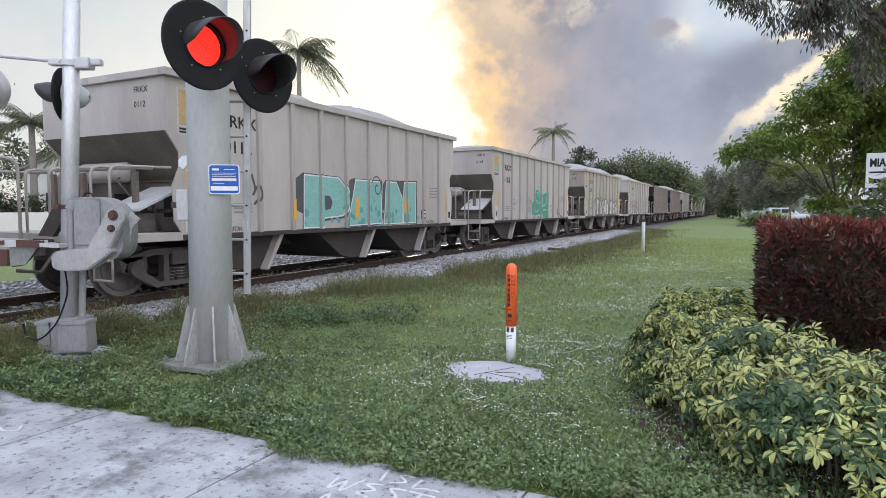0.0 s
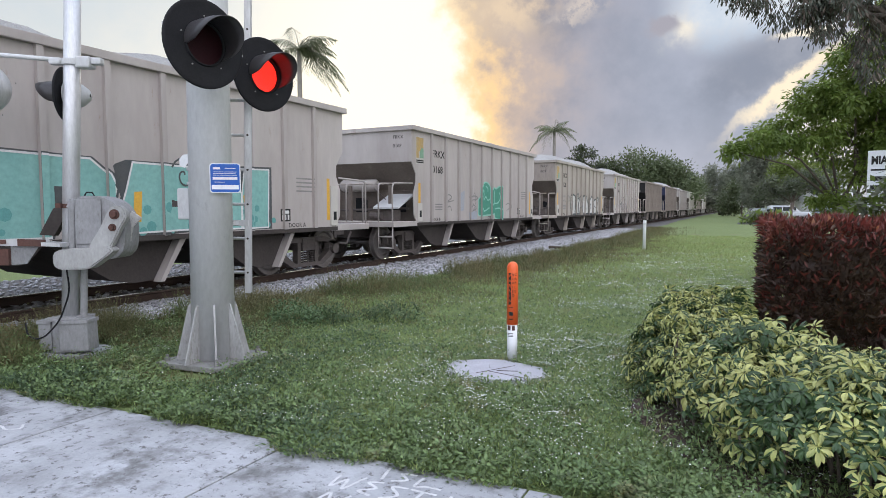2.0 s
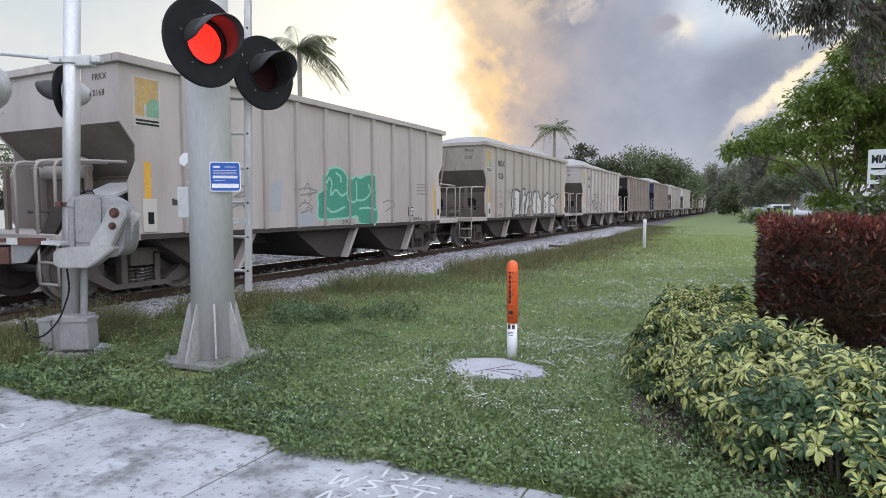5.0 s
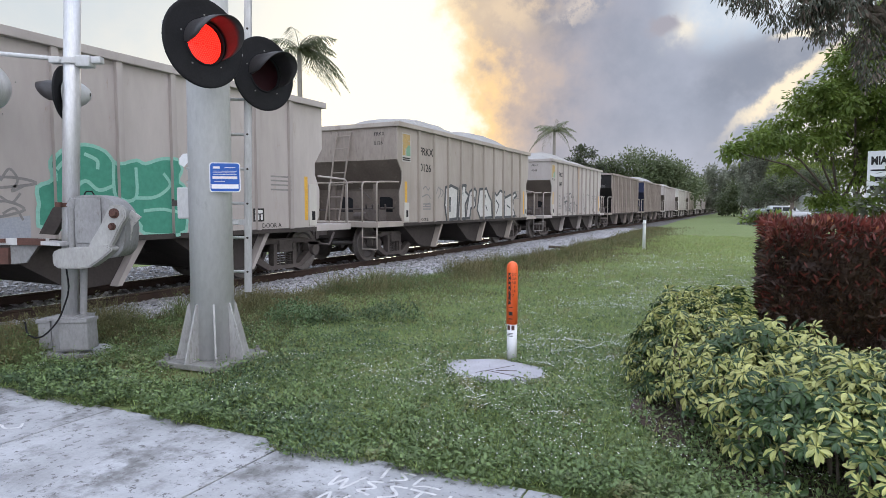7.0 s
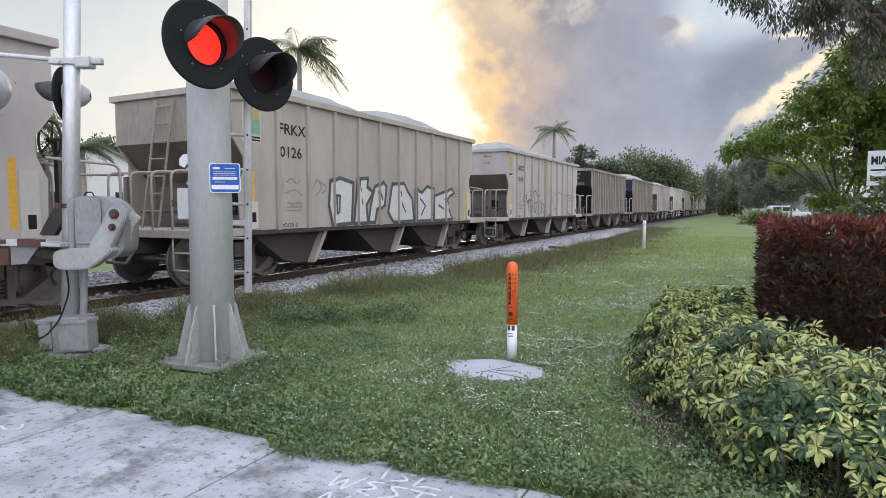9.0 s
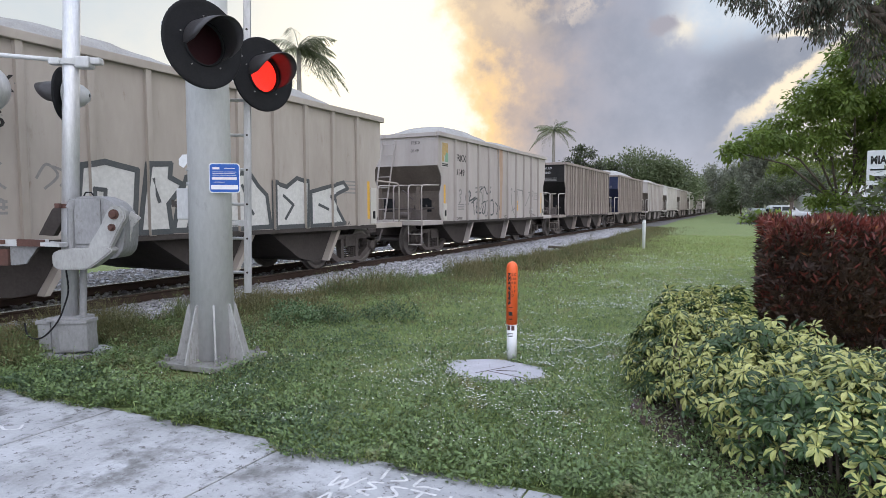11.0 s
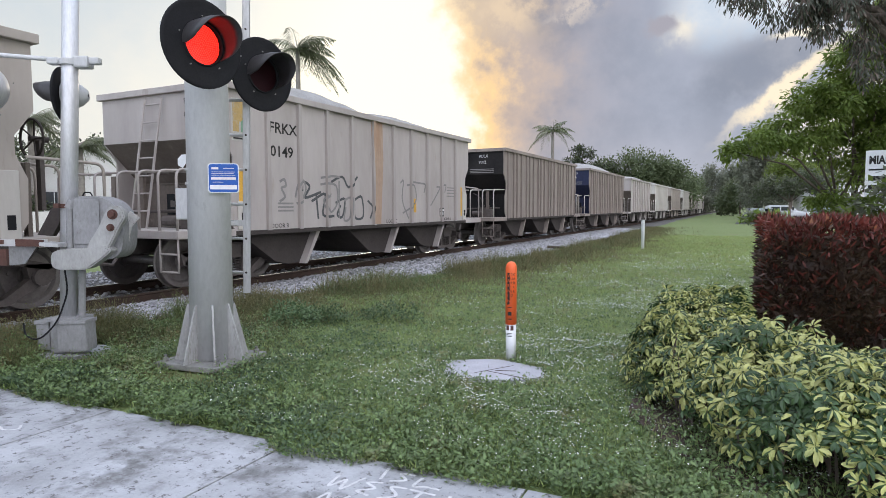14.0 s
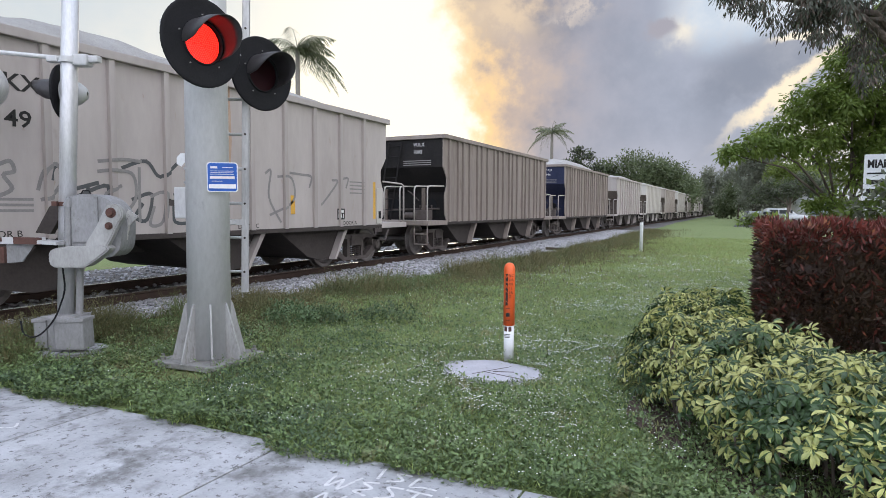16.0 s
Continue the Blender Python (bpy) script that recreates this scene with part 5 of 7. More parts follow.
def standard_marks(car, number, ex, logo=True):
    if number:
        side_text(car, "FRKX", -3.96, 2.80, 0.29, sx=1.12)
        side_text(car, number, -3.93, 2.36, 0.29, sx=1.12)
        end_text(car, "FRKX", ex, 3.22, 0.135)
        end_text(car, number, ex, 2.99, 0.135)
    for y, ch in ((-3.95, "B"), (0.15, "C"), (3.30, "A")):
        side_text(car, "DOOR " + ch, y, 1.0, 0.12, sx=1.1)
    if logo:
        paint(car, "logo_panel", [rect(-4.88, -4.42, 2.56, 3.30)], "faded_white", 0, "pale square owner's panel")
        paint(car, "logo_panel", [rect(-4.85, -4.45, 2.90, 3.27), rect(-4.85, -4.70, 2.72, 2.90)], "faded_ochre", 2, "weathered ochre panel")
        paint(car, "logo_panel", [[(-4.66, 2.72), (-4.45, 2.72), (-4.45, 2.98), (-4.56, 3.0), (-4.66, 2.9)]], "logo_green", 4, "green panel")
        paint(car, "small_writing", [rect(-4.85, -4.45, 2.64, 2.67), rect(-4.85, -4.45, 2.59, 2.62)], "letter", 3, "bars of small writing")
    paint(car, "yellow_stripe", [rect(-4.74, -4.62, 1.12, 2.05), rect(4.52, 4.62, 1.12, 2.0)], "yellow", 0, "yellow safety stripe")
    paint(car, "data_writing", [rect(-3.75, -3.3, z, z + 0.035) for z in (1.45, 1.38, 1.31)] + [rect(3.55, 4.05, z, z + 0.03) for z in (1.95, 1.87, 1.79, 1.70)], "grey_line", 0, "bars of small data writing")
    paint(car, "data_plate", [rect(3.08, 3.36, 1.12, 1.36)], "letter", 0, "black data square")
    paint(car, "data_plate", [rect(3.12, 3.32, 1.27, 1.33), rect(3.12, 3.16, 1.15, 1.25), rect(3.2, 3.24, 1.15, 1.25), rect(3.28, 3.32, 1.15, 1.25)], "letter_white", 2, "pale marks")
    for y, z in ((-4.66, 1.5), (4.77, 1.85)):
        bm = bmesh.new()
        box(bm, HW - 0.045, HW - 0.02, y - 0.13, y + 0.11, 1.0, z, None, 0.01)
        k = part("reinforcing_plate", bm, M["car_cream"], car)
        # No cut here: a black plate is laid on for the slot's dark.
        bm = bmesh.new()
        prism(bm, [(y - 0.05, 1.12), (y + 0.05, 1.12), (y + 0.05, 1.3), (y - 0.05, 1.3)], "x", HW - 0.021, HW - 0.016)
        part("slot", bm, M["black"], k)


standard_marks(CARS[1], "0112", 0.85)
standard_marks(CARS[2], "0168", 0.98)
standard_marks(CARS[3], "0126", 0.85)
standard_marks(CARS[4], "0149", 0.66)
standard_marks(CARS[0], "", 0.7, False)


def teal_piece(car):
    dark = [[(-2.16, 1.96), (-1.88, 2.12), (-0.65, 2.09), (-0.38, 1.88), (-0.26, 1.66), (-0.33, 1.33), (-0.49, 1.18), (-1.17, 1.13), (-1.2, 0.98), (-1.91, 0.97), (-1.9, 1.29), (-2.14, 1.39)],
            [(-0.4, 1.98), (-0.15, 2.08), (1.09, 2.08), (1.13, 1.01), (0.57, 0.97), (-0.42, 0.98), (-0.38, 1.23), (-0.25, 1.55)],
            [(1.12, 1.98), (1.24, 2.09), (2.85, 2.14), (2.84, 0.99), (1.11, 0.99)]]
    fill = [[(-1.85, 2.08), (-0.69, 2.06), (-0.43, 1.86), (-0.32, 1.65), (-0.4, 1.36), (-0.54, 1.24), (-1.23, 1.19), (-1.28, 1.0), (-1.88, 1.0)],
            [(-0.05, 2.05), (1.01, 2.04), (1.06, 1.04), (-0.36, 1.01), (-0.29, 1.28), (-0.16, 1.66)],
            [(1.26, 2.05), (1.75, 2.06), (2.07, 1.63), (2.06, 1.02), (1.16, 1.02)], [(2.15, 2.07), (2.77, 2.09), (2.73, 1.02), (2.09, 1.02), (2.08, 1.63)]]
    paint(car, "graffiti_shadow", dark, "dark_line", 0, "dark grey shadow of painted letters")
    paint(car, "graffiti_fill", fill, "teal", 4, "pale teal painted letters")
    paint(car, "graffiti_counter", [[(-1.19, 1.67), (-1.02, 1.67), (-0.92, 1.54), (-0.98, 1.39), (-1.18, 1.36)]], "dark_line", 7, "dark grey counter")
    r = random.Random(3)
    dots = []
    for k in range(46):
        y, z = r.uniform(-1.9, 2.9), 1.0 + abs(r.gauss(0, 0.22))
        s = r.uniform(0.03, 0.09)
        dots.append([(y + s * math.cos(a), z + s * math.sin(a)) for a in [i * math.pi / 4 for i in range(8)]])
    paint(car, "graffiti_speckle", dots, "teal_dark", 7, "darker teal dots")
    paint(car, "yellow_stripe", [[(-2.24, 1.58), (-2.1, 1.59), (-2.11, 1.17), (-2.27, 1.17)], [(-0.04, 1.62), (0.09, 1.63), (0.06, 1.18), (-0.07, 1.18)], [(2.11, 1.6), (2.25, 1.64), (2.25, 1.35), (2.14, 1.29)]], "yellow", 9, "yellow paint patch")
    sp = [(0.85 + 0.24 * u * math.cos(u * 9), 1.9 + 0.3 * u * math.sin(u * 9)) for u in [i / 24 for i in range(2, 25)]]
    paint(car, "graffiti_line", ribbon(sp, 0.03), "dark_line", 9, "dark painted spiral")
    lines = []
    for q in fill:
        lines += ribbon(q + q[:1], 0.028)
    paint(car, "graffiti_line", lines, "letter_white", 8, "thin pale outline")
    tag = curve([(-3.3, 2.0), (-3.22, 1.76), (-3.27, 1.65), (-3.16, 1.79), (-3.11, 1.61), (-3.24, 1.48)])
    paint(car, "graffiti_tag", ribbon(tag, 0.05), "dark_line", 3, "black scrawled tag")


def green_piece(car):
    body = [(-0.66, 1.43), (-0.67, 1.64), (-0.48, 1.74), (-0.5, 1.97), (-0.33, 2.15), (-0.02, 2.23), (0.26, 2.16), (0.43, 2.0), (0.74, 2.07), (0.89, 2.03), (1.17, 2.12), (1.43, 2.12), (1.55, 1.99), (1.47, 1.81), (1.58, 1.71), (1.51, 1.57), (1.59, 1.0), (0.84, 0.99), (0.75, 1.15), (0.26, 1.12), (-0.59, 1.11), (-0.68, 1.26)]
    body = curve(body + body[:1], 3)[:-1]
    paint(car, "graffiti_fill", [body], "green", 0, "deep green painted letters")
    L = ribbon(body + body[:1], 0.05)
    for q in ([(-0.45, 1.88), (-0.32, 2.0), (-0.19, 1.9), (-0.22, 1.63), (-0.04, 1.74), (0.15, 1.62), (0.37, 1.69)], [(0.38, 2.01), (0.4, 1.53), (0.71, 1.52), (0.73, 1.95)], [(0.71, 1.52), (1.05, 1.54), (1.31, 1.72), (1.21, 1.89)], [(0.85, 1.33), (1.19, 1.35), (1.48, 1.28)], [(-0.44, 1.34), (-0.14, 1.26), (0.27, 1.37)], [(-0.03, 2.1), (0.13, 2.03), (0.14, 1.92)]):
        L += ribbon(curve(q), 0.05)
    paint(car, "graffiti_line", L, "green_line", 3, "pale green outlines")
    L = []
    for q in ([(-1.09, 1.71), (-0.99, 1.85), (-0.9, 1.72), (-0.97, 1.58), (-0.81, 1.66)], [(-1.1, 1.51), (-0.98, 1.44), (-0.88, 1.55)], [(-1.08, 1.31), (-0.95, 1.37), (-0.86, 1.23)]):
        L += ribbon(curve(q), 0.03)
    for q in ([(-3.03, 1.71), (-2.86, 1.76), (-2.68, 1.68), (-2.97, 1.55), (-2.56, 1.59)], [(-1.4, 1.71), (-0.98, 1.75), (-0.69, 1.68), (-1.27, 1.6)], [(-1.34, 1.39), (-1.06, 1.46), (-0.84, 1.35), (-1.2, 1.25)], [(-3.04, 1.36), (-2.8, 1.42), (-2.69, 1.29)], [(1.85, 1.47), (2.14, 1.53), (2.28, 1.39), (1.95, 1.26)]):
        L += ribbon(curve(q), 0.035)
    paint(car, "graffiti_tag", L, "grey_line", 2, "grey scrawled tags")
    paint(car, "faded_paint", [[(-2.06, 1.83), (-1.74, 1.91), (-1.79, 1.29), (-2.07, 1.26)], [(-1.41, 1.22), (-0.77, 1.28), (-0.77, 0.99), (-1.41, 1.01)]], "faded_blue", 0, "faded blue paint haze")


def silver_piece(car):
    shapes = [[(-2.37, 1.96), (-2.02, 2.03), (-1.52, 1.94), (-1.6, 1.03), (-2.3, 1.0), (-2.43, 1.44)], [(-1.35, 2.04), (-0.93, 2.07), (-0.96, 1.86), (-0.71, 1.75), (-1.0, 1.44), (-0.95, 1.02), (-1.51, 1.02), (-1.45, 1.44)],
              [(-0.65, 1.87), (-0.27, 2.02), (-0.12, 1.89), (-0.2, 1.44), (-0.55, 1.34), (-0.64, 1.03), (-0.92, 1.03), (-0.82, 1.44)], [(0.16, 1.97), (0.74, 2.01), (0.94, 1.79), (1.16, 1.62), (1.26, 1.03), (0.21, 1.01), (-0.04, 1.28)],
              [(1.34, 1.87), (1.71, 1.79), (2.02, 1.97), (2.31, 1.91), (2.27, 1.02), (1.33, 1.01)], [(2.45, 1.71), (3.57, 1.94), (3.73, 1.81), (3.13, 1.62), (3.61, 1.03), (2.45, 1.01)]]
    paint(car, "graffiti_fill", shapes, "silver_paint", 2, "silver painted letters")
    L = []
    for q in shapes:
        L += ribbon(q + q[:1], 0.085)
    for q in ([(-2.23, 1.65), (-2.03, 1.64), (-2.06, 1.29), (-2.22, 1.26), (-2.23, 1.65)], [(-1.29, 1.82), (-1.16, 1.48)], [(-0.48, 1.76), (-0.38, 1.56)], [(0.48, 1.78), (0.61, 1.53), (0.81, 1.27)], [(1.62, 1.62), (1.9, 1.44), (1.67, 1.17)], [(2.7, 1.45), (3.02, 1.35)]):
        L += ribbon(q, 0.06)
    paint(car, "graffiti_line", L, "dark_line", 5, "black outlines")
    L = []
    for q in ([(-2.95, 1.77), (-2.82, 1.95), (-2.68, 1.81), (-2.85, 1.64)], [(-2.73, 1.92), (-2.51, 1.82), (-2.65, 1.68)], [(-3.75, 1.88), (-3.6, 1.95), (-3.46, 1.86), (-3.36, 1.93)], [(-3.8, 1.66), (-3.51, 1.73), (-3.32, 1.63)], [(-3.62, 1.43), (-3.37, 1.49), (-3.35, 1.37)]):
        L += ribbon(curve(q), 0.035)
    paint(car, "graffiti_tag", L, "grey_line", 2, "faint grey scrawls")


def scrawl_piece(car):
    paint(car, "rust_streak", [[(-0.51, 3.49), (0.01, 3.48), (0.04, 2.53), (-0.08, 0.98), (-0.45, 0.99), (-0.39, 2.1)]], "rust_wash", 0, "brown rust streak")
    L = []
    for q in ([(-3.08, 1.73), (-3.01, 1.91), (-2.8, 1.81), (-2.94, 1.59), (-2.44, 1.71)], [(-2.73, 1.52), (-2.29, 1.67), (-2.37, 1.24), (-1.99, 1.2)], [(-2.59, 1.67), (-2.53, 1.16)], [(-1.91, 1.49), (-1.59, 1.57), (-1.68, 1.19), (-1.87, 1.23), (-1.75, 1.42)], [(-1.18, 1.57), (-0.92, 1.62), (-0.87, 1.18), (-1.18, 1.15), (-1.21, 1.46)], [(-2.06, 1.94), (-1.67, 2.06), (-1.43, 1.84), (-1.09, 2.08)], [(-0.66, 1.54), (-0.45, 1.38), (-0.56, 1.14)]):
        L += ribbon(curve(q), 0.055)
    paint(car, "graffiti_line", L, "dark_line", 2, "black scrawled letters")
    L = []
    for q in ([(-3.24, 1.6), (-3.16, 1.83), (-3.0, 1.93), (-2.92, 1.75), (-3.07, 1.52), (-3.2, 1.47)], [(-2.43, 1.87), (-2.16, 1.9), (-1.89, 1.84), (-1.87, 1.48), (-2.13, 1.28), (-2.34, 1.53), (-2.09, 1.68)], [(-2.42, 2.01), (-2.05, 2.06), (-1.76, 2.05)], [(-1.6, 1.54), (-1.35, 1.59), (-1.4, 1.16), (-1.62, 1.11), (-1.55, 1.38)], [(-3.68, 1.89), (-3.56, 1.93), (-3.52, 1.81), (-3.64, 1.76), (-3.55, 1.6), (-3.69, 1.51)], [(-1.79, 1.95), (-1.8, 1.17)], [(0.86, 2.02), (1.0, 2.06), (0.94, 1.57), (1.26, 1.1)], [(1.54, 2.06), (1.91, 2.04), (2.19, 2.01), (2.13, 1.8)], [(2.9, 1.97), (3.09, 1.94), (2.71, 1.59), (2.52, 1.44)], [(3.29, 2.02), (3.49, 2.03), (3.41, 1.83)], [(1.19, 1.97), (1.59, 1.95), (1.63, 1.51), (0.97, 1.24)]):
        L += ribbon(curve(q), 0.05)
    paint(car, "graffiti_line", L, "grey_line", 3, "grey painted outlines")
    paint(car, "yellow_stripe", [rect(1.55, 1.68, 1.25, 1.62)], "yellow", 3, "yellow paint patch")


M["teal_dark"] = mat("teal_dark", (0.12, 0.33, 0.31), (0.10, 0.29, 0.27), rough=0.7, bump=0)
M["faded_blue"] = mat("faded_blue", (0.33, 0.36, 0.42), (0.38, 0.38, 0.40), rough=0.8, bump=0)
M["rust_wash"] = mat("rust_wash", (0.36, 0.22, 0.14), (0.42, 0.32, 0.25), rough=0.8, scale=3, fine=20, streak=0.3, bump=0)
teal_piece(CARS[1])
green_piece(CARS[2])
silver_piece(CARS[3])
scrawl_piece(CARS[4])
end_text(CARS[5], "VULX", 0.55, 3.22, 0.15, "letter_white")
end_text(CARS[5], "7092", 0.55, 3.0, 0.15, "letter_white")
end_text(CARS[6], "VULX", 0.55, 3.22, 0.15, "letter_white")
end_text(CARS[6], "8046", 0.55, 3.0, 0.15, "letter_white")
for c in CARS[5:7]:
    bm = bmesh.new()
    for z in (2.72, 2.66, 2.6):
        box(bm, 0.2, 1.15, -HL - 0.006, -HL - 0.003, z + 0.06, z + 0.085)
    part("small_writing", bm, M["grey_line"], c, "bars of small writing")
# painted survey marks on the pavement


def chalk():
    strokes = [[(0, 0.16), (0.03, 0.0), (0.08, 0.1), (0.12, 0.0), (0.17, 0.16)], [(0.30, 0.15), (0.22, 0.12), (0.30, 0.08), (0.22, 0.02), (0.31, 0.0)], [(0.47, 0.15), (0.38, 0.13), (0.46, 0.06), (0.38, 0.0)], [(0.5, 0.15), (0.66, 0.15)], [(0.58, 0.15), (0.57, 0.0)], [(0.75, 0.17), (0.78, 0.0), (0.70, 0.06)], [(0.78, 0.0), (0.88, 0.06)]]
    s2 = [[(0, 0), (0.03, 0.14), (0.10, 0.02), (0.16, 0.15)], [(0.22, 0.07), (0.27, 0.14), (0.33, 0.07), (0.27, 0.0), (0.22, 0.07)], [(0.38, 0.0), (0.4, 0.14), (0.48, 0.1), (0.42, 0.06), (0.5, 0.0)], [(0.54, 0.14), (0.68, 0.14)], [(0.61, 0.14), (0.6, 0.0)]]
    s1 = [[(0, 0.12), (0.03, 0.0)], [(0.2, 0.11), (0.11, 0.1), (0.18, 0.04), (0.1, 0.0)], [(0.26, 0.1), (0.26, 0.0), (0.34, 0.02), (0.42, 0.02)]]
    bm = bmesh.new()
    for (x, y), ss in (((-2.14, 2.74), strokes), ((-2.08, 2.52), s2), ((-1.92, 2.95), s1), ((-5.15, 2.42), [[(0.0, 0.0), (0.3, 0.02), (0.42, 0.0), (0.5, 0.05), (0.44, 0.1)]]), ((-0.86, 2.92), [[(0, 0), (0.1, 0.05)], [(0.12, 0.0), (0.22, 0.06)]])):
        for st in ss:
            for q in ribbon(curve([(x + a * 0.95, y + b * 1.1) for a, b in st]), 0.019):
                vs = [bm.verts.new((a, b, 0.0135 + 0.00002 * len(bm.verts) % 0.001)) for a, b in q]
                f = bm.faces.new(vs)
                f.normal_update()
                if f.normal.z < 0:
                    f.normal_flip()
    o = part("paint_marks", bm, M["chalk"], pave, "white sprayed survey marks")


chalk()

# ---- plants ----


def quads(C, D, W, L, B, twist=None):
    """Leaves as bent diamonds: foot C, direction D, width way W, length L, breadth B (arrays). Four corners each, tip drooping."""
    D = D / np.linalg.norm(D, axis=1)[:, None]
    S = np.cross(D, W)
    S /= np.linalg.norm(S, axis=1)[:, None] + 1e-9
    mid = C + D * (L * 0.5)[:, None]
    tip = C + D * L[:, None]
    V = np.stack([C, mid + S * (B * 0.5)[:, None], tip, mid - S * (B * 0.5)[:, None]], 1).reshape(-1, 3)
    F = np.arange(len(C) * 4).reshape(-1, 4)
    return V, F


def ball(n, r):
    v = r.normal(size=(n, 3))
    return v / np.linalg.norm(v, axis=1)[:, None]


def crown(name, blobs, n, size, mats, parent, seed, droop=0.3, flat=0.5, k=26):
    """Many leaves spread through and over uneven clumps; blobs: centre, half sizes."""
    r = np.random.default_rng(seed)
    vol = np.array([b[1][0] * b[1][1] * b[1][2] for b in blobs]) ** 0.67
    pick = r.choice(len(blobs), n, p=vol / vol.sum())
    cs, hs = np.array([b[0] for b in blobs], float)[pick], np.array([b[1] for b in blobs], float)[pick]
    u = ball(n, r)
    # sub-clumps give the outline its lumps and gaps
    lumps = ball(k * len(blobs), r).reshape(len(blobs), k, 3)
    q = lumps[pick, r.integers(0, k, n)]
    d = q * r.uniform(0.5, 1.02, n)[:, None] + u * (r.random(n) ** 0.6 * 0.28)[:, None]
    C = cs + d * hs
    D = u + np.array([0, 0, -droop])
    V, F = quads(C, D, ball(n, r) * 0.6 + np.array([0, 0, 1.0]), size * r.uniform(0.6, 1.3, n), size * flat * r.uniform(0.7, 1.2, n))
    return raw(name, V, F, mats, parent, (r.random(n) * len(mats)).astype(int) if len(mats) > 1 else None, kind="stuff")


def tree(name, base, height, blobs, n, size, mats, label, r0=0.2, seed=1, bark="bark", stems=None, droop=0.3, flat=0.5, lumps=26):
    t = thing(name, pose(*base), label, "tree")
    b0 = Vector(base)
    bm = bmesh.new()
    fork = Vector((0, 0, height * 0.45))
    for s in stems or [(0.0, 0.0)]:
        tube(bm, [(s[0] * 0.3, s[1] * 0.3, -0.1), (s[0], s[1], height * 0.25), fork + Vector((s[0] * 1.6, s[1] * 1.6, 0))], [r0, r0 * 0.8, r0 * 0.6], 10)
    for c, h in blobs:
        c = Vector(c) - b0
        s = random.choice(stems or [(0.0, 0.0)])
        f = fork + Vector((s[0] * 1.6, s[1] * 1.6, 0))
        tube(bm, [f, f.lerp(c, 0.5) + Vector((0, 0, 0.08 * height)), c], [r0 * 0.5, r0 * 0.33, r0 * 0.12], 7)
    part("trunk", bm, M[bark], t, "", True)
    o = crown("crown", [(Vector(c) - b0, h) for c, h in blobs], n, size, [M[k] for k in mats], t, seed, droop, flat, lumps)
    return t


def palm(base, height, spread, label, seed, fronds=18, thick=0.17, lean=0.0, wind=0.0):
    r = random.Random(seed)
    p = thing("palm_tree", pose(*base), label, "palm tree")
    bm = bmesh.new()
    top = Vector((lean, lean * 0.5, height))
    tube(bm, [(0, 0, -0.2), (lean * 0.2, 0, height * 0.4), (lean * 0.7, lean * 0.3, height * 0.8), top], [thick * 1.25, thick, thick * 0.85, thick * 0.75], 12)
    part("trunk", bm, M["palm_bark"], p, "", True)
    V, F = [], []
    bm = bmesh.new()
    for k in range(fronds):
        a = 2 * math.pi * k / fronds + r.uniform(-0.15, 0.15)
        up = r.uniform(-0.1, 1.15)
        ln = spread * r.uniform(0.85, 1.1)
        d = (Vector((math.cos(a), math.sin(a), 0)) + Vector((0.89, 0.45, 0)) * wind).normalized()
        pts = []
        for i in range(9):
            u = i / 8
            pts.append(top + d * ln * (u * math.cos(up * (1 - u * 0.3)) ) + Vector((0, 0, ln * (u * math.sin(up) - (0.55 + 0.35 * (1 - up)) * u * u))))
        tube(bm, pts, [0.03 * (1 - 0.8 * i / 8) for i in range(9)], 5)
        side = d.cross(Vector((0, 0, 1)))
        for i in range(1, 34):
            u = i / 33
            x = u * 8
            j = min(int(x), 7)
            c = pts[j].lerp(pts[j + 1], x - j)
            w = ln * 0.30 * math.sin(math.pi * min(1, u * 0.85 + 0.12)) * r.uniform(0.8, 1.1)
            for s in (-1, 1):
                q = (side * s * 0.8 + d * 0.45 + Vector((0, 0, -0.55 + r.uniform(-0.25, 0.2)))).normalized()
                e = d * 0.045
                o = len(V)
                V += [tuple(c - e), tuple(c + q * w * 0.5 + e * 0.8), tuple(c + q * w + Vector((0, 0, -w * 0.2))), tuple(c + q * w * 0.5 - e * 0.8)]
                F.append((o, o + 1, o + 2, o + 3))
    part("frond_ribs", bm, M["palm_leaf"], p)
    raw("fronds", V, F, M["palm_leaf"], p, kind="stuff")
    return p


# behind the train
palm((-30.0, 36.1, 0), 13.2, 3.4, "tall feathery palm blown sideways against the bright sky", 5, 20, 0.2, wind=0.75)
palm((-26.3, 88.6, 0), 12.9, 3.4, "slim palm rising over the tree line", 8, 17, 0.26)
palm((-40.2, 22.9, 0), 7.0, 2.6, "drooping palm beside the white house", 11, 18, 0.22)
palm((-37.4, 24.2, 0), 5.4, 2.2, "low drooping palm before the white house", 12, 16, 0.2)
palm((-42.5, 21.0, 0), 6.2, 2.6, "drooping palm beside the white house", 15, 16, 0.22)
tree("broad_tree", (-15.5, 99.5, 0), 8.5, [((-17, 99, 7.0), (6.0, 4.5, 3.3)), ((-12.5, 101, 6.2), (4.2, 4.5, 3.2)), ((-21.5, 97, 5.4), (4.4, 4.0, 3.0)), ((-9.5, 103, 4.4), (2.8, 4, 2.8)), ((-15, 98, 4.0), (8, 4, 3.0))], 40000, 0.46, ["leaf_far", "leaf_far", "leaf_far"], "broad dense green tree behind the railway", 0.5, 21, lumps=60)
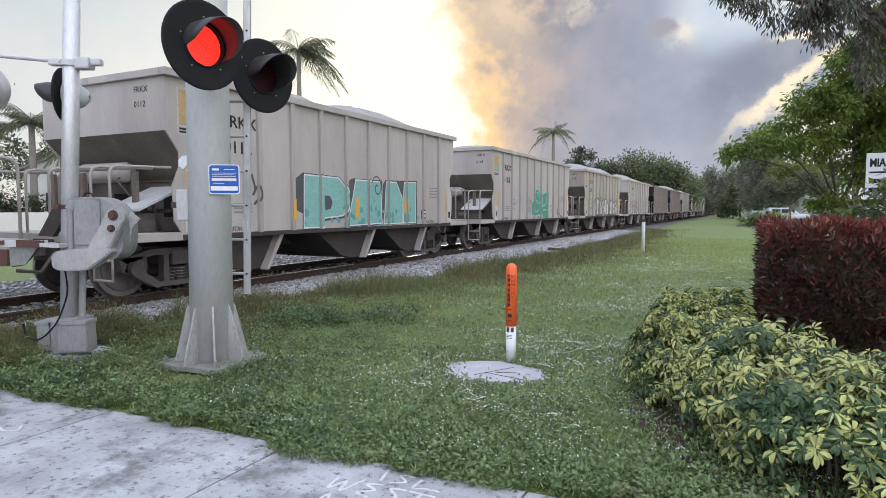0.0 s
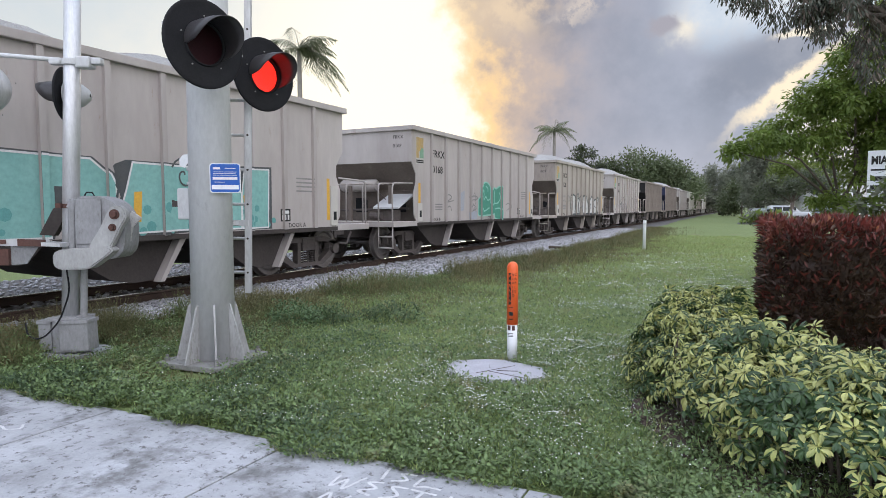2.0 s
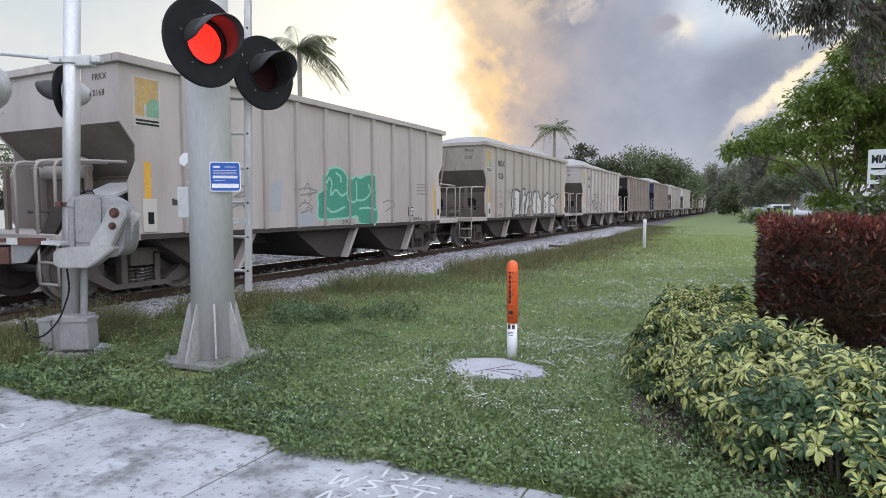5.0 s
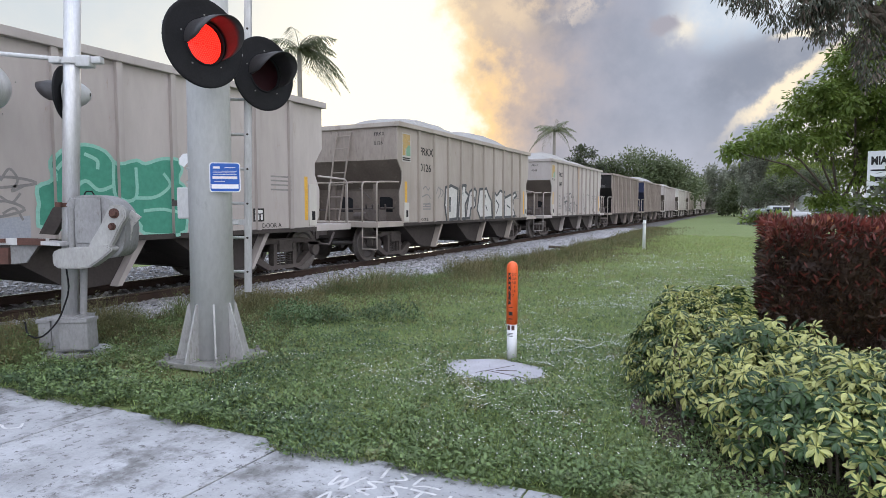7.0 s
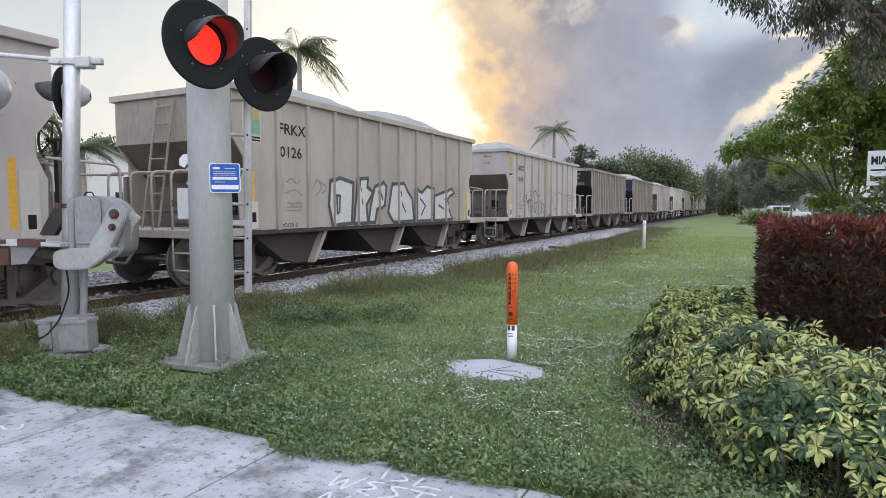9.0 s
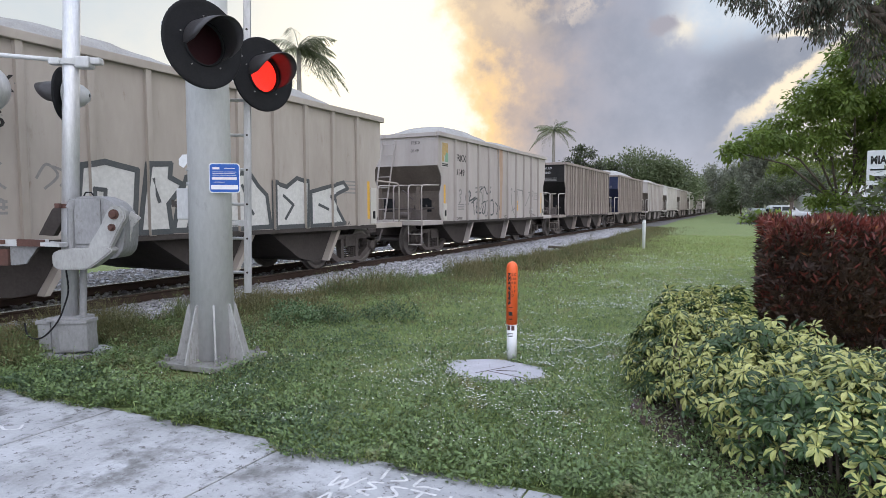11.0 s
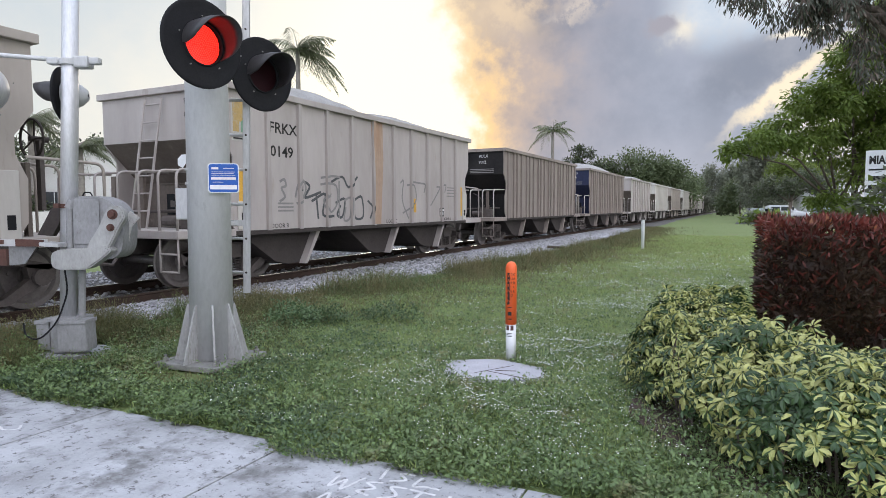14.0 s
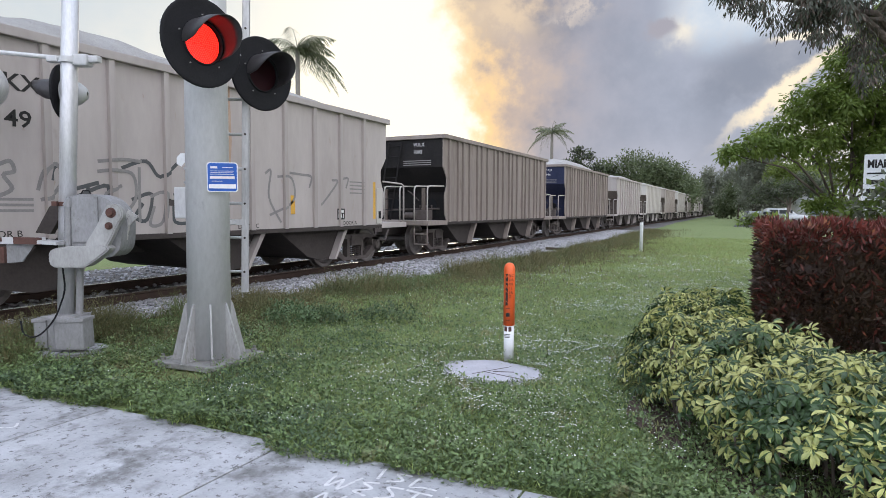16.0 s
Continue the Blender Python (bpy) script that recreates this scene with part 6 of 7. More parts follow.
tree("dark_tree", (-21.3, 85.5, 0), 8.8, [((-21.0, 85.4, 9.2), (1.7, 1.6, 0.9)), ((-22.4, 85.0, 7.6), (1.9, 1.6, 0.9)), ((-19.4, 86, 7.3), (1.7, 1.5, 0.9)), ((-21.0, 85, 5.8), (2.8, 2, 1.2)), ((-24.5, 84, 6.0), (2.0, 2, 1.1))], 4200, 0.42, ["leaf_dark", "leaf_far"], "dark open-branched tree behind the train", 0.26, 22)
tree("dark_tree", (-27.5, 84, 0), 6.0, [((-27.5, 84, 5.6), (2.8, 2, 1.6)), ((-25, 86, 5.0), (2.4, 2, 1.6))], 2600, 0.45, ["leaf_dark", "leaf_far"], "dark bushy tree below the palm", 0.26, 23)
tree("roadside_tree", (-47.5, 36.0, 0), 6.0, [((-48, 35, 6.2), (4.5, 3, 2.2)), ((-52, 30, 5.2), (4.2, 3, 2.4)), ((-46, 40, 5.0), (4.0, 3, 2.2))], 15000, 0.32, ["leaf_far", "leaf_dark"], "dark green tree behind the white house", 0.3, 24)
tree("shade_tree", (-39.6, 29.8, 0), 5.5, [((-39.8, 29.7, 5.2), (1.6, 1.5, 1.5)), ((-38.6, 30.9, 4.4), (1.5, 1.5, 1.5)), ((-37.2, 32.0, 4.8), (1.7, 1.5, 1.8)), ((-38.8, 30.4, 2.8), (2.6, 1.8, 1.6)), ((-36.4, 32.6, 3.0), (1.6, 1.5, 1.6))], 15000, 0.26, ["leaf_dark", "leaf_far"], "dense dark green tree screening the white house", 0.22, 27, lumps=50)
tree("garden_shrub", (-39.4, 19.5, 0), 2.4, [((-39.2, 16.5, 1.5), (0.9, 1.8, 1.2)), ((-39.4, 19.2, 1.8), (0.9, 1.7, 1.3)), ((-39.6, 21.8, 1.5), (0.9, 1.6, 1.1)), ((-39.0, 13.6, 1.7), (0.9, 1.8, 1.4))], 9000, 0.24, ["leaf_dark", "leaf_far"], "dark green shrubs along the garden wall", 0.1, 28, lumps=50)
# right of the line, far off
tree("casuarina_tree", (-5.6, 132, 0), 9.0, [((-6.4, 131.5, 6.6), (2.6, 2.5, 3.6)), ((-3.4, 133, 6.0), (2.6, 2.5, 4.0)), ((-8.6, 131, 4.6), (1.9, 2, 2.6)), ((-4.8, 130, 3.0), (4.5, 2, 2.4))], 14000, 0.5, ["leaf_pine"], "wispy grey-green pine-like tree", 0.35, 31)
tree("casuarina_tree", (0.6, 85, 0), 10.0, [((0.4, 84.7, 8.4), (1.6, 2, 2.6)), ((2.2, 85.6, 6.6), (1.9, 2, 2.4)), ((-0.6, 84, 5.6), (1.2, 2, 2.2)), ((1.2, 85, 3.4), (2.6, 2, 2.4)), ((3.8, 86, 4.2), (2.2, 2, 2.4))], 18000, 0.34, ["leaf_pine", "leaf_pine"], "tall soft grey-green tree by the car park", 0.3, 32, lumps=60)
tree("lime_tree", (3.6, 69.4, 0), 5.6, [((2.6, 69, 5.1), (1.4, 1.5, 1.2)), ((4.2, 69.6, 5.2), (1.5, 1.5, 1.2)), ((3.4, 69.3, 4.2), (2.1, 1.6, 1.2)), ((5.4, 70, 4.4), (1.2, 1.4, 1.1))], 11000, 0.24, ["leaf_lime", "leaf_lime"], "rounded yellow-green tree by the car park", 0.16, 33, lumps=60)
tree("grey_bush_tree", (3.2, 64, 0), 4.4, [((2.4, 64, 3.6), (1.7, 1.4, 1.0)), ((4.2, 64, 3.8), (1.7, 1.4, 1.1)), ((1.0, 64.5, 2.9), (1.4, 1.3, 0.8)), ((5.8, 65, 3.6), (1.6, 1.4, 1.1))], 8000, 0.24, ["leaf_pine", "leaf_far"], "grey-green spreading tree over parked cars", 0.14, 34)
tree("line_bush", (-1.5, 112, 0), 5.0, [((-1.5, 112, 3.2), (3.0, 3, 2.6)), ((-3.6, 113, 2.4), (2.0, 3, 2.2)), ((3.0, 112, 3.4), (3.4, 3, 3.0))], 7000, 0.45, ["leaf_far"], "dark green bushes near the end of the train", 0.2, 35)
tree("backdrop_trees", (16, 100, 0), 8.0, [((8, 98, 5), (6, 4, 4)), ((18, 102, 6), (8, 4, 5)), ((30, 104, 6), (9, 4, 5))], 6000, 0.8, ["leaf_far", "leaf_dark"], "dark green trees behind the car park", 0.4, 36)
# near tree at the right, with its arching branch
NEAR = [((1.55, 14.7, 3.3), (1.0, 0.9, 0.9)), ((2.4, 15.2, 4.0), (1.3, 1.0, 1.0)), ((0.75, 14.2, 3.05), (0.8, 0.6, 0.42)), ((0.1, 13.7, 2.88), (0.62, 0.5, 0.26)), ((-0.35, 13.4, 2.68), (0.28, 0.34, 0.22)),
        ((1.1, 14.5, 3.75), (0.6, 0.6, 0.45)), ((1.75, 14.8, 4.5), (0.6, 0.7, 0.55)), ((2.3, 15.0, 2.5), (1.0, 0.8, 0.7)), ((2.6, 15.0, 5.2), (0.9, 0.9, 0.8)),
        ((1.5, 14.5, 1.65), (0.55, 0.5, 0.3)), ((2.9, 15.2, 1.9), (0.7, 0.6, 0.7)), ((3.0, 15.6, 3.4), (1.1, 0.8, 1.4)), ((3.1, 15.4, 4.8), (1.2, 0.8, 1.0)), ((2.5, 15.3, 3.2), (0.7, 0.6, 1.0))]
tree("leafy_tree", (1.85, 14.8, 0), 3.6, [(c, tuple(v * 0.9 for v in h)) for c, h in NEAR], 46000, 0.12, ["leaf", "leaf", "leaf_lime", "leaf", "leaf"], "leafy green tree with several thin stems", 0.06, 41, stems=[(0.0, 0.0), (0.18, 0.1), (-0.15, 0.12), (0.3, -0.1)], droop=0.7, flat=0.42, lumps=34)
tree("drooping_tree", (2.9, 12.6, 0), 7.5, [((0.55, 11.7, 4.95), (0.7, 0.6, 0.42)), ((1.2, 11.9, 4.7), (0.6, 0.6, 0.7)), ((-0.1, 11.4, 5.1), (0.5, 0.5, 0.3)), ((1.9, 12.2, 5.2), (0.9, 0.8, 0.9)), ((1.6, 12.0, 3.95), (0.22, 0.3, 0.5)), ((2.3, 12.3, 4.4), (0.45, 0.5, 1.0)), ((2.6, 12.6, 6.2), (1.4, 1.2, 0.9)), ((0.9, 11.6, 5.7), (1.2, 0.9, 0.5))], 21000, 0.12, ["leaf_dark", "leaf_dark", "bark"], "dark tree with hanging foliage overhead", 0.17, 42, droop=1.7, flat=0.24)


def leaflet_fan(n, r, length, width, tone):
    """A whorl of n drooping leaflets, each folded along its midrib; halves are cream-yellow or green."""
    V, F, I = [], [], []
    for k in range(n):
        a = 2 * math.pi * (k + r.uniform(-0.25, 0.25)) / n
        L, B = length * r.uniform(0.7, 1.15), width * r.uniform(0.8, 1.2)
        d = np.array([math.cos(a), math.sin(a), r.uniform(-0.75, 0.1)])
        s = np.array([-math.sin(a), math.cos(a), r.uniform(-0.25, 0.25)])
        z = np.array([0, 0, 1.0])
        rib = [d * L * 0.16, d * L * 0.62 - z * 0.02 * L, d * L - z * 0.2 * L]
        u = r.random()
        pair = (1, 1) if u > tone else (0, 0) if u < tone * 0.55 else (0, 1) if u < tone * 0.78 else (1, 0)
        o = len(V)
        V += rib
        for q in (-1, 1):
            V += [d * L * 0.42 + s * B * 0.40 * q + z * 0.07 * L, d * L * 0.74 + s * B * 0.5 * q + z * 0.03 * L, d * L * 0.93 + s * B * 0.27 * q - z * 0.09 * L]
        F += [(o, o + 1, o + 4, o + 3), (o + 1, o + 2, o + 5, o + 4), (o, o + 6, o + 7, o + 1), (o + 1, o + 7, o + 8, o + 2)]
        I += [pair[0], pair[0], pair[1], pair[1]]
    return np.array(V), F, I


HEDGE = [(-1.08, 6.55), (-0.98, 5.6), (-0.62, 4.75), (-0.30, 4.22), (0.0, 3.86), (0.3, 3.6), (0.75, 3.42), (1.6, 3.5), (2.6, 3.9), (2.4, 4.65), (0.86, 5.3), (0.44, 5.75), (0.14, 6.4), (0.12, 7.6), (0.05, 8.35), (-0.75, 7.8)]


def inside(p, poly):
    hit = False
    for (x0, y0), (x1, y1) in zip(poly, poly[1:] + poly[:1]):
        if (y0 > p[1]) != (y1 > p[1]) and p[0] < x0 + (p[1] - y0) * (x1 - x0) / (y1 - y0):
            hit = not hit
    return hit


def edge_far(p, poly):
    best = 9.0
    for (x0, y0), (x1, y1) in zip(poly, poly[1:] + poly[:1]):
        dx, dy = x1 - x0, y1 - y0
        u = max(0, min(1, ((p[0] - x0) * dx + (p[1] - y0) * dy) / (dx * dx + dy * dy)))
        best = min(best, math.hypot(p[0] - x0 - u * dx, p[1] - y0 - u * dy))
    return best


def yellow_hedge():
    r = random.Random(12)
    h = thing("variegated_hedge", pose(0, 0, 0), "low yellow-green variegated umbrella-leaf hedge", "hedge")
    mats = [M["hedge_yellow"], M["hedge_dark"]]
    kinds = []
    for k in range(9):
        V, F, I = leaflet_fan(7 + k % 3, r, 0.090, 0.031, (0.95, 0.8, 0.9, 0.7, 0.85, 0.6, 0.25, 0.08, 0.02)[k])
        me = bpy.data.meshes.new("leaf_whorl")
        me.from_pydata(V.tolist(), [], F)
        for q in mats:
            me.materials.append(q)
        me.polygons.foreach_set("material_index", I)
        kinds.append((me, V, F, I))
    spots = []
    while len(spots) < 4900:
        p = (r.uniform(-1.3, 2.6), r.uniform(2.7, 8.4))
        if not inside(p, HEDGE):
            continue
        e = edge_far(p, HEDGE)
        top = 0.60 * min(1, 0.45 + e / 0.35) + 0.13 * noise.noise(Vector((p[0] * 2.2, p[1] * 2.2, 3))) + 0.13 * noise.noise(Vector((p[0] * 5, p[1] * 5, 5)))
        if e < 0.45 and r.random() < 0.7:
            z = (0.16 + 0.84 * r.random() ** 0.7) * top
            if z < 0.36 and noise.noise(Vector((p[0] * 2.6, p[1] * 2.6, 9 + z * 3))) > -0.02:
                continue
        else:
            if noise.noise(Vector((p[0] * 4.2, p[1] * 4.2, 7))) > 0.28 and r.random() < 0.85:
                continue
            z = top * r.uniform(0.7, 1.1)
        spots.append((p[0], p[1], z, e))
    spots.sort(key=lambda s: s[0] ** 2 + s[1] ** 2 - 4 * s[2])
    Vs, Fs, Is, off = [], [], [], 0
    for k, (x, y, z, e) in enumerate(spots):
        tilt = r.uniform(0, 45) + (35 if e < 0.3 else 0)
        away = math.degrees(math.atan2(y - 5.6, x - 0.6))
        m = pose(x, y, z, 0, 0, away) @ pose(0, 0, 0, 0, tilt * r.uniform(0.5, 1.1), 0) @ pose(0, 0, 0, r.uniform(-30, 30), 0, r.uniform(0, 360))
        s = r.uniform(0.55, 1.0)
        tone = noise.noise(Vector((x * 2.6, y * 2.6, z * 3 + 4))) + r.uniform(-0.35, 0.35)
        me, V, F, I = kinds[r.randrange(5) if tone > 0.02 else 2 + r.randrange(5) if tone > -0.3 else 6 + r.randrange(3)]
        if k < 240:
            o = new("leaf_whorl", me)
            o.parent = h
            o.matrix_basis = m @ Matrix.Diagonal((s, s, s, 1))
        else:
            A = np.array(m)[:3]
            Vs.append((V * s) @ A[:, :3].T + A[:, 3])
            Fs += [tuple(i + off for i in f) for f in F]
            Is += I
            off += len(V)
    raw("leaf_mass", np.concatenate(Vs), Fs, mats, h, Is, kind="stuff")
    bm = bmesh.new()
    for k in range(300):
        s = spots[r.randrange(len(spots))]
        f = Vector((s[0] + r.uniform(-0.12, 0.12), s[1] + r.uniform(-0.12, 0.12), -0.02))
        if edge_far(f, HEDGE) < 0.12 or not inside(f, HEDGE):
            continue
        t = Vector(s[:3])
        tube(bm, [f, f.lerp(t, 0.5) + Vector((r.uniform(-0.06, 0.06), r.uniform(-0.06, 0.06), 0)), t], [0.012, 0.008, 0.004], 5)
    part("twig_growth", bm, M["bark"], h, "grey-brown twigs")["kind"] = "stuff"
    # bare mulch under and before it
    bm = bmesh.new()
    pts = [(x - (0.17 if y < 4.9 and x < 0.5 else -0.12 if x < 0.5 else 0), y - 0.03) for x, y in HEDGE]
    vs = [bm.verts.new((x, max(y, 3.42), 0.03)) for x, y in pts]
    bm.faces.new(vs)
    bmesh.ops.triangulate(bm, faces=bm.faces)
    bmesh.ops.subdivide_edges(bm, edges=bm.edges, cuts=5, use_grid_fill=True)
    for v in bm.verts:
        v.co.z += 0.02 * noise.noise(v.co * 5)
    mu = part("mulch_bed", bm, M["dirt"], None, "")
    tagged(mu, "dark brown bare soil under the hedge", "soil bed", kind="structure")


def red_hedge():
    r = np.random.default_rng(77)
    h = thing("croton_hedge", pose(0, 0, 0), "clipped dark red and bronze croton hedge", "hedge")
    x0, x1, y0, y1, zt = 0.19, 3.4, 7.75, 9.6, 1.40
    n = 15000
    face = r.random(n)
    P = np.stack([r.uniform(x0, x1, n), r.uniform(y0, y1, n), r.uniform(0.05, zt, n)], 1)
    N = np.zeros((n, 3))
    f, l, t = face < 0.5, (face >= 0.5) & (face < 0.72), face >= 0.72
    P[f, 1] = y0 + r.random(f.sum()) ** 2 * 0.25
    N[f] = (0, -1, 0.25)
    P[l, 0] = x0 + r.random(l.sum()) ** 2 * 0.22
    N[l] = (-1, 0, 0.25)
    P[t, 2] = zt - r.random(t.sum()) ** 2 * 0.15
    N[t] = (0, -0.1, 1)
    P[:, 1] += 0.06 * np.sin(P[:, 0] * 7 + P[:, 2] * 5)
    P[:, 0] += 0.06 * np.sin(P[:, 1] * 6 + P[:, 2] * 8)
    P[:, 2] += 0.03 * np.sin(P[:, 0] * 9) * (P[:, 2] > 1.2)
    D = N + r.normal(size=(n, 3)) * 0.55 + np.array([0, 0, 0.25])
    V, F = quads(P, D, ball(n, r) + N, r.uniform(0.07, 0.15, n), r.uniform(0.02, 0.036, n))
    # Red crowds the top; shaded leaf colour takes over down the faces.
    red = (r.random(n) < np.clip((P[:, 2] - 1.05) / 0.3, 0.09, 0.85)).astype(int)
    raw("leaf_mass", V, F, [M["croton_shaded"], M["croton_red"]], h, red, kind="stuff")
    # Rough solid core; its dark colour stands for shade among the inner leaves.
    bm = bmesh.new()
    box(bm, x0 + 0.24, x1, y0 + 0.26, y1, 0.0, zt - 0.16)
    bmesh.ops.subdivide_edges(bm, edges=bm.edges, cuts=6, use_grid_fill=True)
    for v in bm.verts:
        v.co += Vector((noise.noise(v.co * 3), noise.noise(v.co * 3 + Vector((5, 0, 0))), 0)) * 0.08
    part("inner_growth", bm, M["croton_shaded"], h, "solid dark core standing in for the shaded inside")
    # single showy leaves on the nearest face
    bm = bmesh.new()
    prism(bm, [(0, 0), (0.011, 0.03), (0.009, 0.065), (0, 0.095), (-0.009, 0.065), (-0.011, 0.03)], "y", 0, 0.002)
    me = bpy.data.meshes.new("leaf")
    bm.to_mesh(me)
    bm.free()
    me.materials.append(M["croton_red"])
    for k in range(220):
        o = new("leaf", me)
        o.parent = h
        z = 0.35 + 1.05 * r.random() ** 0.6
        if k % 3:
            o.matrix_basis = pose(x0 + (x1 - 1.6 - x0) * r.random(), y0 - 0.03 - 0.03 * r.random(), z, r.uniform(-10, 70), r.uniform(-50, 50), r.uniform(-40, 40))
        else:
            o.matrix_basis = pose(x0 - 0.03, y0 + 1.2 * r.random(), z, r.uniform(-40, 40), r.uniform(-70, 10), r.uniform(50, 130))


yellow_hedge()
red_hedge()


def soft_noise(x, y, size, seed):
    """Smooth noise from 0 to 1 over the plan, with lumps of about the given size."""
    g = np.random.default_rng(seed).random((256, 256))
    u, v = np.asarray(x) / size + 97.3, np.asarray(y) / size + 41.7
    i, j = np.floor(u).astype(int), np.floor(v).astype(int)
    a, b = u - i, v - j
    a, b = a * a * (3 - 2 * a), b * b * (3 - 2 * b)
    at = lambda p, q: g[p % 256, q % 256]
    return (at(i, j) * (1 - a) + at(i + 1, j) * a) * (1 - b) + (at(i, j + 1) * (1 - a) + at(i + 1, j + 1) * a) * b


def mound(x, y):
    """Height of the matted growth over the soil: cushions a hand wide on broader swells."""
    a, b, c = soft_noise(x, y, 0.17, 3), soft_noise(x, y, 0.5, 4), soft_noise(x, y, 1.6, 5)
    return 0.012 + 0.10 * a * (0.25 + b) * (0.35 + c) * np.clip(1.15 - (y - 3) * 0.035, 0.45, 1.15)


def lawn_cover():
    """Blades, small broad leaves and white blossoms of the lawn."""
    r = np.random.default_rng(5)

    def scatter(n, y0, y1, power):
        y = y0 + (y1 - y0) * r.random(n) ** power
        lo = np.array([toe(v) for v in y]) + 0.1
        hi = np.where(y < 7.5, 0.6, 0.2 + y * 0.20)
        x = lo + (hi - lo) * r.random(n)
        rag = 0.05 * np.sin(x * 9 + y * 4)
        keep = ~((np.hypot((x + 2.17) / 0.50, (y - 5.43) / 0.36) < 0.95 + rag) | ((np.abs(x + 4.914) < 0.43) & (np.abs(y - 4.488) < 0.43)) | (np.hypot(x + 4.7, y - 3.95) < 0.22) | (np.hypot(x + 6.45, y - 4.0) < 0.36))
        # the ragged edge over the slabs
        edge = 2.99 + 0.041 * (x + 4.45) + 0.26 * (soft_noise(x, x * 0, 0.6, 8) - 0.5) + 0.14 * (soft_noise(x, x * 0, 0.14, 9) - 0.5)
        keep &= y > edge
        return x[keep], y[keep]

    # short blades
    x, y = scatter(250000, 2.8, 36, 2.1)
    k = r.random(len(x)) < 0.35 + 0.75 * soft_noise(x, y, 0.9, 11)
    x, y = x[k], y[k]
    n = len(x)
    far = 1 + np.clip((y - 6) * 0.09, 0, 1.6)
    P = np.stack([x, y, mound(x, y) * 0.5 * r.random(n) - 0.005], 1)
    D = np.stack([r.normal(size=n) * 0.6, r.normal(size=n) * 0.6, np.ones(n)], 1)
    V, F = quads(P, D, ball(n, r), r.uniform(0.025, 0.075, n) * far ** 0.4, r.uniform(0.004, 0.008, n) * far)
    g = raw("grass", V, F, M["grass"], None, kind="stuff")
    tagged(g, "short green lawn grass with broad-leaved weeds", "grass")
    # broad leaves matted over cushions
    x, y = scatter(330000, 2.8, 17, 1.9)
    k = r.random(len(x)) < 0.25 + 0.9 * soft_noise(x, y, 0.6, 12)
    x, y = x[k], y[k]
    n = len(x)
    P = np.stack([x, y, mound(x, y) * np.sqrt(r.random(n))], 1)
    D = np.stack([r.normal(size=n), r.normal(size=n), r.uniform(-0.1, 0.9, n)], 1)
    grow = np.clip(1.25 - 0.10 * (y - 3), 0.75, 1.25)
    V, F = quads(P, D, ball(n, r) * 0.45 + np.array([0, 0, 1.0]), r.uniform(0.016, 0.04, n) * grow, r.uniform(0.009, 0.019, n) * grow)
    dark = (soft_noise(x, y, 0.8, 13) + 0.25 * r.random(n) > 0.74).astype(int)
    g = raw("lawn_weeds", V, F, [M["weed_green"], M["weed_dark"]], None, dark, kind="stuff")
    tagged(g, "small broad green leaves creeping through the lawn", "ground cover")
    # leafy tufts, thickest towards the pavement
    x, y = scatter(4200, 2.8, 13, 2.2)
    n, per = len(x), 20
    X = np.repeat(x, per) + r.normal(size=n * per) * 0.05
    Y = np.repeat(y, per) + r.normal(size=n * per) * 0.05
    ht = np.repeat(np.clip(0.11 - 0.012 * (y - 3) + 0.03 * r.normal(size=n), 0.03, 0.16) * (1 + 0.35 * (x < -4.2)), per) * r.random(n * per)
    D = np.stack([X - np.repeat(x, per), Y - np.repeat(y, per), np.full(n * per, 0.02)], 1) + r.normal(size=(n * per, 3)) * 0.02
    V, F = quads(np.stack([X, Y, ht], 1), D, ball(n * per, r) * 0.4 + np.array([0, 0, 1.0]), r.uniform(0.022, 0.05, n * per), r.uniform(0.012, 0.025, n * per))
    g = raw("leafy_tufts", V, F, M["weed_green"], None, kind="stuff")
    tagged(g, "leafy green weed tufts along the pavement edge", "ground cover")
    # blossoms in drifts
    x, y = scatter(110000, 3.3, 22, 1.3)
    d = soft_noise(x, y, 1.1, 21) * 0.7 + soft_noise(x, y, 0.3, 22) * 0.5
    k = d > r.uniform(0.42, 1.05, len(d))
    k &= r.random(len(d)) < np.clip(0.12 + (x + 4.6) * 0.30, 0.05, 0.9) * np.clip(1.35 - 0.06 * y, 0.25, 1) * np.clip((y - 3.0) * 0.55, 0.2, 1)
    k |= r.random(len(d)) < 0.012
    x, y = x[k], y[k]
    n = len(x)
    z, s = mound(x, y) + 0.012 * r.random(n) + 0.004, r.uniform(0.0022, 0.0055, n) + 0.0004 * y
    V, F = [], []
    for a, b, c, q, w in zip(x.tolist(), y.tolist(), z.tolist(), s.tolist(), r.uniform(0, 6.28, n).tolist()):
        o = len(V)
        V += [(a + q * math.cos(w + t * 1.2566) * e, b + q * math.sin(w + t * 1.2566) * e, c + (0.003 if e < 1 else 0)) for t, e in ((0, 1), (1, 1.1), (2, 0.9), (3, 1.05), (4, 0.95))]
        V.append((a, b, c + q * 0.8))
        F += [(o + t, o + (t + 1) % 5, o + 5) for t in range(5)]
    g = raw("clover_blossoms", V, F, M["flower"], None, kind="stuff")
    tagged(g, "tiny white blossoms scattered over the lawn", "flowers")

    def off_bases(x, y):
        return (np.hypot(x + 6.45, y - 4.08) > 0.42) & (np.hypot(x + 4.95, y - 4.47) > 0.5)

    # tall growth along the stones, in bushy clumps: stalks and the small leaves on them
    n = 46000
    y = 3.4 + 34 * r.random(n) ** 1.7
    t = np.array([toe(v) for v in y])
    x = t + 0.05 + r.gamma(1.8, 0.42, n)
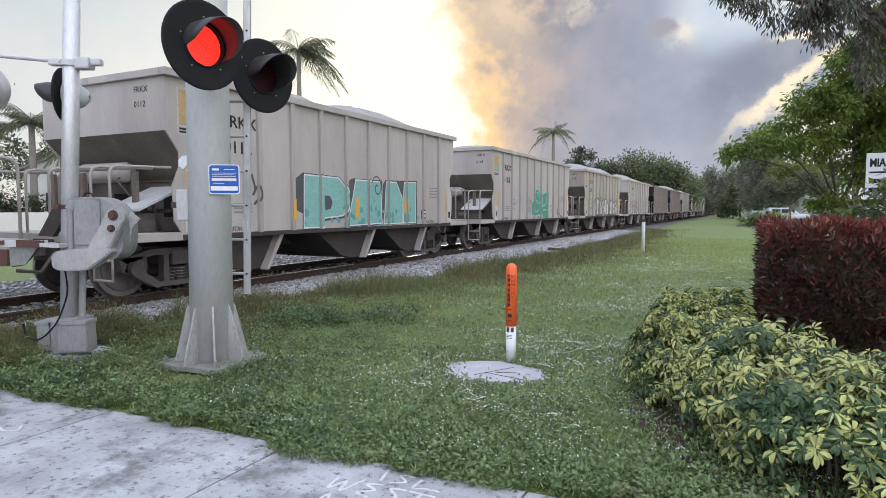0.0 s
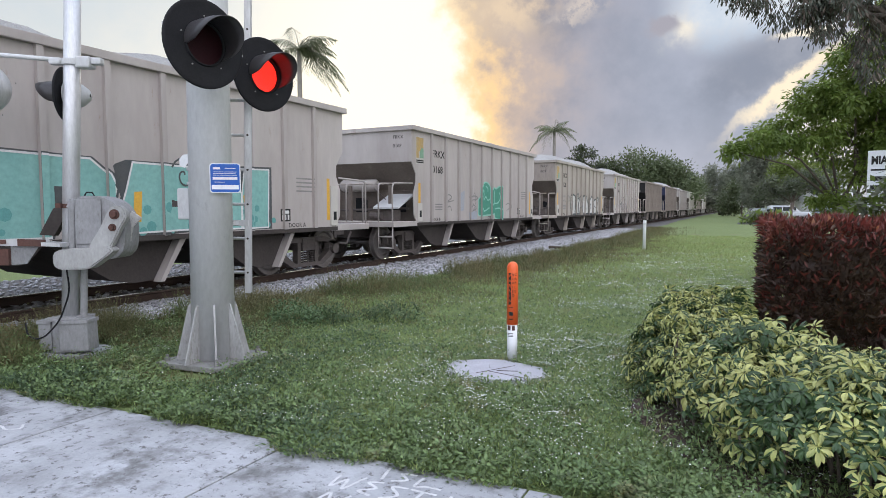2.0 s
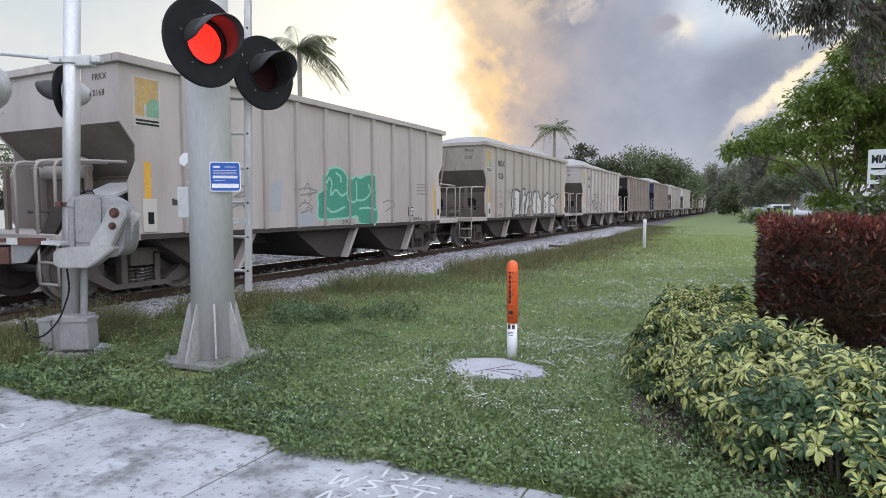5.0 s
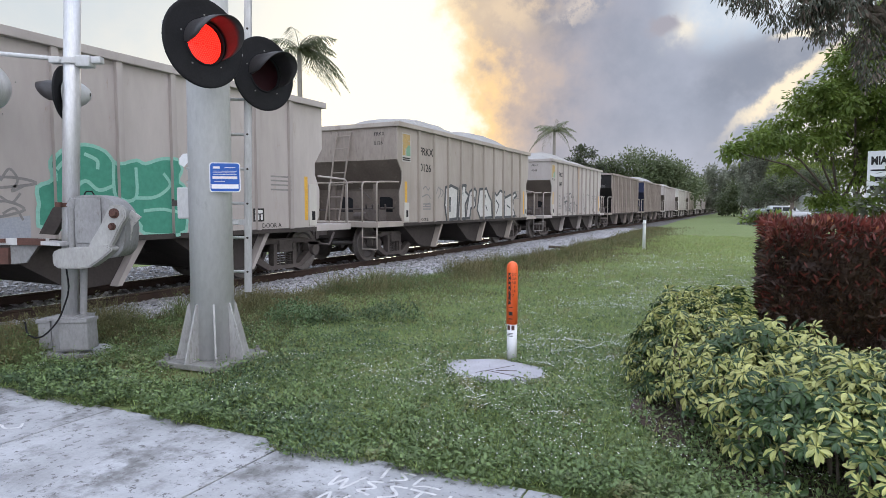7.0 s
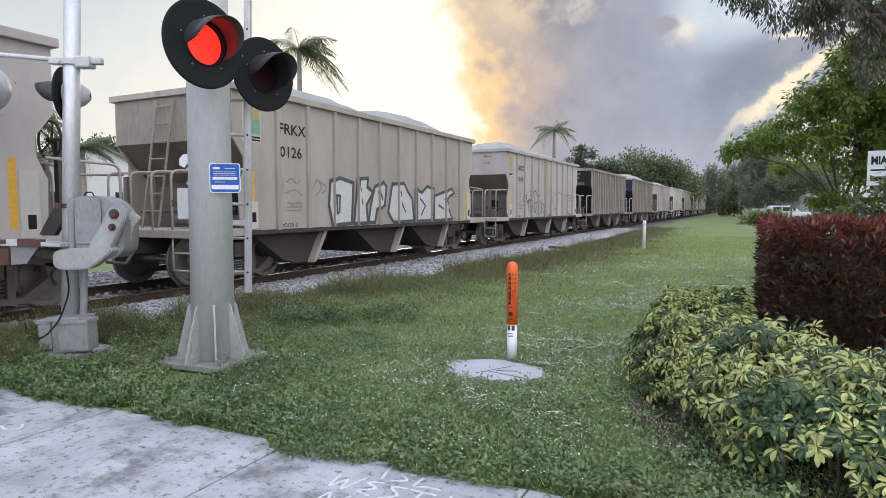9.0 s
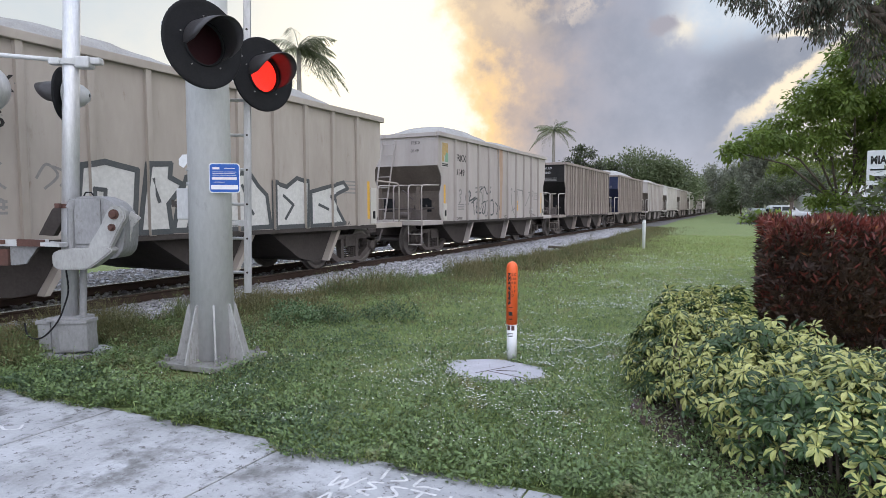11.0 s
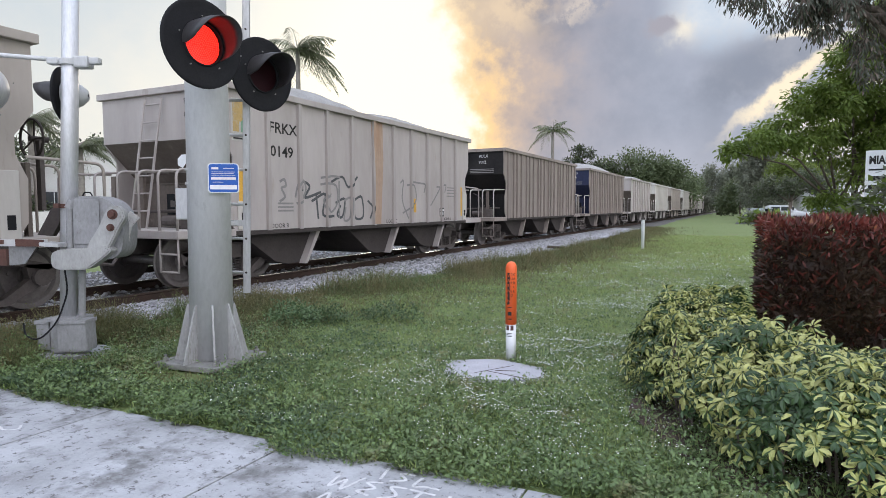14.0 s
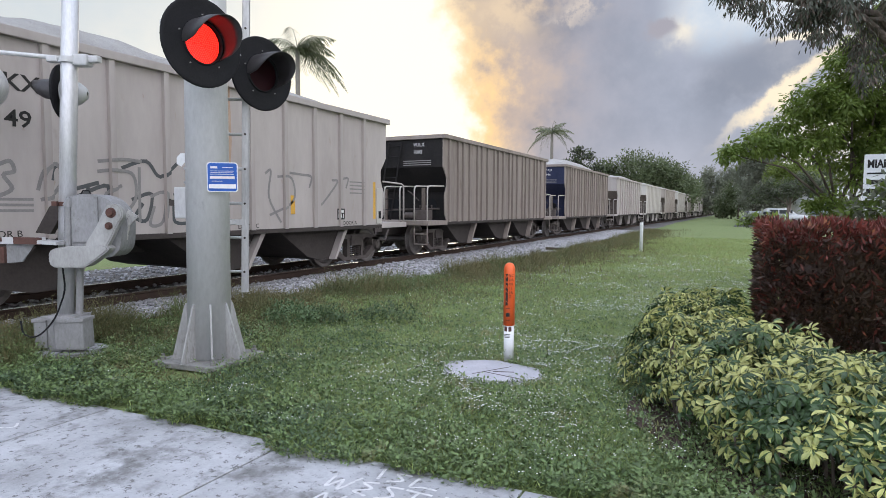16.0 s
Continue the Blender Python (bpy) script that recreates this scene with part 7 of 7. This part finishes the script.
    hgt = np.clip(1.25 - (x - t) * 0.5, 0.2, 1.15) * np.clip(2.1 * soft_noise(x, y, 0.75, 31) * (0.45 + soft_noise(x, y, 0.22, 32)) - 0.12, 0, 1.5)
    k = (hgt > 0.14) & off_bases(x, y)
    x, y, hgt = x[k], y[k], hgt[k]
    n = len(x)
    D = np.stack([r.normal(size=n) * 0.5, r.normal(size=n) * 0.5, np.ones(n)], 1)
    ln = r.uniform(0.10, 0.36, n) * hgt
    V, F = quads(np.stack([x, y, np.full(n, -0.01)], 1), D, ball(n, r), ln, r.uniform(0.005, 0.011, n))
    m = np.repeat(np.arange(n), 4)
    up = r.random(len(m))
    Dn = D / np.linalg.norm(D, axis=1)[:, None]
    P = np.stack([x, y, np.full(n, 0.0)], 1)[m] + Dn[m] * (ln[m] * up)[:, None] + r.normal(size=(len(m), 3)) * np.array([0.03, 0.03, 0.015])
    P[:, 2] = np.abs(P[:, 2])
    V2, F2 = quads(P, ball(len(m), r) + np.array([0, 0, 0.3]), ball(len(m), r), r.uniform(0.015, 0.04, len(m)), r.uniform(0.006, 0.014, len(m)) * (1 + 0.03 * y[m]))
    tone = (soft_noise(P[:, 0], P[:, 1], 0.9, 33) + 0.3 * r.random(len(m)) > 0.78).astype(int)
    g = raw("dry_weeds", np.concatenate([V, V2]), np.concatenate([F, F2 + len(V)]), [M["weed"], M["weed_green"]], None, np.concatenate([np.zeros(n, int), tone]), kind="stuff")
    tagged(g, "bushy brownish weeds growing along the stone bed", "weeds")
    # short dry blades fading out into the lawn
    n = 70000
    y = 3.8 + 26 * r.random(n) ** 1.6
    t = np.array([toe(v) for v in y])
    x = t + 0.15 + r.gamma(1.6, 0.85, n)
    k = off_bases(x, y) & (x < -0.3) & (soft_noise(x, y, 0.9, 34) > 0.42)
    x, y = x[k], y[k]
    n = len(x)
    D = np.stack([r.normal(size=n) * 0.5, r.normal(size=n) * 0.5, np.ones(n)], 1)
    V, F = quads(np.stack([x, y, np.full(n, -0.005)], 1), D, ball(n, r), r.uniform(0.04, 0.11, n), r.uniform(0.004, 0.009, n) * (1 + 0.04 * y))
    g = raw("straw_grass", V, F, M["weed"], None, kind="stuff")
    tagged(g, "thin straw-coloured grass mixed into the lawn", "grass")
    # rank growth along the stones farther down the line
    n = 26000
    y = 14 + 34 * r.random(n) ** 1.3
    t = np.array([toe(v) for v in y])
    x = t - 0.35 + r.gamma(1.8, 0.4, n)
    k = soft_noise(x, y, 1.3, 35) > 0.3
    x, y = x[k], y[k]
    n = len(x)
    D = np.stack([r.normal(size=n) * 0.4, r.normal(size=n) * 0.4, np.ones(n)], 1)
    V, F = quads(np.stack([x, y, np.full(n, -0.02)], 1), D, ball(n, r), r.uniform(0.06, 0.26, n), r.uniform(0.012, 0.025, n))
    g = raw("rank_grass", V, F, M["weed"], None, kind="stuff")
    tagged(g, "rank brownish grass along the far stone bed", "weeds")
    # leafy weed clumps at the lawn's edge beside the pole
    for cx, cy, sx, sy, sz, q in ((-5.55, 6.5, 0.5, 0.35, 0.30, 2400), (-5.15, 6.75, 0.35, 0.3, 0.24, 1400), (-4.6, 7.3, 0.5, 0.4, 0.2, 1500)):
        P = ball(q, r) * np.array([sx, sy, sz]) * (0.35 + 0.65 * r.random(q) ** 0.5)[:, None]
        P *= (0.7 + 0.6 * soft_noise(P[:, 0] + P[:, 2], P[:, 1] + cx, 0.14, 36))[:, None]
        P = P + np.array([cx, cy, 0.05])
        P = P[P[:, 2] > 0]
        n = len(P)
        V, F = quads(P, ball(n, r) + np.array([0, 0, 0.2]), ball(n, r) * 0.6 + np.array([0, 0, 1.0]), r.uniform(0.03, 0.06, n), r.uniform(0.014, 0.028, n))
        g = raw("weed_clump", V, F, M["weed_dark"], None, kind="stuff")
        tagged(g, "dark leafy weed clump in the lawn edge", "weeds")


M["weed_green"] = leafmat("weed_green", (0.125, 0.195, 0.072), (0.20, 0.28, 0.105), (0.25, 0.25, 0.115), per=0.6, thru=0.25)
M["weed_dark"] = leafmat("weed_dark", (0.075, 0.135, 0.058), (0.12, 0.175, 0.075), per=0.5, thru=0.2)
lawn_cover()

# ---- distance: house, car park, sign ----


def house(base, turn, w, d, h, label, roof_h=1.6):
    hs = thing("house", pose(*base, 0, 0, turn), label, "house")
    bm = bmesh.new()
    prism(bm, [(-w / 2, 0), (w / 2, 0), (w / 2, h), (0, h + roof_h), (-w / 2, h)], "y", -d / 2, d / 2)
    part("wall", bm, M["house_wall"], hs)
    for s in (-1, 1):
        bm = bmesh.new()
        prism(bm, [(0, h + roof_h + 0.02), (s * (w / 2 + 0.4), h - 0.2), (s * (w / 2 + 0.4), h - 0.05), (0, h + roof_h + 0.2)], "y", -d / 2 - 0.4, d / 2 + 0.4)
        part("roof", bm, M["roof"], hs)
    for x in (-w * 0.28, w * 0.25):
        bm = bmesh.new()
        box(bm, x - 0.5, x + 0.5, -d / 2 - 0.05, -d / 2 + 0.02, h * 0.35, h * 0.35 + 1.2)
        wn = part("window", bm, M["pane"], hs)
        bm = bmesh.new()
        for a in (x - 0.55, x - 0.02, x + 0.5):
            box(bm, a, a + 0.05, -d / 2 - 0.09, -d / 2 - 0.03, h * 0.35 - 0.05, h * 0.35 + 1.25)
        box(bm, x - 0.6, x + 0.6, -d / 2 - 0.12, -d / 2 - 0.03, h * 0.35 - 0.12, h * 0.35 - 0.05)
        part("frame", bm, M["white"], wn)
    return hs


house((-44.0, 28.8, 0), 60, 7.5, 9, 4.2, "white gabled house behind palms", 1.8)
house((-58.0, 12.0, 0), 65, 10, 9, 3.6, "white low house across the road", 1.6)
house((8.6, 84.0, 0), 15, 6, 8, 3.6, "white building beyond the car park", 1.2)

bm = bmesh.new()
box(bm, -34, -28.5, -60, 300, -0.05, 0.012)
far_road = part("road", bm, M["asphalt"])
tagged(far_road, "dark asphalt road beyond the railway", "road", kind="structure")
bm = bmesh.new()
box(bm, -1.2, 26, 62, 84, -0.05, 0.012)
lot = part("car_park", bm, M["asphalt"])
tagged(lot, "dark asphalt car park at the lawn's end", "car park", kind="structure")
bm = bmesh.new()
box(bm, -38.2, -38.0, 15, 24, -0.05, 1.4)
fence = part("garden_wall", bm, M["house_wall"])
tagged(fence, "white rendered garden wall before the house", "garden wall")


def parked(base, turn, paint, label, kind):
    c = thing("parked_car", pose(*base, 0, 0, turn), label, "car", "parked cars")
    if kind == "truck":
        side = [(-2.6, 0.35), (2.6, 0.35), (2.65, 0.6), (2.6, 1.0), (1.4, 1.05), (-0.4, 1.08), (-2.6, 1.08), (-2.65, 0.7)]
        cab = [(-0.9, 1.06), (1.35, 1.06), (0.75, 1.7), (-0.75, 1.72)]
    elif kind == "suv":
        side = [(-2.2, 0.3), (2.2, 0.3), (2.3, 0.55), (2.2, 0.95), (1.1, 1.05), (-2.2, 1.08), (-2.28, 0.7)]
        cab = [(-2.1, 1.06), (1.05, 1.04), (0.35, 1.66), (-1.9, 1.68)]
    else:
        side = [(-2.2, 0.25), (2.2, 0.25), (2.3, 0.5), (2.15, 0.8), (1.1, 0.92), (-1.6, 0.95), (-2.25, 0.88), (-2.3, 0.5)]
        cab = [(-1.65, 0.93), (1.1, 0.9), (0.3, 1.4), (-1.0, 1.42)]
    bm = bmesh.new()
    prism(bm, side, "y", -0.88, 0.88)
    bmesh.ops.bevel(bm, geom=list(bm.edges), offset=0.06, segments=2, affect="EDGES")
    part("body", bm, paint, c, "", True)
    bm = bmesh.new()
    prism(bm, cab, "y", -0.76, 0.76)
    bmesh.ops.bevel(bm, geom=list(bm.edges), offset=0.05, segments=2, affect="EDGES")
    part("cabin", bm, paint, c, "", True)
    x0, x1 = (cab[0][0] + cab[3][0]) / 2, (cab[1][0] + cab[2][0]) / 2
    zc = (cab[0][1] + cab[2][1]) / 2
    for s in (-1, 1):
        for a, b in ((x0 + 0.12, (x0 + x1) / 2 - 0.05), ((x0 + x1) / 2 + 0.05, x1 - 0.12)):
            bm = bmesh.new()
            box(bm, a, b, s * 0.765 - 0.008, s * 0.765 + 0.008, zc - 0.2, zc + 0.18)
            part("side_window", bm, M["pane"], c)
        for x in (-1.45, 1.4):
            bm = bmesh.new()
            m = pose(x, s * 0.82, 0.34, 90, 0, 0)
            spin(bm, [(0.2, -0.1), (0.33, -0.1), (0.34, -0.05), (0.34, 0.05), (0.33, 0.1), (0.2, 0.1)], m, 20)
            wh = part("wheel", bm, M["tyre"], c)
            bm = bmesh.new()
            spin(bm, [(0.2, -0.09), (0.21, 0.0), (0.2, 0.09), (0.05, 0.07)], m, 14)
            part("rim", bm, M["alu"], wh)
    for x, mt in ((2.28, "white"), (-2.28, "rust")):
        for s in (-1, 1):
            bm = bmesh.new()
            box(bm, x - 0.06, x + 0.06, s * 0.66 - 0.14, s * 0.66 + 0.14, 0.68, 0.82)
            part("headlight" if x > 0 else "tail_light", bm, M[mt], c)


M["car_white"] = mat("car_white", (0.72, 0.74, 0.76), (0.66, 0.68, 0.70), rough=0.3, bump=0, coat=0.5, fine_mix=0.05)
M["car_silver"] = mat("car_silver", (0.42, 0.47, 0.5), (0.38, 0.43, 0.46), rough=0.35, metal=0.4, bump=0, coat=0.5, fine_mix=0.05)
M["car_dark"] = mat("car_dark", (0.04, 0.05, 0.07), (0.03, 0.04, 0.06), rough=0.3, bump=0, coat=0.5, fine_mix=0.05)
parked((2.4, 69.6, 0.01), 12, M["car_white"], "white pickup truck in the car park", "truck")
parked((1.2, 67.0, 0.01), 60, M["car_silver"], "silver saloon car in the car park", "saloon")
parked((0.6, 72.0, 0.01), 80, M["car_dark"], "dark car at the car park's edge", "saloon")
parked((6.4, 68.4, 0.01), 75, M["car_silver"], "pale silver car in the car park", "suv")
parked((3.6, 78.5, 0.01), 14, M["car_white"], "white van-like car at the back", "suv")


def place_sign():
    s = thing("place_sign", pose(2.24, 13.34, 0, 0, 0, -8), "white roadside sign with dark lettering among foliage", "sign")
    bm = bmesh.new()
    box(bm, -0.40, 0.78, -0.025, 0.025, 1.32, 2.60, None, 0.01)
    part("board", bm, M["white"], s)
    for x in (-0.3, 0.68):
        bm = bmesh.new()
        box(bm, x - 0.04, x + 0.04, 0.025, 0.1, 0, 2.55)
        part("post", bm, M["galv"], s)
    words("lettering", "MIAMI L", 0.20, facing((-0.35, -0.027, 2.36), 0, -1), M["letter"], s, 0.002, 0.7, 0.008)
    for x0, x1, z0, z1 in ((-0.35, 0.73, 2.24, 2.27), (-0.35, 0.5, 2.06, 2.14), (-0.35, 0.6, 1.9, 1.98)):
        bm = bmesh.new()
        box(bm, x0, x1, -0.03, -0.026, z0, z1)
        part("bar", bm, M["letter"], s, "dark bar of small writing")


place_sign()
tree("sign_shrub", (2.15, 12.3, 0), 1.5, [((1.98, 12.3, 1.92), (0.28, 0.25, 0.28)), ((2.35, 12.35, 1.75), (0.35, 0.25, 0.35)), ((1.62, 12.3, 1.55), (0.25, 0.25, 0.3)), ((2.05, 12.25, 1.45), (0.35, 0.25, 0.25))], 900, 0.15, ["leaf", "leaf_pine"], "broad-leaved green shrub growing before the white sign", 0.03, 57)
# signal at the far end of the line
fs = thing("far_signal", pose(-5.3, 205, 0), "white crossing signal far down the line", "signal")
bm = bmesh.new()
rod(bm, (0, 0, 0), (0, 0, 4.4), 0.12, n=10)
part("mast", bm, M["white"], fs)
for z in (4.2, 3.0):
    bm = bmesh.new()
    box(bm, -0.9, 0.9, -0.1, 0.1, z - 0.25, z + 0.25, None, 0.1)
    part("crossarm", bm, M["white"], fs)
# shrub at the end of the red hedge
tree("strap_leaf_shrub", (0.75, 26.6, 0), 0.9, [((0.5, 26.6, 1.15), (0.4, 0.4, 0.3)), ((1.05, 26.8, 1.0), (0.4, 0.4, 0.35)), ((0.0, 26.5, 1.2), (0.35, 0.3, 0.16))], 700, 0.24, ["leaf", "leaf_pine"], "small shrub with long hanging leaves", 0.03, 51)
ballast()


def motions():
    """The train rolls past, wheels turning; the flashers blink in turn."""
    for k, car in enumerate(CARS):
        y0 = car.location.y
        walk(car, [(t, pose(TRACK_X, y0 + s - RUN[0][1], RAIL_Z)) for t, s in RUN])
    for w, k, wy in WHEELS:
        if 0 <= k <= 6:
            rows = []
            for i in range(81):
                t = i * 0.2
                s = float(np.interp(t, [r[0] for r in RUN], [r[1] for r in RUN])) - RUN[0][1]
                rows.append((t, pose(0, wy, 0.457, math.degrees(-s / 0.457), 0, 0)))
            walk(w, rows)

    # the two flashers take turns: added blades uncover the lit board and close again
    for (blades, m, r), rows, first in ((BLADES[0], sorted([(t, 0) for t in TO_SECOND] + [(t, 1) for t in TO_FIRST]), 1),
                                        (BLADES[1], sorted([(t, 1) for t in TO_SECOND] + [(t, 0) for t in TO_FIRST]), 0)):
        for b, s in blades:
            at = lambda o: m @ Matrix.Translation((s * o * (r + 0.012), 0, -0.0085))
            keys, now = [(0, at(first))], first
            for t, o in rows:
                keys += [(t - 0.034, at(now)), (t, at(o))]
                now = o
            walk(b, keys + [(16.0, at(now))])


TO_SECOND = [0.45, 1.6, 2.74, 3.88, 5.03, 6.18, 7.35, 8.45, 9.57, 10.7, 11.83, 12.96, 14.14, 15.25]
TO_FIRST = [1.05, 2.18, 3.3, 4.43, 5.56, 6.69, 7.85, 8.95, 10.1, 11.23, 12.38, 13.53, 14.65, 15.77]
motions()
